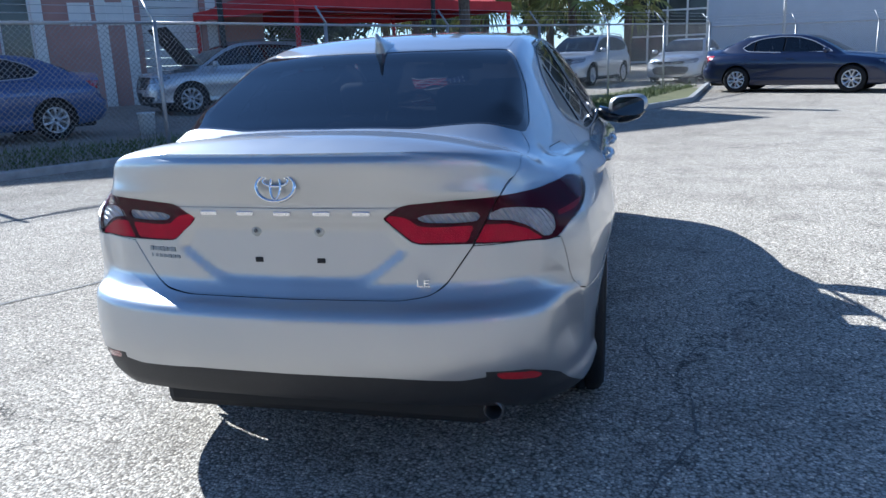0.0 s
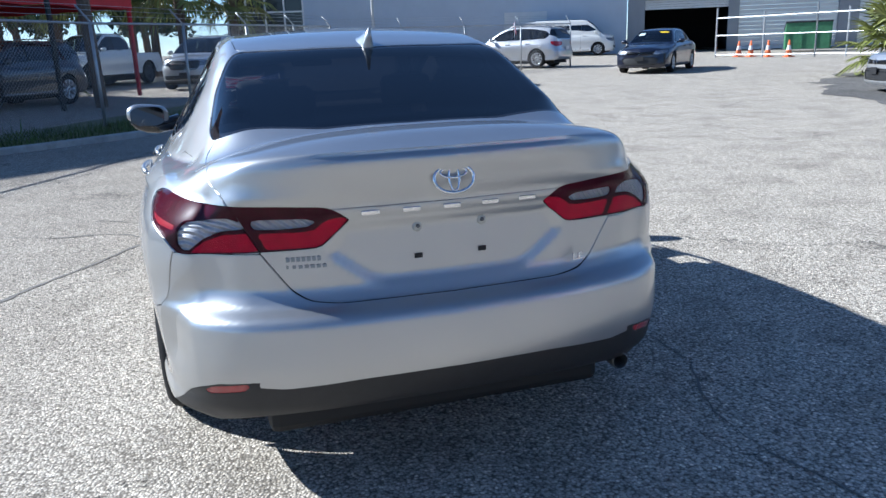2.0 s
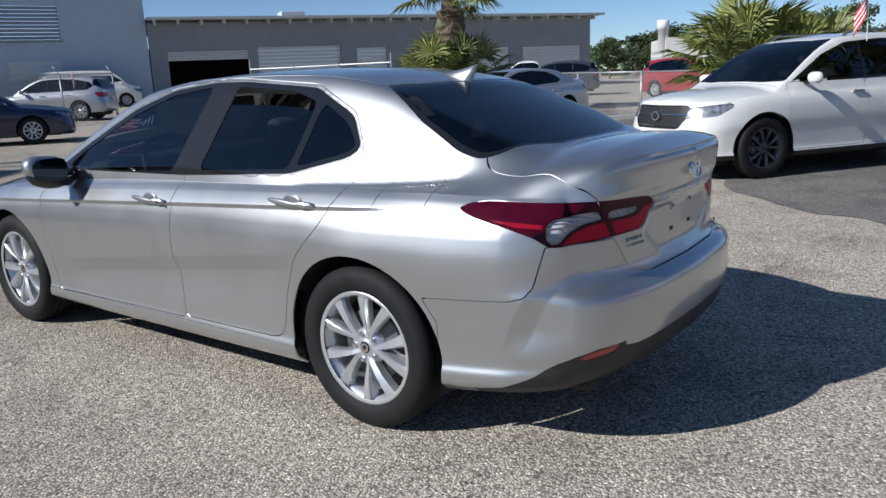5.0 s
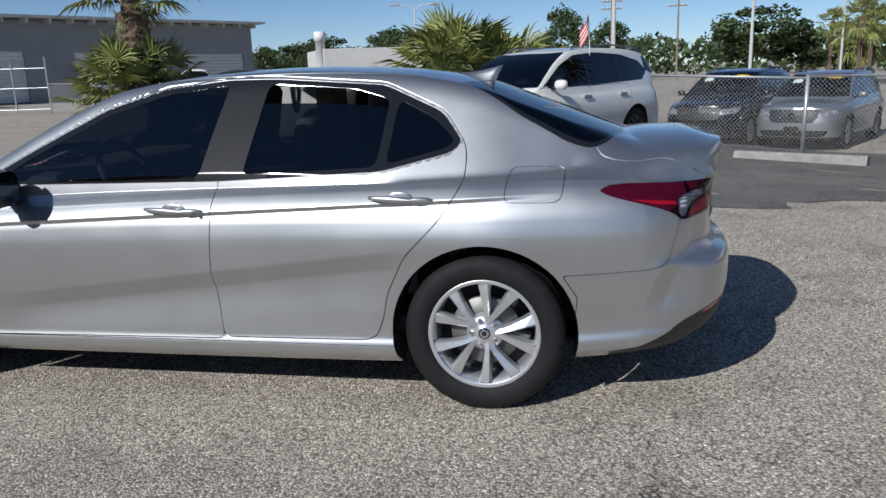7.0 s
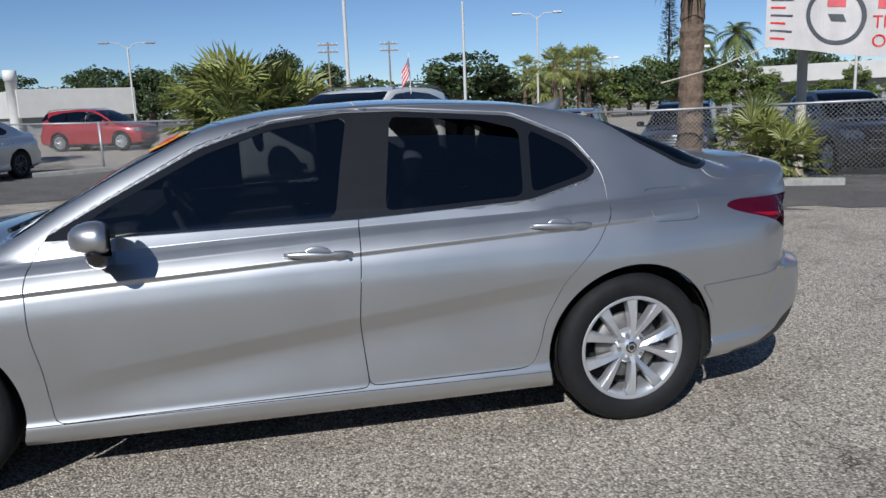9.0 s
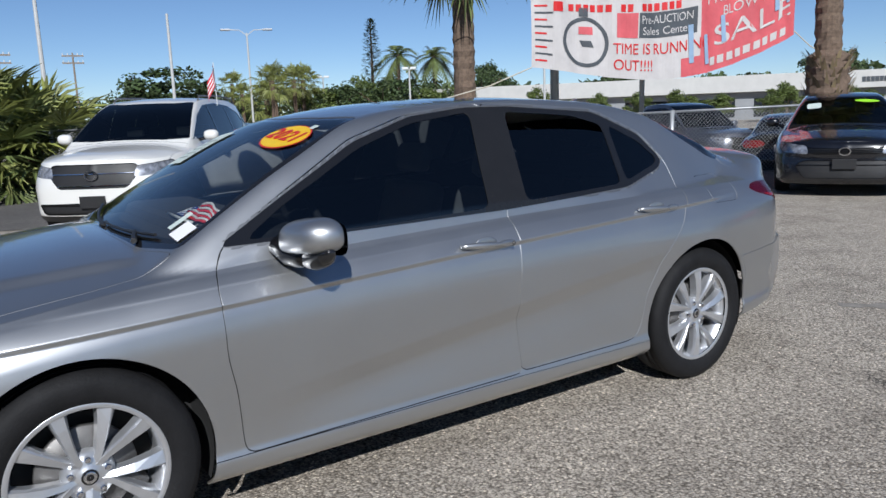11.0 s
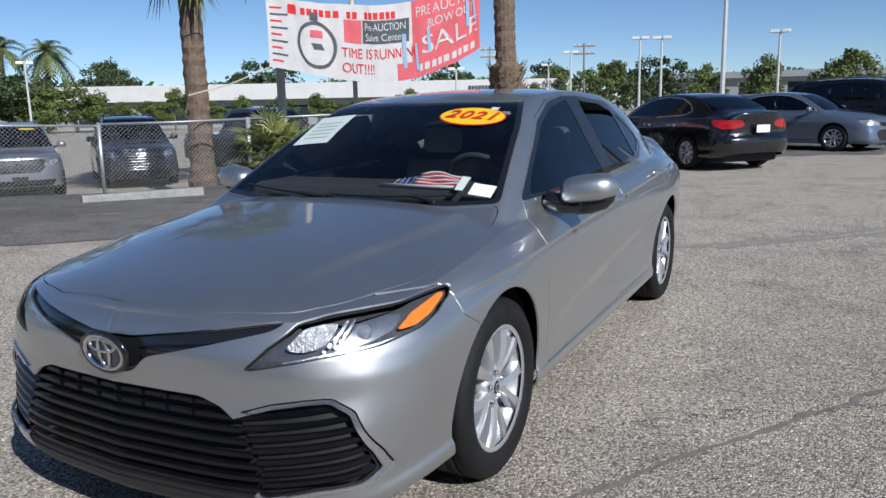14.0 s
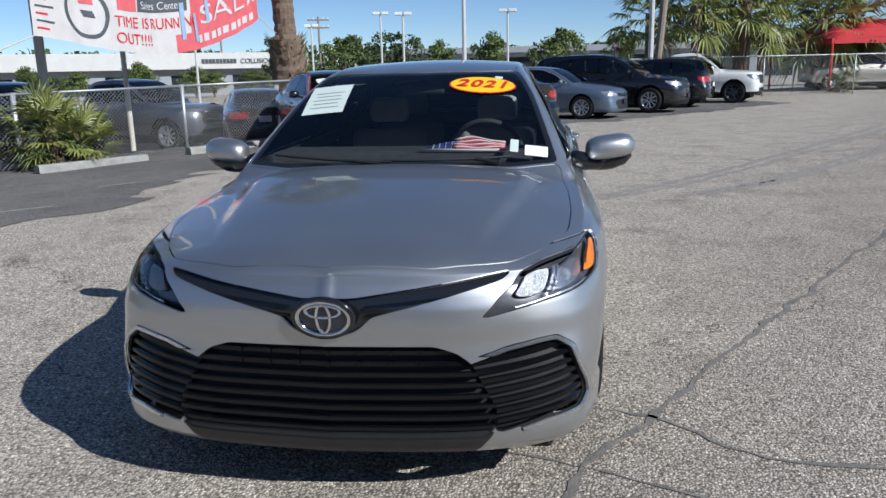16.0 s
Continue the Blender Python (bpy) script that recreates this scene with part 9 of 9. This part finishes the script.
def seam(points, width, mat, label, seed=1, ragged=0.5, category="crack"):
    """A narrow ragged ribbon that follows the ground."""
    rnd = random.Random(seed)
    bm = bmesh.new()
    prev = None
    for (x0, y0), (x1, y1) in zip(points, points[1:]):
        d = Vector((x1 - x0, y1 - y0, 0))
        n = max(2, int(d.length / 0.06))
        side = Vector((-d.y, d.x, 0)).normalized()
        for k in range(n):
            p = Vector((x0, y0, 0)) + d * k / n
            p += side * (noise.noise(p * 3.0 + Vector((seed, 0, 0))) * 0.05 + noise.noise(p * 13.0) * 0.018)
            w = width * (1 + ragged * (rnd.random() * 2 - 1)) / 2
            row = [bm.verts.new((*(p + side * w * q).xy, float(ground_z(p.x, p.y)) + 0.0035)) for q in (-1, 1)]
            if prev:
                bm.faces.new((prev[0], prev[1], row[1], row[0]))
            prev = row
    bmesh.ops.recalc_face_normals(bm, faces=bm.faces[:])
    part("crack", bm, M[mat], label=label, category=category, kind="structure")


seam([(-0.6, 2.6), (-0.89, 1.97), (-1.09, 1.67), (-1.61, 0.88), (-2.37, -0.33), (-3.41, -1.9), (-6.0, -5.8)], 0.030, "tar", "long dark seam across the worn asphalt", 1)
seam([(-0.80, 1.55), (-1.09, 1.67), (-1.35, 1.89), (-1.6, 1.98), (-1.83, 2.04), (-2.9, 2.4), (-4.2, 2.9)], 0.016, "tar", "thin dark crack in the worn asphalt", 2, 0.9)
seam([(-0.45, 1.98), (-0.9, 2.09), (-1.18, 2.25), (-1.7, 2.6)], 0.012, "tar", "thin dark crack in the worn asphalt", 3, 0.9)
seam([(0.98, -0.55), (1.06, -0.96), (1.16, -1.23), (1.25, -1.8), (1.01, -2.22), (1.1, -2.9)], 0.007, "tar", "thin dark crack in the worn asphalt", 4, 0.9)
seam([(0.9, 10.5), (2.6, 13.2), (4.6, 16.2)], 0.035, "tar", "long dark seam across the worn asphalt", 6, 0.5)
seam([(-4.4, 1.8), (-4.06, 2.4), (-3.8, 2.98), (-3.0, 4.6), (-1.6, 6.6), (0.6, 9.4)], 0.03, "tar", "long dark seam beside the kerb", 7, 0.5)
for k, off in enumerate((0.0, 0.35, 1.5, 1.8)):
    seam([(-0.6 - off, -3.2 - 0.4 * off), (-1.87 - off, -4.4 - off * 0.4), (-3.22 - off, -6.2 - off * 0.4), (-5.12 - off, -9.0 - off * 0.3), (-8.14 - off, -13.6)], 0.11, "tyre_mark", "faint dark tyre mark on the asphalt", 10 + k, 0.7, "tyre mark")
